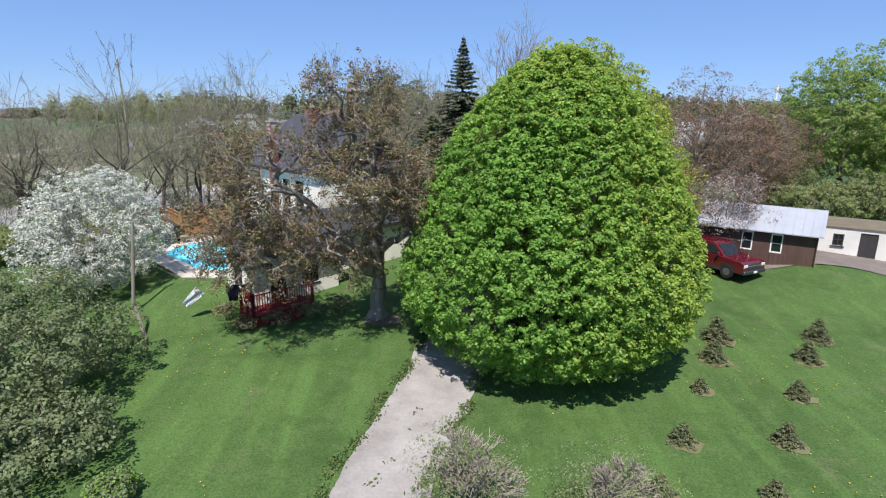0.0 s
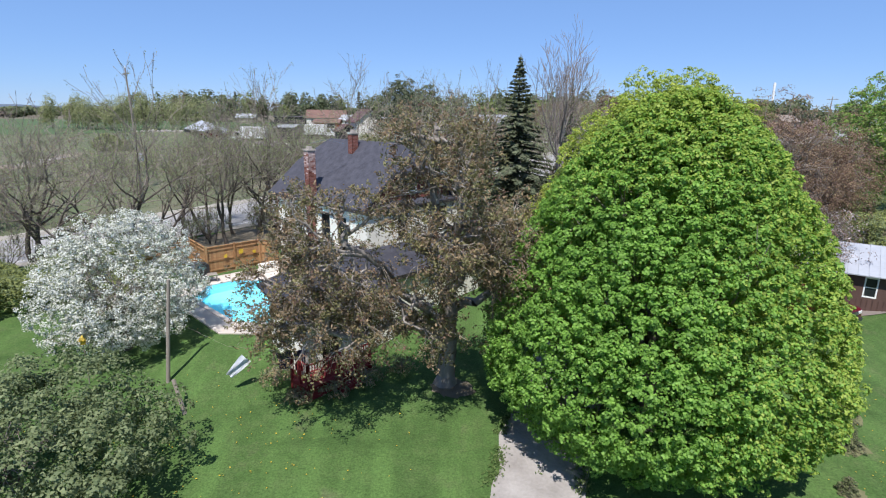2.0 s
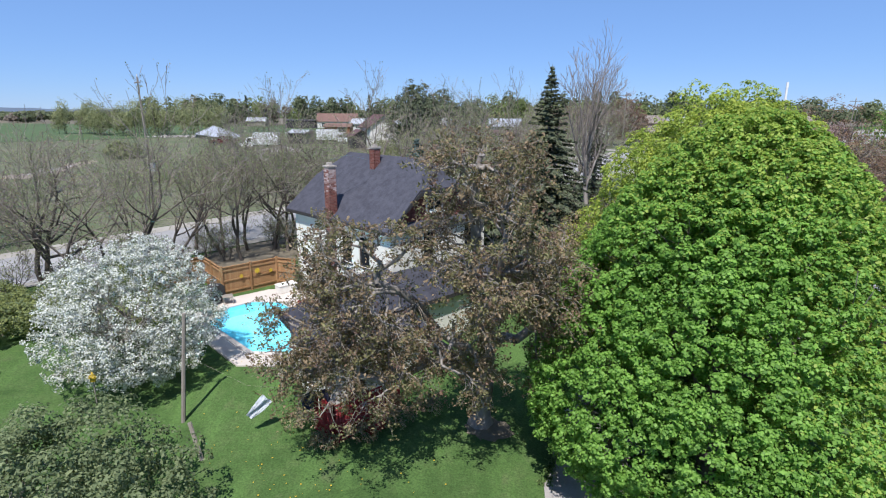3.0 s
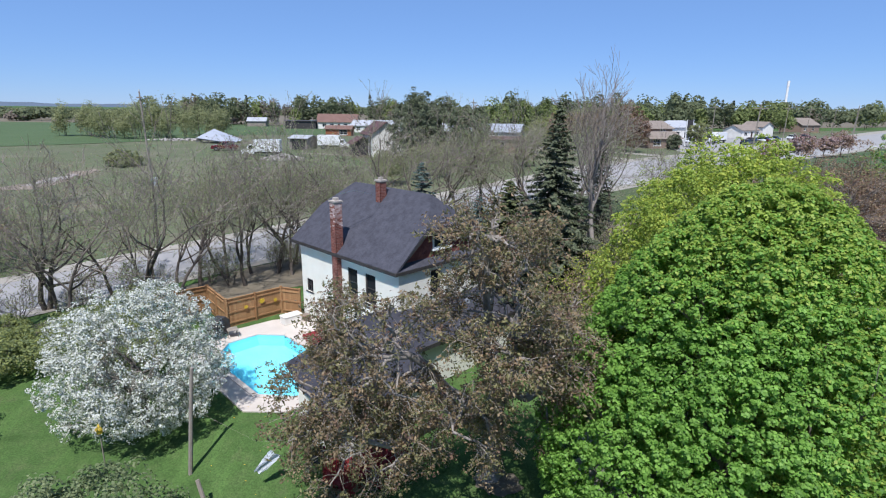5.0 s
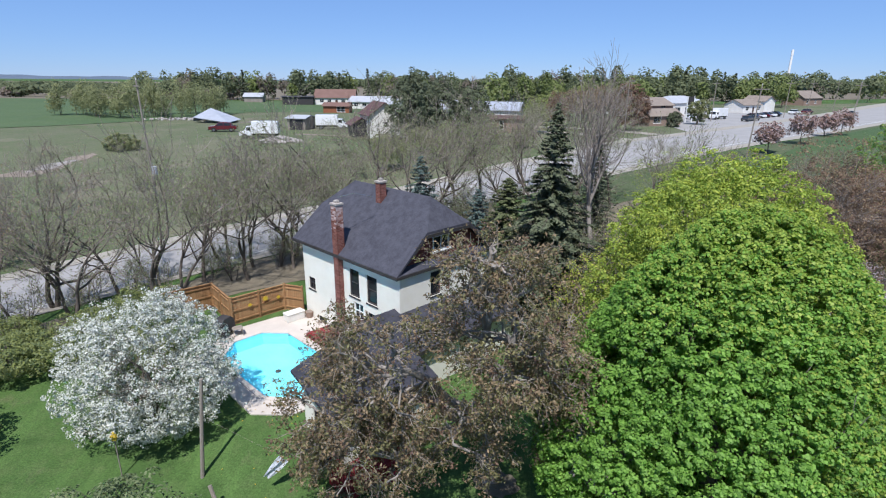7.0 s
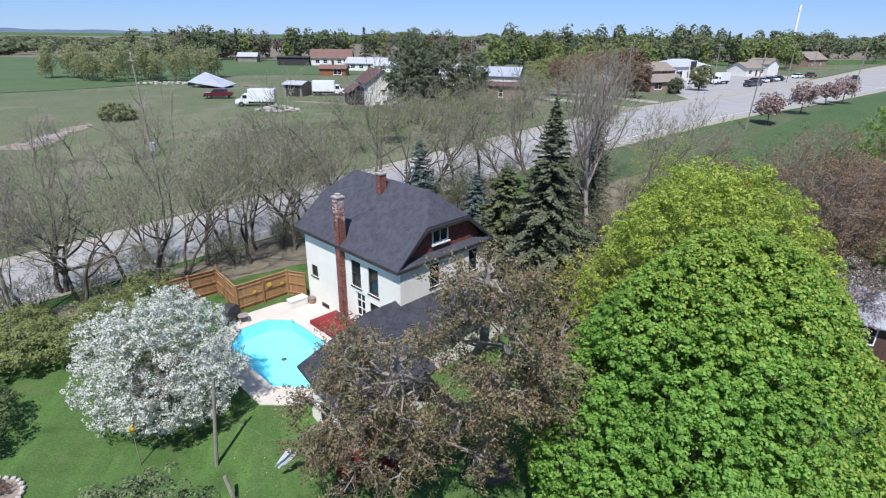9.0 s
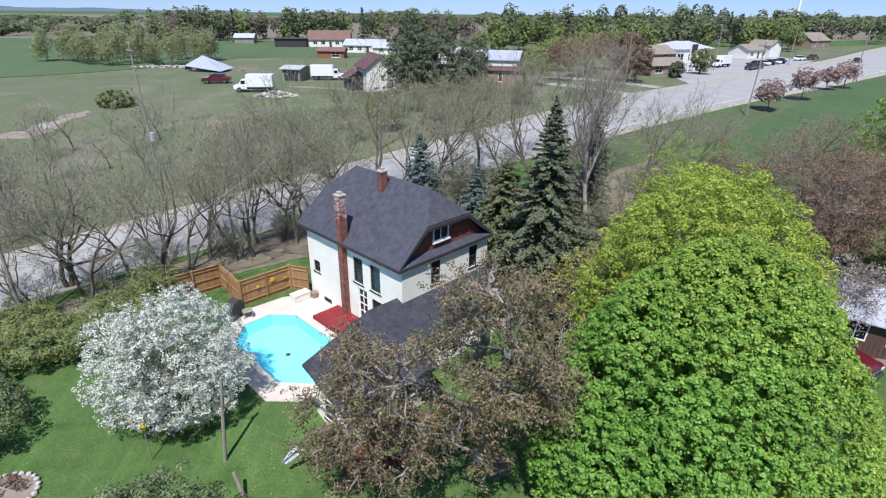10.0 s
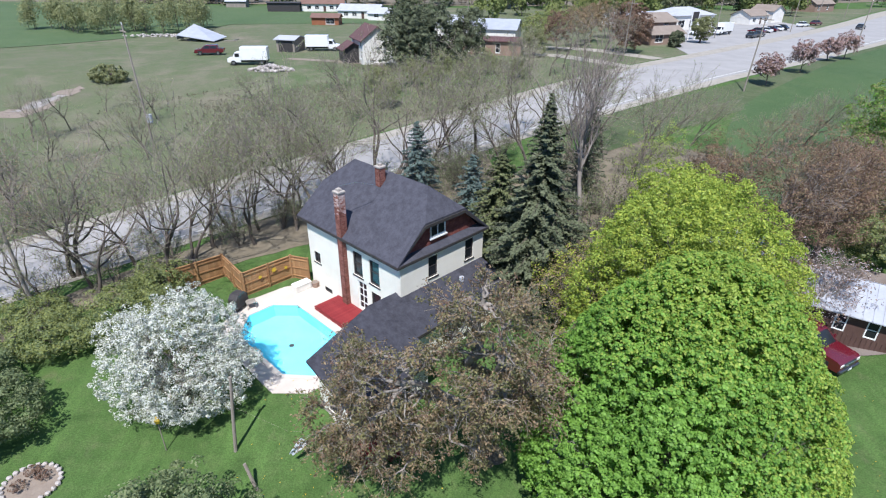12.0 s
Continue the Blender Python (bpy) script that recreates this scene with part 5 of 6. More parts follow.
# ---- cedar fence ----
fence = thing("fence", 0, 0, 0, 0, "tall cedar board fence with posts and caps", "fence")
F_LINE = [(-23.2, 36.6), (-20.4, 39.0), (-18.2, 36.4), (-15.6, 38.9), (-14.25, 38.45)]
fb = boxes((0, -0.012, 0, 0.142, 0.012, 1.78))
fb_me = bpy.data.meshes.new("fence_board")
fb.to_mesh(fb_me)
fb.free()
fb_me.materials.append(M["cedar"])
for (ax, ay), (bx, by) in zip(F_LINE, F_LINE[1:]):
    ln = math.hypot(bx - ax, by - ay)
    ang = math.degrees(math.atan2(by - ay, bx - ax))
    n = int(ln / 0.146)
    for k in range(n):
        f = k * 0.146 / ln
        x, y = ax + (bx - ax) * f, ay + (by - ay) * f
        part("fence_board", fb_me, None, fence, at=pose(x, y, 1.2 + srng.uniform(-0.008, 0.008), 0, 0, ang))
    z0 = 1.2
    for h in (0.25, 0.9, 1.55):
        part("fence_rail", boxes((0, -0.06, h, ln, -0.014, h + 0.09)), "cedar", fence, at=pose(ax, ay, z0, 0, 0, ang))
    part("fence_cap", boxes((0, -0.07, 1.80, ln, 0.05, 1.84)), "cedar", fence, at=pose(ax, ay, z0, 0, 0, ang))
    m = max(1, round(ln / 1.9))
    for k in range(m + 1):
        f = k / m
        part("fence_post", boxes((-0.05, -0.11, -0.4, 0.05, -0.012, 1.92), bevel=0.01), "cedar", fence, at=pose(ax + (bx - ax) * f, ay + (by - ay) * f, z0, 0, 0, ang))


# ---- posts and washing line ----
pA = thing("line_post", -15.0, 24.1, float(height(0, 24.1)) - 0.1, 0, "tall weathered grey wooden washing-line post", "post")
part("pole", rod([(0, 0, 0), (0.24, 0.05, 2.4), (0.5, 0.1, 4.8)], 0.09, 8, 0.75), "grey_wood", pA)
pB = thing("brace_post", -13.4, 22.15, float(height(0, 22.1)) - 0.1, 0, "leaning weathered wooden brace post", "post")
part("pole", rod([(0, 0, 0), (-0.5, 0.35, 1.45)], 0.085, 8, 0.9), "grey_wood", pB)


# ---- sheds and yard ----
SHED_DIR = -36.0
shed = thing("shed", 21.55, 29.6, 1.4, SHED_DIR, "dark brown board shed with a white metal roof", "shed")
L, D, HT = 6.2, 4.8, 2.0
wall_slab("wall", -L, 0, 0, 0, -0.3, HT, "brown_board", shed, [(2.36, 2.98, 0.55, 1.7), (3.92, 4.54, 0.55, 1.7)], 0.12)
for k in range(int(L / 0.24)):
    part("batten", boxes((0, -0.02, -0.3, 0.04, -0.002, 0.46)), "brown_board", shed, at=pose(-L + 0.1 + k * 0.24, 0, 0))
for x in (-3.84, -2.28):
    window(shed, pose(x, 0.0, 0.55), 0.62, 1.15, "white_trim", 0, 1, False, deep=0.1)
part("wall", solid([(-0.12, 0.12, -0.3), (-0.12, D, -0.3), (-0.12, D, HT), (-0.12, D / 2, HT + 1.0), (-0.12, 0.12, HT)], 0.12, (1, 0, 0)), "brown_board", shed)
part("wall", solid([(-L, 0.12, -0.3), (-L, D, -0.3), (-L, D, HT), (-L, D / 2, HT + 1.0), (-L, 0.12, HT)], 0.12, (1, 0, 0)), "brown_board", shed)
part("wall", boxes((-L, D, -0.3, 0, D + 0.12, HT)), "brown_board", shed)
sl = 1.0 / (D / 2)
for side in (0, 1):
    pts = [(-L - 0.3, -0.35, HT - 0.35 * sl), (0.3, -0.35, HT - 0.35 * sl), (0.3, D / 2, HT + 1.04), (-L - 0.3, D / 2, HT + 1.04)]
    if side:
        pts = [(x, D + 0.12 - y, z) for x, y, z in pts]
    part("roof", solid(pts, 0.06), "tin", shed, "white ribbed metal roof")
rib = solid([(-0.02, -0.35, HT - 0.35 * sl + 0.035), (0.02, -0.35, HT - 0.35 * sl + 0.035), (0.02, D / 2, HT + 1.075), (-0.02, D / 2, HT + 1.075)], 0.03)
rib_me = bpy.data.meshes.new("rib")
rib.to_mesh(rib_me)
rib.free()
rib_me.materials.append(M["tin"])
for k in range(15):
    part("rib", rib_me, None, shed, at=pose(-L - 0.2 + k * 0.47, 0, 0))
part("downpipe", rod([(0.02, -0.06, -0.2), (0.02, -0.06, HT - 0.2)], 0.035, 6), "brown_board", shed)

barn = thing("outbuilding", 25.7, 35.2, 0.8, SHED_DIR, "low white painted block outbuilding with a dark door", "outbuilding")
wall_slab("wall", 0, 0, 9, 0, -0.3, 1.95, "white_wall", barn, [(0.75, 1.35, 0.75, 1.55), (2.2, 3.15, 0.0, 1.75), (3.9, 5.4, 0.7, 1.4), (6.2, 7.2, 0.7, 1.4)], 0.2)
part("wall", boxes((0, 0.2, -0.3, 0.2, 4.5, 1.95), (8.8, 0.2, -0.3, 9, 4.5, 1.95), (0.2, 4.3, -0.3, 8.8, 4.5, 1.95)), "white_wall", barn)
part("roof", boxes((-0.06, -0.06, 1.96, 9.06, 4.6, 2.05)), "litter", barn, "thin weathered flat roof")
part("door", boxes((2.22, 0.06, 0.0, 3.13, 0.12, 1.73)), "dark_trim", barn)
window(barn, pose(0.75, 0.02, 0.75), 0.6, 0.8, "dark_trim", 1, 1)
window(barn, pose(3.9, 0.02, 0.7), 1.5, 0.7, "white_trim", 2, 0)
window(barn, pose(6.2, 0.02, 0.7), 1.0, 0.7, "white_trim", 1, 0)
lean_to = thing("carport", 17.0, 38.6, 1.0, SHED_DIR, "low open carport with a pale flat roof", "carport")
part("roof", boxes((-5, 0, 2.35, 1.5, 4.2, 2.47)), "tin", lean_to)
for x in (-4.8, -1.6, 1.3):
    part("post", boxes((x, 0.1, -0.2, x + 0.12, 0.22, 2.34)), "grey_wood", lean_to)
    part("post", boxes((x, 3.9, -0.2, x + 0.12, 4.02, 2.34)), "grey_wood", lean_to)


# ---- vehicles ----
def wheel(parent, x, y, r, w=0.22):
    tyre = part("wheel", rod([(x, y - w / 2, r), (x, y + w / 2, r)], r, 18), "rubber", parent)
    part("rim", rod([(x, y - w / 2 - 0.012, r), (x, y + w / 2 + 0.012, r)], r * 0.56, 12), "rim_grey", tyre)


def body_profile(profile, half, taper=0.0, top_from=None):
    """A vehicle shell: side outline drawn across its width, upper points drawn in."""
    bm = bmesh.new()
    rows = []
    for s in (-1, 1):
        rows.append([bm.verts.new((x, s * (half - (taper if top_from is not None and z > top_from else 0)), z)) for x, z in profile])
    bm.faces.new(rows[0])
    bm.faces.new(list(reversed(rows[1])))
    n = len(profile)
    for i in range(n):
        j = (i + 1) % n
        bm.faces.new((rows[0][j], rows[0][i], rows[1][i], rows[1][j]))
    bmesh.ops.recalc_face_normals(bm, faces=bm.faces[:])
    bmesh.ops.bevel(bm, geom=[e for e in bm.edges if e.calc_length() > 0.3], offset=0.05, segments=2, affect="EDGES", profile=0.6)
    return bm


def pickup(x, y, z, rz, paint, label, group="", scale=1.0):
    t = thing("pickup_truck", x, y, z, rz, label, "pickup truck", group, scale=scale)
    part("body", body_profile([(2.62, 0.42), (2.70, 0.62), (2.68, 0.98), (2.50, 1.10), (1.25, 1.20), (-2.60, 1.20), (-2.66, 0.5)], 0.97), paint, t)
    part("cab", body_profile([(1.45, 1.16), (0.70, 1.80), (0.40, 1.87), (-1.55, 1.86), (-1.75, 1.16)], 0.90, 0.14, 1.5), paint, t)
    part("windscreen", solid([(1.40, -0.72, 1.24), (1.40, 0.72, 1.24), (0.78, 0.64, 1.77), (0.78, -0.64, 1.77)], 0.02, (-0.6, 0, -0.6)), "glass", t)
    part("rear_window", solid([(-1.735, -0.66, 1.26), (-1.735, 0.66, 1.26), (-1.60, 0.6, 1.74), (-1.60, -0.6, 1.74)], 0.02, (-0.8, 0, 0.2)), "glass", t)
    for s in (-1, 1):
        for a, b in ((1.12, -0.15), (-0.28, -1.5)):
            part("side_window", solid([(a, s * 0.905, 1.25), (b, s * 0.905, 1.25), (b + 0.04, s * 0.785, 1.74), (a - 0.45 * (a > 0), s * 0.785, 1.74)], 0.02, (0, s, 0)), "glass", t)
        part("headlight", boxes((2.60, s * 0.76 - 0.17, 0.80, 2.71, s * 0.76 + 0.17, 0.97), bevel=0.02), "lamp_glass", t)
        part("mirror", boxes((1.05, s * 1.07 - 0.09, 1.22, 1.16, s * 1.07 + 0.09, 1.42), bevel=0.02), paint, t)
        part("wheel_arch", boxes((1.28, s * 0.955 - 0.025, 0.42, 2.12, s * 0.955 + 0.025, 0.86), bevel=0.02), "rubber", t)
        part("sill", boxes((-1.15, s * 0.95 - 0.035, 0.36, 1.27, s * 0.95 + 0.035, 0.50), bevel=0.015), "car_dark", t)
        part("tail_lamp", boxes((-2.69, s * 0.86 - 0.07, 0.78, -2.63, s * 0.86 + 0.07, 1.10), bevel=0.01), "red_deck", t)
    part("bed", boxes((-2.50, -0.80, 1.201, -1.82, 0.80, 1.21)), "rubber", t)
    part("grille", boxes((2.64, -0.58, 0.68, 2.715, 0.58, 0.98), bevel=0.01), "car_dark", t)
    part("grille_bar", boxes((2.70, -0.58, 0.84, 2.735, 0.58, 0.90), bevel=0.008), "chrome", t)
    part("bumper", boxes((2.58, -0.97, 0.40, 2.80, 0.97, 0.62), bevel=0.05), "car_dark", t)
    part("number_plate", boxes((2.80, -0.15, 0.46, 2.815, 0.15, 0.58)), "white_trim", t)
    for wx in (1.7, -1.6):
        for s in (-1, 1):
            wheel(t, wx, s * 0.89, 0.39, 0.24)
    return t


def box_truck(x, y, z, rz, label, group=""):
    t = thing("box_truck", x, y, z, rz, label, "truck", group)
    part("box", boxes((-3.0, -1.1, 0.85, 1.6, 1.1, 3.0), bevel=0.05), "car_white", t)
    part("cab", body_profile([(3.9, 0.5), (3.9, 1.15), (3.0, 1.35), (2.5, 2.15), (1.62, 2.2), (1.62, 0.5)], 1.0), "car_white", t)
    part("windscreen", solid([(3.02, -0.85, 1.38), (3.02, 0.85, 1.38), (2.56, 0.8, 2.08), (2.56, -0.8, 2.08)], 0.03, (0.6, 0, 0.3)), "glass", t)
    for s in (-1, 1):
        part("side_window", boxes((1.8, s * 1.01 - 0.01, 1.4, 2.55, s * 1.01 + 0.01, 2.0)), "glass", t)
    part("chassis", boxes((-2.9, -0.9, 0.55, 1.6, 0.9, 0.84)), "rubber", t)
    for wx in (2.9, -1.9):
        for s in (-1, 1):
            wheel(t, wx, s * 0.92, 0.42, 0.3)
    return t


def car(x, y, z, rz, paint, label, group=""):
    t = thing("car", x, y, z, rz, label, "car", group)
    part("body", body_profile([(2.2, 0.35), (2.22, 0.7), (1.1, 0.92), (-1.9, 0.95), (-2.2, 0.85), (-2.2, 0.4)], 0.88), paint, t)
    part("cabin", body_profile([(1.15, 0.9), (0.45, 1.45), (-1.2, 1.48), (-1.85, 0.92)], 0.80, 0.12, 1.2), "glass", t)
    part("roof", boxes((-1.1, -0.66, 1.46, 0.45, 0.66, 1.52), bevel=0.02), paint, t)
    for wx in (1.4, -1.35):
        for s in (-1, 1):
            wheel(t, wx, s * 0.8, 0.33, 0.2)
    return t


def gz(x, y):
    return float(height(x, y))


pickup(16.55, 31.4, gz(16.5, 31) + 0.03, -63, "car_red", "dark red pickup truck parked beside the shed")
pickup(-49.5, 117.0, gz(-49, 117) + 0.02, 190, "car_red", "red and white pickup truck parked on the pasture")
box_truck(-38.1, 106.0, gz(-38, 107) + 0.02, 186, "white box truck parked on the pasture", "box trucks on the pasture")
box_truck(-29.2, 124.0, gz(-29, 124) + 0.02, 4, "white box truck parked on the pasture", "box trucks on the pasture")
for i, (x, y, r, p) in enumerate([(72, 147, 40, "car_dark"), (75, 149.5, 40, "car_dark"), (79, 158, 130, "car_red"), (82, 160, 130, "car_white"), (85, 162.5, 130, "car_red"), (88, 165, 130, "car_white"),
                                  (91, 167.5, 130, "car_dark"), (60, 153, 200, "car_white"), (104, 178, 30, "car_white"), (112, 184, 30, "car_red"), (118, 172, 42, "car_dark"), (150, 196, 42, "car_dark")]):
    car(x + 4.5, y + 6.5, gz(x, y) + 0.08, r, p, {"car_dark": "dark car parked beside the road", "car_red": "red car in the parking lot", "car_white": "white car in the parking lot"}[p], "cars by the road")
box_truck(72, 160.5, gz(72, 160) + 0.06, 215, "white delivery van in the parking lot")


# ---- houses past the road ----
def gable_house(x, y, rz, w, d, h, rise, wall, roof_mat, label, wins=(), name="house", hip=0.0, category="house", over=0.4, z=None, chim=False, doors=()):
    """A house: four walls with openings, gabled or hipped roof, windows and doors. Front faces -y."""
    g = gz(x, y) if z is None else z
    ob = thing(name, x, y, g, rz, label, category)
    holes = [(wx, wx + ww, wz, wz + wh) for wx, wz, ww, wh in wins] + [(dx, dx + 0.95, 0.02, 2.05) for dx in doors]
    wall_slab("wall", -w / 2, -d / 2, w / 2, -d / 2, -0.4, h, wall, ob, holes, 0.2)
    part("wall", boxes((-w / 2, d / 2 - 0.2, -0.4, w / 2, d / 2, h)), wall, ob)
    for s in (-1, 1):
        xx = s * (w / 2) - (0.2 if s > 0 else 0)
        top = [(xx, 0, h + rise * (1 - 0.02))] if not hip else []
        part("wall", solid([(xx, -d / 2 + 0.2, -0.4), (xx, d / 2 - 0.2, -0.4), (xx, d / 2 - 0.2, h)] + top + [(xx, -d / 2 + 0.2, h)], 0.2, (1, 0, 0)), wall, ob)
    k = rise / (d / 2)
    e = h - over * k
    W, Dd = w / 2 + over, d / 2 + over
    rx = W - hip
    rf = part("roof", solid([(-W, -Dd, e), (W, -Dd, e), (rx, 0, h + rise), (-rx, 0, h + rise)], 0.12), roof_mat, ob)
    part("roof_slope", solid([(W, Dd, e), (-W, Dd, e), (-rx, 0, h + rise), (rx, 0, h + rise)], 0.12), roof_mat, rf)
    if hip:
        for s in (-1, 1):
            part("hip", solid([(s * W, -Dd, e), (s * W, Dd, e), (s * rx, 0, h + rise)], 0.12), roof_mat, rf)
    for wx, wz, ww, wh in wins:
        window(ob, pose(-w / 2 + wx, -d / 2 + 0.04, wz), ww, wh, "white_trim", 1 if ww > 1.2 else 0, 1)
    for dx in doors:
        part("door", boxes((-w / 2 + dx + 0.02, -d / 2 + 0.05, 0.02, -w / 2 + dx + 0.93, -d / 2 + 0.1, 2.03)), "brown_board", ob)
    if chim:
        part("chimney", boxes((w * 0.2, 0.2, h + rise * 0.4, w * 0.2 + 0.7, 0.9, h + rise + 0.8), bevel=0.02), "tan_brick", ob)
    return ob


wh = gable_house(-17.2, 110.8, -68, 7.6, 5.6, 4.3, 2.1, "white_wall", "maroon_roof", "white two-storey house with a maroon roof", [(1.0, 0.9, 0.9, 1.3), (3.4, 0.9, 0.9, 1.3), (5.8, 0.9, 0.9, 1.3), (1.0, 2.8, 0.9, 1.1), (5.8, 2.8, 0.9, 1.1)])
for z, yy in ((0.7, -1.5), (0.7, 0.8), (2.8, -0.4)):
    window(wh, pose(3.80, yy, z, 0, 0, 90), 0.9, 1.4, "dark_trim", 0, 1, deep=0.08)
gable_house(-21.0, 110.2, -68, 4.0, 3.6, 2.5, 1.1, "dark_trim", "maroon_roof", "low dark lean-to shed beside the white house", name="lean_to", category="shed")
sm = gable_house(-35.3, 123.5, -14, 4.0, 4.5, 2.5, 0.5, "grey_wood", "grey_roof", "small grey shed, a dark panel for its shaded open front", name="small_shed", category="shed")
# dark panel on the closed wall paints the shade inside an open front
part("doorway", boxes((-1.5, -2.32, 0.05, 1.6, -2.24, 2.2)), "dark_trim", sm)
gable_house(-49.0, 236, 4, 16.0, 10, 3.0, 3.0, "white_wall", "rust_roof", "long white farmhouse with a wide rust-brown roof", [(2, 0.9, 1.6, 1.3), (5, 0.9, 1.6, 1.3), (10.5, 0.9, 1.6, 1.3), (13, 0.9, 1.6, 1.3)], hip=0.0, doors=(8.2,))
gable_house(-30.5, 204, -12, 14.0, 8, 2.6, 1.7, "white_wall", "grey_roof", "white bungalow with a grey roof", [(2, 0.8, 1.6, 1.2), (5, 0.8, 1.6, 1.2), (11, 0.8, 1.6, 1.2)], doors=(8.2,))
gable_house(-23.0, 196, -12, 7.5, 6, 2.3, 1.5, "white_wall", "grey_roof", "white garage wing with a grey roof", [(2, 0.9, 1.6, 1.3)], name="garage", category="garage")
gable_house(-37.8, 179, -4, 8.0, 4.5, 2.2, 0.9, "orange_board", "rust_roof", "low orange wooden stable", [(4.2, 0.3, 2.6, 1.6)], name="stable", category="stable")
gable_house(-63.0, 230, 3, 12.0, 4.0, 3.2, 0.3, "dark_trim", "dark_trim", "long black trailer beside the farmhouse", name="trailer", category="trailer")
gable_house(-88.0, 252, 3, 8.0, 5.0, 2.6, 1.4, "grey_wood", "grey_roof", "small grey barn at the field edge", name="small_barn", category="barn")
gable_house(5.5, 138, -14, 16.0, 12, 3.8, 1.6, "white_wall", "tin", "white workshop with a metal roof", [(2, 1.2, 1.8, 1.1), (7, 1.2, 1.8, 1.1)], name="workshop", category="workshop")
gable_house(5.8, 122.5, -14, 13.0, 6, 2.8, 0.5, "tan_brick", "maroon_roof", "low brown shop front with white panels", [(2, 0.5, 0.9, 1.8), (5, 0.5, 0.9, 1.8), (8, 0.5, 0.9, 1.8)], name="shop", category="shop")
gable_house(-3.0, 150, -10, 8.0, 8, 3.2, 2.0, "white_wall", "grey_roof", "pale shed behind the evergreens", name="pale_shed", category="shed")
gable_house(46.4, 147, 24, 10.5, 8, 4.6, 1.7, "tan_brick", "tan_roof", "tan brick two-storey house with a tan roof", [(1.2, 0.9, 1.6, 1.3), (6.5, 3.2, 1.6, 1.2), (1.2, 3.2, 1.6, 1.2)], doors=(5,))
gable_house(47.6, 141, 24, 10.0, 5, 2.5, 1.4, "tan_brick", "tan_roof", "low tan brick garage wing", [(1.2, 0.6, 2.4, 1.6), (6, 0.6, 2.4, 1.6)], name="garage", category="garage")
gable_house(67.0, 178, 26, 16.0, 11, 4.0, 1.8, "white_wall", "grey_roof", "white roadside shop with a grey hipped roof", [(1.5, 0.6, 2.6, 2.0), (6, 0.6, 2.6, 2.0), (11, 0.6, 2.6, 2.0)], hip=5.0, name="shop", category="shop")
gable_house(55.0, 184, 26, 18.0, 10, 3.6, 0.4, "white_wall", "tin", "long white flat-roofed workshop", name="workshop", category="workshop")
gable_house(97.0, 195, 28, 9.4, 7, 2.8, 1.6, "white_wall", "tan_roof", "cream house beside the parking lot", [(1.5, 0.8, 1.6, 1.2), (7.5, 0.8, 1.6, 1.2)], doors=(5,))
gable_house(107.0, 203, 118, 8.0, 6, 3.8, 1.6, "white_wall", "tan_roof", "cream two-storey house with a steep roof", [(1.5, 0.9, 1.6, 1.3), (6.0, 2.6, 1.6, 1.2)])
gable_house(160.0, 262, 30, 15.0, 10, 3.4, 3.0, "tan_brick", "tan_roof", "brown-roofed house among the trees", [(2, 0.9, 1.6, 1.3), (9, 0.9, 1.6, 1.3)])
gable_house(24.0, 268, 5, 12.0, 9, 4.6, 3.0, "white_wall", "grey_roof", "white house among the far trees", [(2, 0.9, 1.6, 1.3), (7, 3.0, 1.6, 1.3)])
gable_house(245.0, 305, 35, 16.0, 10, 3.4, 3.0, "white_wall", "grey_roof", "pale house far along the road", [(2, 0.9, 1.6, 1.3)])

# collapsed barn: a sagging tin roof on the ground with broken timber
ruin = thing("collapsed_barn", -60.0, 139.0, gz(-60, 139), -12, "collapsed barn under a sagging pale tin roof", "barn")
part("roof", solid([(-4.2, -2.5, 1.3), (5.5, -3.2, 0.35), (5.2, 2.8, 0.7), (-3.0, 3.2, 3.2)], 0.1), "tin", ruin)
part("roof_piece", solid([(-4.6, -2.0, 0.4), (-4.1, -2.4, 1.4), (-3.0, 3.3, 3.1), (-4.2, 3.0, 0.6)], 0.1), "tin", ruin)
brng = random.Random(9)
for k in range(14):
    x, y = brng.uniform(-4.5, 9), brng.uniform(-3, 3.5)
    part("timber", boxes((-1.4, -0.07, 0, 1.4, 0.07, 0.14)), "grey_wood", ruin, at=pose(x, y, brng.uniform(0.02, 0.4), 0, brng.uniform(-9, 9), brng.uniform(0, 180)))

# roadside sign on two posts
sign = thing("roadside_sign", 58.0, 147.5, gz(58, 147), 28, "tall white roadside sign with a dark panel", "sign")
part("post", boxes((-1.3, -0.1, 0, -1.1, 0.1, 6.6)), "white_trim", sign)
part("post", boxes((1.1, -0.1, 0, 1.3, 0.1, 6.6)), "white_trim", sign)
part("panel", boxes((-1.1, -0.08, 4.4, 1.1, 0.08, 6.5)), "dark_trim", sign)
part("panel", boxes((-1.1, -0.08, 3.2, 1.1, 0.08, 4.2)), "white_trim", sign)


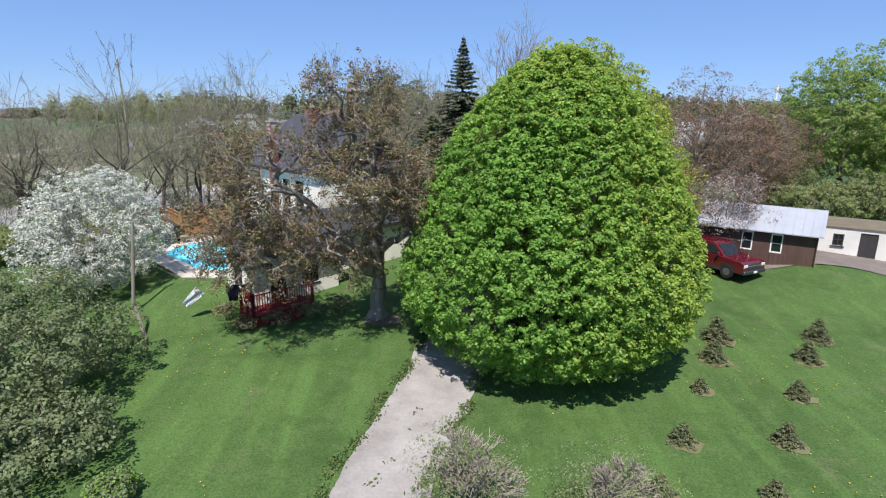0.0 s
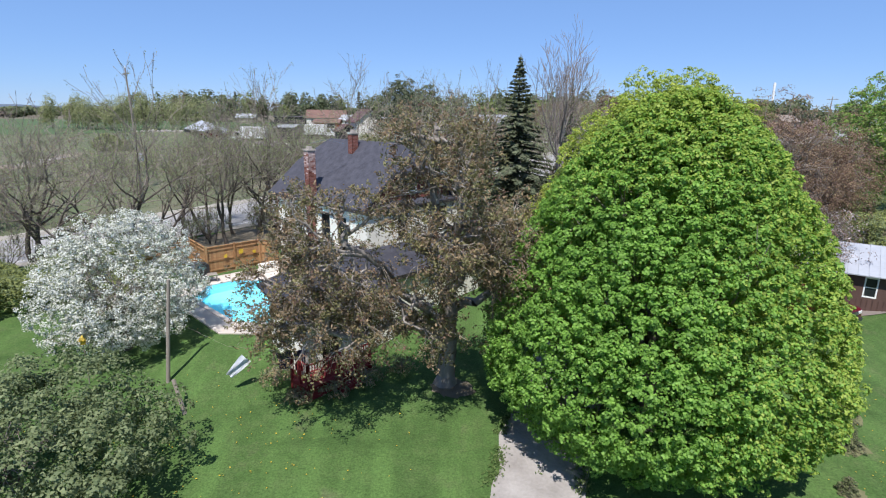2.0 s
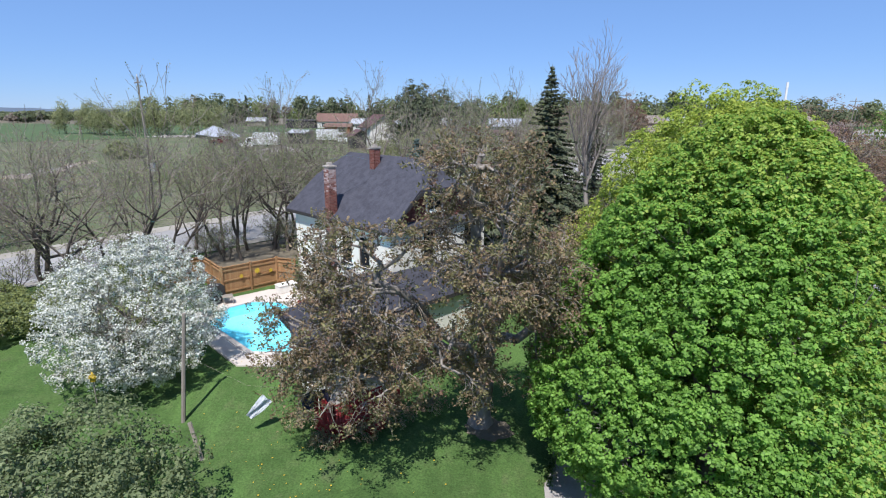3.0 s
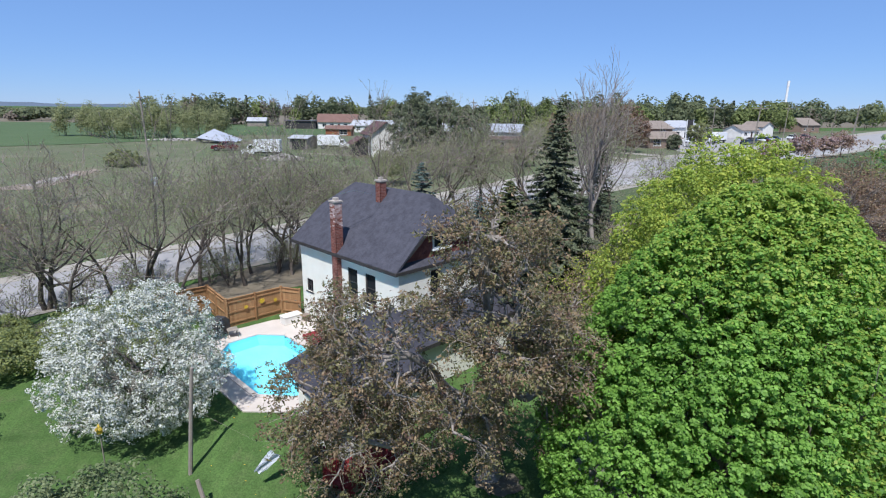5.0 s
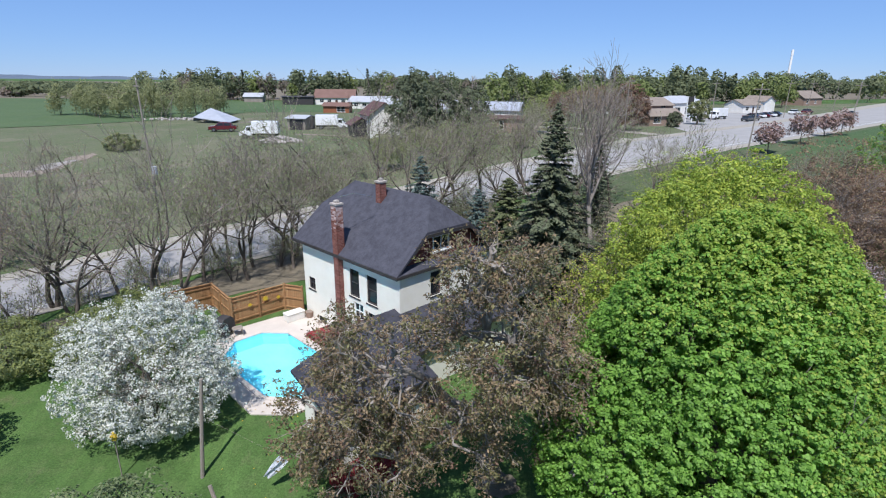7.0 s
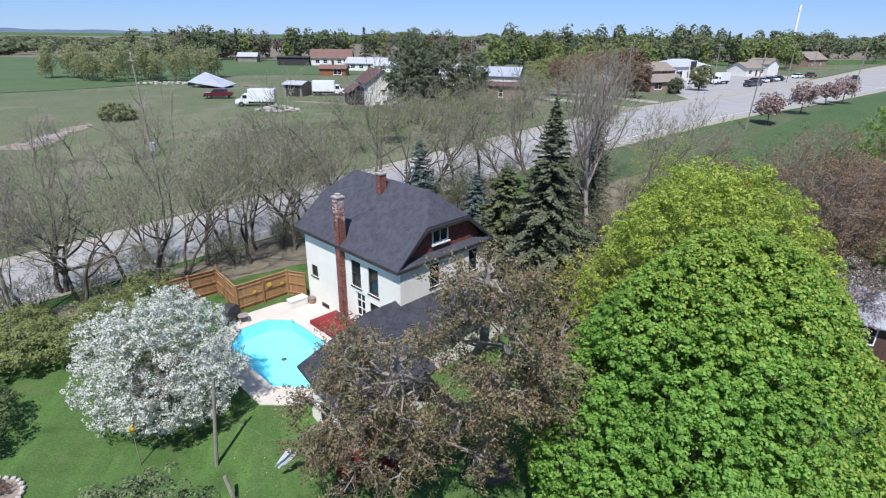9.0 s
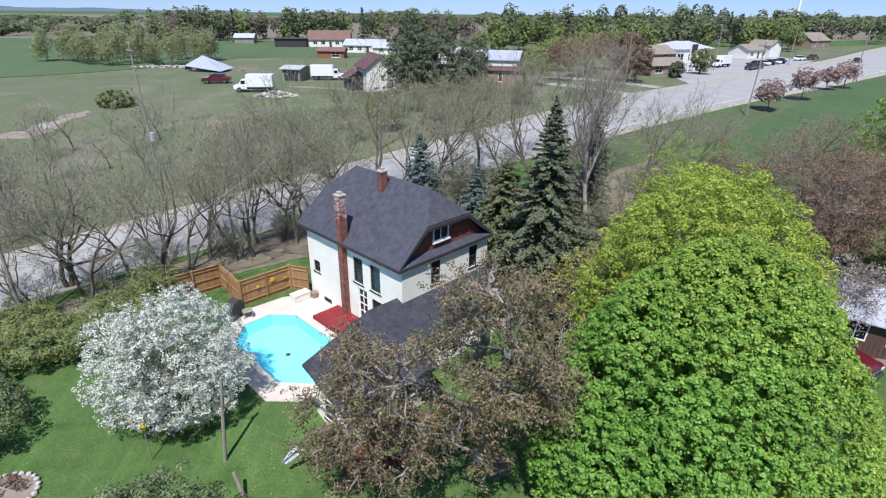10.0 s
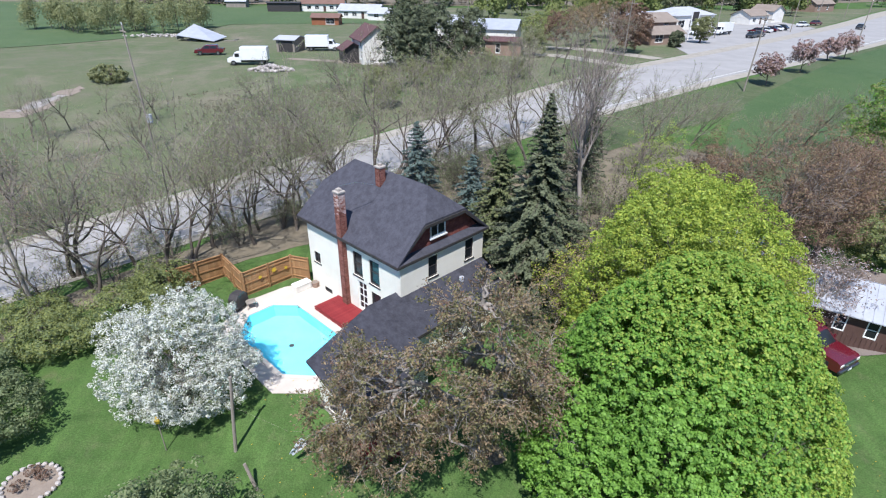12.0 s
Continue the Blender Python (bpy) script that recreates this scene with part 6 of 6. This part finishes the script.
def utility_pole(x, y, h, lean=(0, 0), arms=1, radius=0.12):
    p = thing("utility_pole", x, y, gz(x, y) - 0.2, 0, "weathered grey wooden utility pole with a crossarm", "utility pole", "utility poles along the road")
    part("pole", rod([(0, 0, 0), (lean[0] * h * 0.5, lean[1] * h * 0.5, h * 0.5), (lean[0] * h, lean[1] * h, h)], radius, 8, 0.65), "grey_wood", p)
    for k in range(arms):
        z = h - 0.6 - 1.2 * k
        part("crossarm", boxes((-1.1, -0.06, -0.06, 1.1, 0.06, 0.06)), "grey_wood", p, at=pose(lean[0] * z, lean[1] * z - 0.12, z, 0, 0, 130))
    part("insulator", rod([(lean[0] * h, lean[1] * h, h), (lean[0] * h, lean[1] * h, h + 0.22)], 0.06, 6), "lamp_glass", p)
    return p


pl = utility_pole(-36.6, 64.0, 13.0, (-0.02, 0.0))
part("transformer", rod([(0.35, -0.2, 3.2), (0.35, -0.2, 4.1)], 0.28, 10), "grey_roof", pl)
for x, y, h, ln in ((-30.8, 34.3, 11.5, (-0.02, 0.02)), (41.6, 89.0, 11, (0.06, 0.02)), (30, 112, 11, (0.01, 0)), (1.5, 132, 11, (0, 0)), (66, 152, 10.5, (0.01, 0)), (46, 158, 11, (0, 0)),
                    (95, 168, 10.5, (0.03, 0)), (84, 126, 10.5, (0.04, 0.0)), (120, 196, 10.5, (0.04, 0)), (150, 226, 10.5, (0.03, 0)), (180, 254, 10.5, (0.03, 0)), (-18, 240, 11, (0, 0)), (60, 225, 11, (0, 0)), (14, 236, 11, (0, 0))):
    utility_pole(x, y, h, ln)

# water tower
tower = thing("water_tower", 610, 1010, 5, 0, "slim tall white water tower on the skyline", "water tower")
part("shaft", rod([(0, 0, 0), (0, 0, 56)], 2.1, 14, 0.9), "white_trim", tower)
part("tank", rod([(0, 0, 56), (0, 0, 60), (0, 0, 66)], 2.2, 14, 0.9), "white_trim", tower)

# rubble heap and rock garden
def stones(name, x, y, n, rx, ry, h, lo, hi, label, seed, category="rubble"):
    rng = random.Random(seed)
    bm = bmesh.new()
    for k in range(n):
        a, r = rng.uniform(0, 6.28), math.sqrt(rng.uniform(0, 1))
        s = rng.uniform(lo, hi)
        px, py = x + math.cos(a) * r * rx, y + math.sin(a) * r * ry
        v = bmesh.ops.create_icosphere(bm, subdivisions=1, radius=s)["verts"]
        for q in v:
            q.co *= rng.uniform(0.75, 1.15)
        bmesh.ops.scale(bm, vec=(1, rng.uniform(0.6, 1), rng.uniform(0.5, 0.8)), verts=v)
        bmesh.ops.rotate(bm, matrix=Matrix.Rotation(rng.uniform(0, 3.1), 3, "Z"), verts=v)
        bmesh.ops.translate(bm, vec=(px, py, gz(px, py) + h * (1 - r) + s * 0.2), verts=v)
    return tagged(part(name, bm, "stone"), label, category, kind="stuff")


stones("rubble_heap", -33.2, 100.6, 170, 3.8, 1.7, 0.9, 0.16, 0.5, "heap of pale broken concrete rubble", 4)
stones("rubble_heap", -12.5, 106.5, 60, 4.5, 1.2, 0.3, 0.15, 0.4, "scattered pale rubble before the white house", 6)
stones("rubble_heap", -72, 146.0, 120, 10, 2.0, 0.4, 0.2, 0.5, "line of old rubble and broken timber at the field edge", 5)
bed_pts = [(-23.7 + 1.2 * math.cos(a), 22.5 + 1.0 * math.sin(a)) for a in [k * math.tau / 24 for k in range(24)]]
bm = bmesh.new()
bm.faces.new([bm.verts.new((x, y, gz(x, y) + 0.05)) for x, y in bed_pts])
tagged(part("flower_bed", bm, "soil"), "bare brown flower bed ringed with stones", "flower bed")
ring = random.Random(12)
for k, (x, y) in enumerate(bed_pts):
    bm = bmesh.new()
    v = bmesh.ops.create_icosphere(bm, subdivisions=1, radius=0.13)["verts"]
    for q in v:
        q.co *= ring.uniform(0.8, 1.15)
    tagged(part("edging_stone", bm, "stone", at=pose(x, y, gz(x, y) + 0.1, 0, 0, ring.uniform(0, 180))), "pale rough stone edging the flower bed", "stone", "stones round the flower bed")


# ---- far woods and the hill ----
def woods(name, spots, mat, label, seed, leaf=1.0, per=150, lobes=7):
    """Distant wood: crowns built of rounded lobes of leaf tufts above trunks."""
    rng = np.random.default_rng(seed)
    P, N, S, segs = [], [], [], []
    for x, y, h, r in spots:
        z = gz(x, y)
        c = unit(rng.normal(size=(lobes, 3))) * rng.uniform(0.25, 0.62, size=(lobes, 1))
        c[0] = (0, 0, 0.5)
        w = rng.uniform(0.36, 0.58, size=(lobes, 1))
        k = rng.integers(0, lobes, size=int(per * rng.uniform(0.85, 1.15)))
        d = unit(rng.normal(size=(len(k), 3)) + np.array([0, -0.15, 0.35]))
        p = c[k] + d * w[k] * rng.uniform(0.72, 1.0, size=(len(k), 1))
        P.append(np.array([x, y, z + h * 0.5]) + p * np.array([r, r, h * 0.52]))
        N.append(d + np.array([0, 0, 0.4]) + rng.normal(size=d.shape) * 0.3)
        S.append(leaf * rng.uniform(0.6, 1.3, size=len(k)))
        segs.append((np.array([x, y, z - 0.2]), np.array([x, y, z + h * 0.6]), 0.010 * h, 0.006 * h, 0))
    ob = tagged(part(name, leaves_mesh(name, np.concatenate(P), np.concatenate(N), np.concatenate(S), rng, 0.85), mat), label, "wood", kind="stuff")
    tagged(part(name + "_trunk", tubes_mesh(name + "_trunk", segs, 5), "bark"), "dark trunks of the distant wood", "wood", kind="stuff")
    return ob


wr = random.Random(21)


def belt(x0, x1, y0, y1, n, h0, h1, r0, r1):
    return [(wr.uniform(x0, x1), wr.uniform(y0, y1), wr.uniform(h0, h1), wr.uniform(r0, r1)) for _ in range(n)]


def clear(spots):
    """Keeps the wood off the road."""
    out = []
    for x, y, h, r in spots:
        fy = np.interp(x, [p[0] for p in FAR_EDGE], [p[1] for p in FAR_EDGE])
        ny = np.interp(x, [p[0] for p in NEAR_EDGE], [p[1] for p in NEAR_EDGE])
        if ny - 8 < y < fy + 14:
            continue
        out.append((x, y, h, r))
    return out


woods("far_wood", clear(belt(-150, 20, 266, 300, 44, 9, 15, 4.5, 7) + belt(20, 130, 232, 290, 40, 10, 18, 5, 8)), "far_leaf", "distant leafy wood in spring green", 31, 1.25, 330)
woods("lime_wood", clear(belt(-150, 130, 262, 300, 22, 8, 14, 3.5, 6) + belt(110, 330, 262, 400, 20, 9, 15, 4.5, 8)), "far_lime", "distant trees in pale yellow-green leaf", 36, 1.2, 300)
woods("bare_wood", clear(belt(-130, 60, 262, 300, 26, 10, 15, 3.5, 6) + belt(60, 240, 244, 360, 26, 8, 15, 4, 8)), "far_brown", "distant wood still brown in bud", 32, 0.85, 330)
woods("roadside_wood", clear(belt(100, 330, 262, 420, 50, 11, 19, 5, 9) + belt(-420, -110, 290, 360, 46, 3.5, 6.5, 5, 9) + belt(280, 520, 330, 560, 34, 11, 18, 6, 10)), "far_leaf", "distant leafy wood beside the road", 33, 1.6, 300)
woods("village_wood", clear(belt(8, 58, 190, 236, 16, 7, 13, 3.5, 6) + belt(62, 84, 208, 242, 9, 8, 13, 4, 6) + belt(104, 150, 226, 262, 12, 8, 13, 4, 6.5)), "far_lime", "trees in young leaf behind the roadside houses", 38, 1.0, 330)
woods("hazy_wood", clear(belt(-420, -100, 262, 300, 34, 3, 5.5, 4, 7)), "far_brown", "low brown wood at the far edge of the field", 37, 1.3, 240)
woods("horizon_wood", clear(belt(-150, 900, 480, 900, 120, 8, 14, 16, 30) + belt(-1100, -150, 480, 900, 70, 2.5, 5, 16, 30)), "far_leaf", "low tree line on the horizon", 34, 4.2, 190)
woods("field_edge_wood", belt(-112, -66, 148, 172, 46, 6, 11, 2.4, 4.0), "bud_leaf", "thin greening trees at the field edge", 35, 0.36, 640, 10)
for i, (x, y, h) in enumerate([(-52, 262, 13), (-40, 268, 15), (-96, 262, 14), (30, 250, 13), (64, 236, 14), (100, 250, 15), (128, 262, 14), (142, 300, 15), (-20, 274, 14), (-70, 262, 12)]):
    conifer("spruce_tree", x, y, h, h * 0.24, "needle", "dark spruce standing above the distant wood", 200 + i, group="distant spruces", size=1.3, rows=1.3)

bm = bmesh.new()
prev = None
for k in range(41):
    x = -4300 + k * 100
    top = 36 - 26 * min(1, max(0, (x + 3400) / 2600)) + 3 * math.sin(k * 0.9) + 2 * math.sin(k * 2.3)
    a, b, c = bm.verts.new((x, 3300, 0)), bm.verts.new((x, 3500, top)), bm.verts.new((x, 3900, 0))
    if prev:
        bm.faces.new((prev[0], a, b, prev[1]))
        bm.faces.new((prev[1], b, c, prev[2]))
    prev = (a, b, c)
# distance haze is put into the forest colour as blue-grey
M["hill"] = material("hazed_forest", (0.075, 0.10, 0.14), (0.12, 0.15, 0.19), 0.004, 0.95, bump=0, fine=0.02)
tagged(part("backdrop", bm, "hill"), "far wooded ridge on the horizon, haze painted in as blue", "hill", kind="structure")

# pink trees along the verge
for i, (x, y, h) in enumerate([(46.9, 92.6, 4.9), (57.6, 101.6, 5.4), (71.2, 115.2, 4.4), (76.0, 117.4, 5.2)]):
    broadleaf("flowering_tree", x, y, "small roadside tree in dusky pink blossom", "pink", "bark", 220 + i, h, (0, 0, h * 0.62), (h * 0.42, h * 0.42, h * 0.38),
              150, 26, 0.4, 0.22, lumps=0.25, inner=0.5, bottom=-0.7, trunk_r=0.1, group="pink trees on the verge", second=("red_leaf", 0.4))
broadleaf("shop_tree", 57.5, 141.5, "small leafy green tree by the roadside sign", "bud_leaf", "bark", 230, 6, (0, 0, 3.6), (2.4, 2.4, 2.6), 130, 28, 0.5, 0.34)
broadleaf("clipped_evergreen", 48.6, 134.0, "rounded dark evergreen before the brick house", "needle", "bark", 231, 3.4, (0, 0, 1.8), (1.5, 1.5, 1.7), 120, 30, 0.4, 0.3, category="evergreen")
broadleaf("rust_tree", 34.0, 124.0, "tree in rusty brown bud beside the road", "red_leaf", "bark", 232, 9, (0, 0, 5.4), (4.0, 4.0, 4.2), 260, 26, 0.6, 0.36, lumps=0.25, inner=0.5)
broadleaf("pasture_bush", -56, 92, "rounded green bush in the pasture", "bud_leaf", "bark", 233, 2.4, (0, 0, 1.2), (2.6, 2.2, 1.3), 110, 28, 0.4, 0.28, category="bush")


# ---- small things on the lawn and patio ----
line = thing("washing_line", -10.6, 22.4, gz(-10.6, 22.4), 0, "washing hung on a line, white and dark clothes", "washing line")
part("cord", rod([(-4.4, 1.7, 3.4), (-1.5, 1.1, 2.25), (0.8, 1.2, 2.0), (2.2, 1.6, 2.1)], 0.0035, 4), "grey_wood", line)


def cloth(name, x, y, z, w, h, rz, mat, seed, blown=0.0):
    rng = random.Random(seed)
    bm = bmesh.new()
    grid = []
    for r in range(7):
        grid.append([bm.verts.new((w * (c / 6 - 0.5) * (1 - 0.06 * r), 0.05 * math.sin(c * 1.4 + r * 0.5 + seed) + rng.uniform(-0.015, 0.015), -h * r / 6)) for c in range(7)])
    for r in range(6):
        for c in range(6):
            bm.faces.new((grid[r][c], grid[r][c + 1], grid[r + 1][c + 1], grid[r + 1][c]))
    bmesh.ops.solidify(bm, geom=bm.faces[:], thickness=0.012)
    return part(name, bm, mat, line, at=pose(x, y, z, 6, blown, rz))


cloth("towel", -0.75, 1.05, 1.75, 0.5, 0.95, 30, "cloth_white", 1, 48)
cloth("shirt", 0.75, 1.1, 2.0, 0.6, 0.8, 20, "cloth_dark", 2)
cloth("trousers", 1.35, 1.25, 2.02, 0.5, 0.95, 15, "cloth_dark", 3)
feeder = thing("bird_feeder", -18.4, 24.3, gz(-18.4, 24.3) - 0.5, 20, "yellow bird feeder on a thin pole before the blossom tree", "bird feeder")
part("pole", rod([(0, 0, 0), (0, 0, 2.3)], 0.025, 6), "grey_wood", feeder)
part("body", boxes((-0.09, -0.09, 2.3, 0.09, 0.09, 2.52), bevel=0.02), "yellow", feeder)
part("roof", solid([(-0.15, -0.15, 2.52), (0.15, -0.15, 2.52), (0.0, 0.0, 2.72)], 0.04), "yellow", feeder)


def at_house(x, y, z=0.0):
    c = math.cos(radians(45))
    return (-7.47 + c * (x - y), 31.2 + c * (x + y), HOUSE_Z + z)


x, y, z = at_house(-4.9, 10.1, PZ)
grill = thing("grill", x, y, z, 70, "covered dark barbecue grill by the fence", "grill")
part("cover", body_profile([(0.62, 0.25), (0.55, 0.95), (0.3, 1.2), (-0.3, 1.2), (-0.55, 0.95), (-0.62, 0.25)], 0.32), "dark_trim", grill)
for sx in (-0.5, 0.5):
    part("leg", boxes((sx - 0.03, -0.2, 0, sx + 0.03, 0.2, 0.3)), "rubber", grill)
x, y, z = at_house(-4.3, 9.7, PZ)
table = thing("side_table", x, y, z, 30, "small grey patio side table", "table")
part("tabletop", boxes((-0.3, -0.3, 0.42, 0.3, 0.3, 0.46), bevel=0.01), "grey_wood", table)
for sx in (-0.26, 0.26):
    for sy in (-0.26, 0.26):
        part("leg", boxes((sx - 0.02, sy - 0.02, 0, sx + 0.02, sy + 0.02, 0.42)), "grey_wood", table)
x, y, z = at_house(-0.75, 9.3, PZ)
chest = thing("storage_chest", x, y, z, 45, "pale plastic storage chest against the fence", "chest")
part("body", boxes((-0.6, -0.3, 0, 0.6, 0.3, 0.45), bevel=0.03), "white_wall", chest)
part("lid", boxes((-0.63, -0.33, 0.452, 0.63, 0.33, 0.54), bevel=0.03), "white_wall", chest)
x, y, z = at_house(0.1, 8.9, PZ)
pot = thing("plant_pot", x, y, z, 0, "round clay plant pot beside the house wall", "pot")
part("body", rod([(0, 0, 0), (0, 0, 0.4)], 0.2, 12, 1.35), "tan_brick", pot)
part("soil", rod([(0, 0, 0.385), (0, 0, 0.405)], 0.22, 12), "soil", pot)
for i, (x, y, s) in enumerate([(-17.35, 37.2, 0.10), (-16.6, 37.93, 0.14), (-15.95, 38.55, 0.10)]):
    orn = thing("sun_ornament", x, y, 2.3 + 0.15 * (i % 2), 43.9, "yellow sun-shaped metal ornament on the fence", "ornament", "ornaments on the fence")
    part("disc", rod([(0, -0.10, 0), (0, -0.13, 0)], s, 12), "yellow", orn)
    for k in range(8):
        a = k * math.tau / 8
        part("ray", rod([(math.cos(a) * s, -0.115, math.sin(a) * s), (math.cos(a) * s * 1.5, -0.115, math.sin(a) * s * 1.5)], 0.04 * s / 0.2, 5, 0.3), "yellow", orn)

for i, (x, y) in enumerate([(-24.1, 22.2), (-23.3, 22.8), (-23.9, 23.0)]):
    broadleaf("bed_plant", x, y, "dry brown plant in the flower bed", "red_leaf", "bark", 250 + i, 0.45, (0, 0, 0.2), (0.32, 0.3, 0.22), 24, 14, 0.1, 0.06, bottom=-0.3, trunk_r=0.02, category="plant", group="plants in the flower bed", levels=2)

# brown shrubs at the foot of the porch
for i, (x, y, h) in enumerate([(-10.4, 24.0, 0.8), (-9.2, 22.9, 0.7), (-7.8, 23.4, 0.8), (-6.6, 24.2, 0.9), (-5.2, 25.2, 0.8)]):
    broadleaf("porch_shrub", x, y, "low brown twiggy shrub at the foot of the porch", "brown_leaf", "bark_grey", 240 + i, h, (0, 0, h * 0.5), (h * 0.8, h * 0.7, h * 0.5),
              40, 14, 0.2, 0.08, bottom=-0.5, trunk_r=0.03, category="shrub", group="shrubs by the porch", second=("olive_leaf", 0.4), levels=3)

# bushes on the bank behind the outbuilding
for i, (x, y, h, r) in enumerate([(27.5, 41.0, 3.6, 2.6), (31.0, 42.5, 3.2, 2.8), (34.5, 43.0, 3.8, 3.0), (38.5, 44.0, 3.2, 2.8), (42.5, 45.0, 3.6, 3.2), (29.5, 45.5, 4.2, 3.0), (46.5, 46.5, 3.6, 3.2)]):
    broadleaf("bank_bush", x, y, "dense green bush on the bank behind the outbuilding", "hedge_leaf", "bark", 260 + i, h, (0, 0, h * 0.5), (r, r * 0.9, h * 0.5),
              190, 30, 0.42, 0.17, lumps=0.28, inner=0.55, bottom=-0.7, trunk_r=0.06, category="bush", group="bushes behind the outbuilding", second=("olive_leaf", 0.5))

# grass growing in over the edges and the middle of the driveway
grng = np.random.default_rng(88)
EDGE_L = np.array([(-6.6, -8.0), (-5.4, -3), (-4.6, 4.0), (-3.75, 12.0), (-1.9, 18.6), (-0.2, 24.0)])
EDGE_R = np.array([(-3.6, -8.0), (-2.6, -3), (-1.9, 4.0), (-1.05, 12.0), (0.9, 17.5), (2.9, 23.0)])
gp = []
for f, count, wide in ((0.0, 5200, 0.14), (1.0, 5200, 0.16), (0.5, 700, 0.10)):
    gy = grng.uniform(-6, 23, count)
    clump = np.sin(gy * 5.1 + f * 9) + np.sin(gy * 2.3 + 1 + f) + grng.normal(size=count) * 0.5
    gy = gy[clump > (-0.6 if f != 0.5 else 0.9)]
    gx = np.interp(gy, EDGE_L[:, 1], EDGE_L[:, 0]) * (1 - f) + np.interp(gy, EDGE_R[:, 1], EDGE_R[:, 0]) * f
    gx = gx + grng.normal(size=len(gx)) * wide + 0.12 * np.sin(gy * 1.7 + f * 4)
    gp.append(np.stack([gx, gy, height(gx, gy) + 0.07], axis=-1))
gp = np.concatenate(gp)
tagged(part("grass_tufts", leaves_mesh("grass_tufts", gp, grng.normal(size=gp.shape) + np.array([0, 0, 0.5]), grng.uniform(0.07, 0.15, len(gp)), grng, 0.45, 0.1), "grass_blade"),
       "tufts of grass along the driveway", "grass", kind="stuff")

# dry weeds and brush over the rough pasture past the road
vrng = np.random.default_rng(93)
vx = vrng.uniform(-95, 8, 80000)
vy = vrng.uniform(40, 112, 80000)
past = vy - np.interp(vx, [p[0] for p in FAR_EDGE], [p[1] for p in FAR_EDGE])
patch = np.sin(vx * 0.21 + 1.3 * np.sin(vy * 0.11)) + np.sin(vy * 0.17 + vx * 0.05 + 2) + vrng.normal(size=len(vx)) * 0.55
ok = (past > 3) & (past < 46) & (patch > -0.15 + past * 0.012)
vx, vy = vx[ok], vy[ok]
tall = vrng.uniform(0.25, 0.75, len(vx))
wp3 = np.stack([vx, vy, height(vx, vy) + tall * 0.35], axis=-1)
side = vrng.normal(size=wp3.shape) * np.array([1, 1, 0.12])
tagged(part("dry_weeds", leaves_mesh("dry_weeds", wp3, side, tall, vrng, 0.16, 0.02), "dry_weed"), "dry brown weeds and low brush over the rough pasture", "weeds", kind="stuff")

# dandelions over the lawn
drng = np.random.default_rng(77)
n = 2600
dx = drng.uniform(-20, 24, n)
dy = drng.uniform(10, 28, n)
keep = (np.sin(dx * 0.5 + 1) + np.sin(dy * 0.7) + drng.normal(size=n) * 0.8 > 0.3) & ~((dx > -4.5) & (dx < 3) & (dy < 30))
dx, dy = dx[keep], dy[keep]
pts = np.stack([dx, dy, height(dx, dy) + 0.06], axis=-1)
tagged(part("dandelions", leaves_mesh("dandelions", pts, np.tile([0, 0, 1.0], (len(pts), 1)) + drng.normal(size=pts.shape) * 0.2, drng.uniform(0.03, 0.07, len(pts)), drng, 1.0, 0.05), "yellow"),
       "yellow dandelions scattered over the lawn", "flowers", kind="stuff")

# trees in bud among the houses past the road
for i, (x, y, h, r, lf) in enumerate([(20, 126, 8.5, 3.4, "red_leaf"), (26, 133, 9.5, 3.6, "brown_leaf"), (31, 141, 10, 3.8, "brown_leaf"), (17, 135, 8, 3.4, "hedge_leaf"),
                                      (37, 150, 9, 3.2, "brown_leaf"), (24, 146, 9, 4.0, "hedge_leaf"), (33, 160, 10, 4.2, "hedge_leaf"), (42, 138, 7, 2.6, "red_leaf"), (14, 118, 6, 2.6, "bud_leaf")]):
    broadleaf("budding_tree", x, y, "hazy tree in early bud beside the far houses", lf, "bark_grey", 300 + i, h, (0, 0, h * 0.56), (r, r, h * 0.42), 130, 24, 0.6, 0.26,
              lumps=0.3, inner=0.4, bottom=-0.8, trunk_r=0.14, group="trees among the far houses")
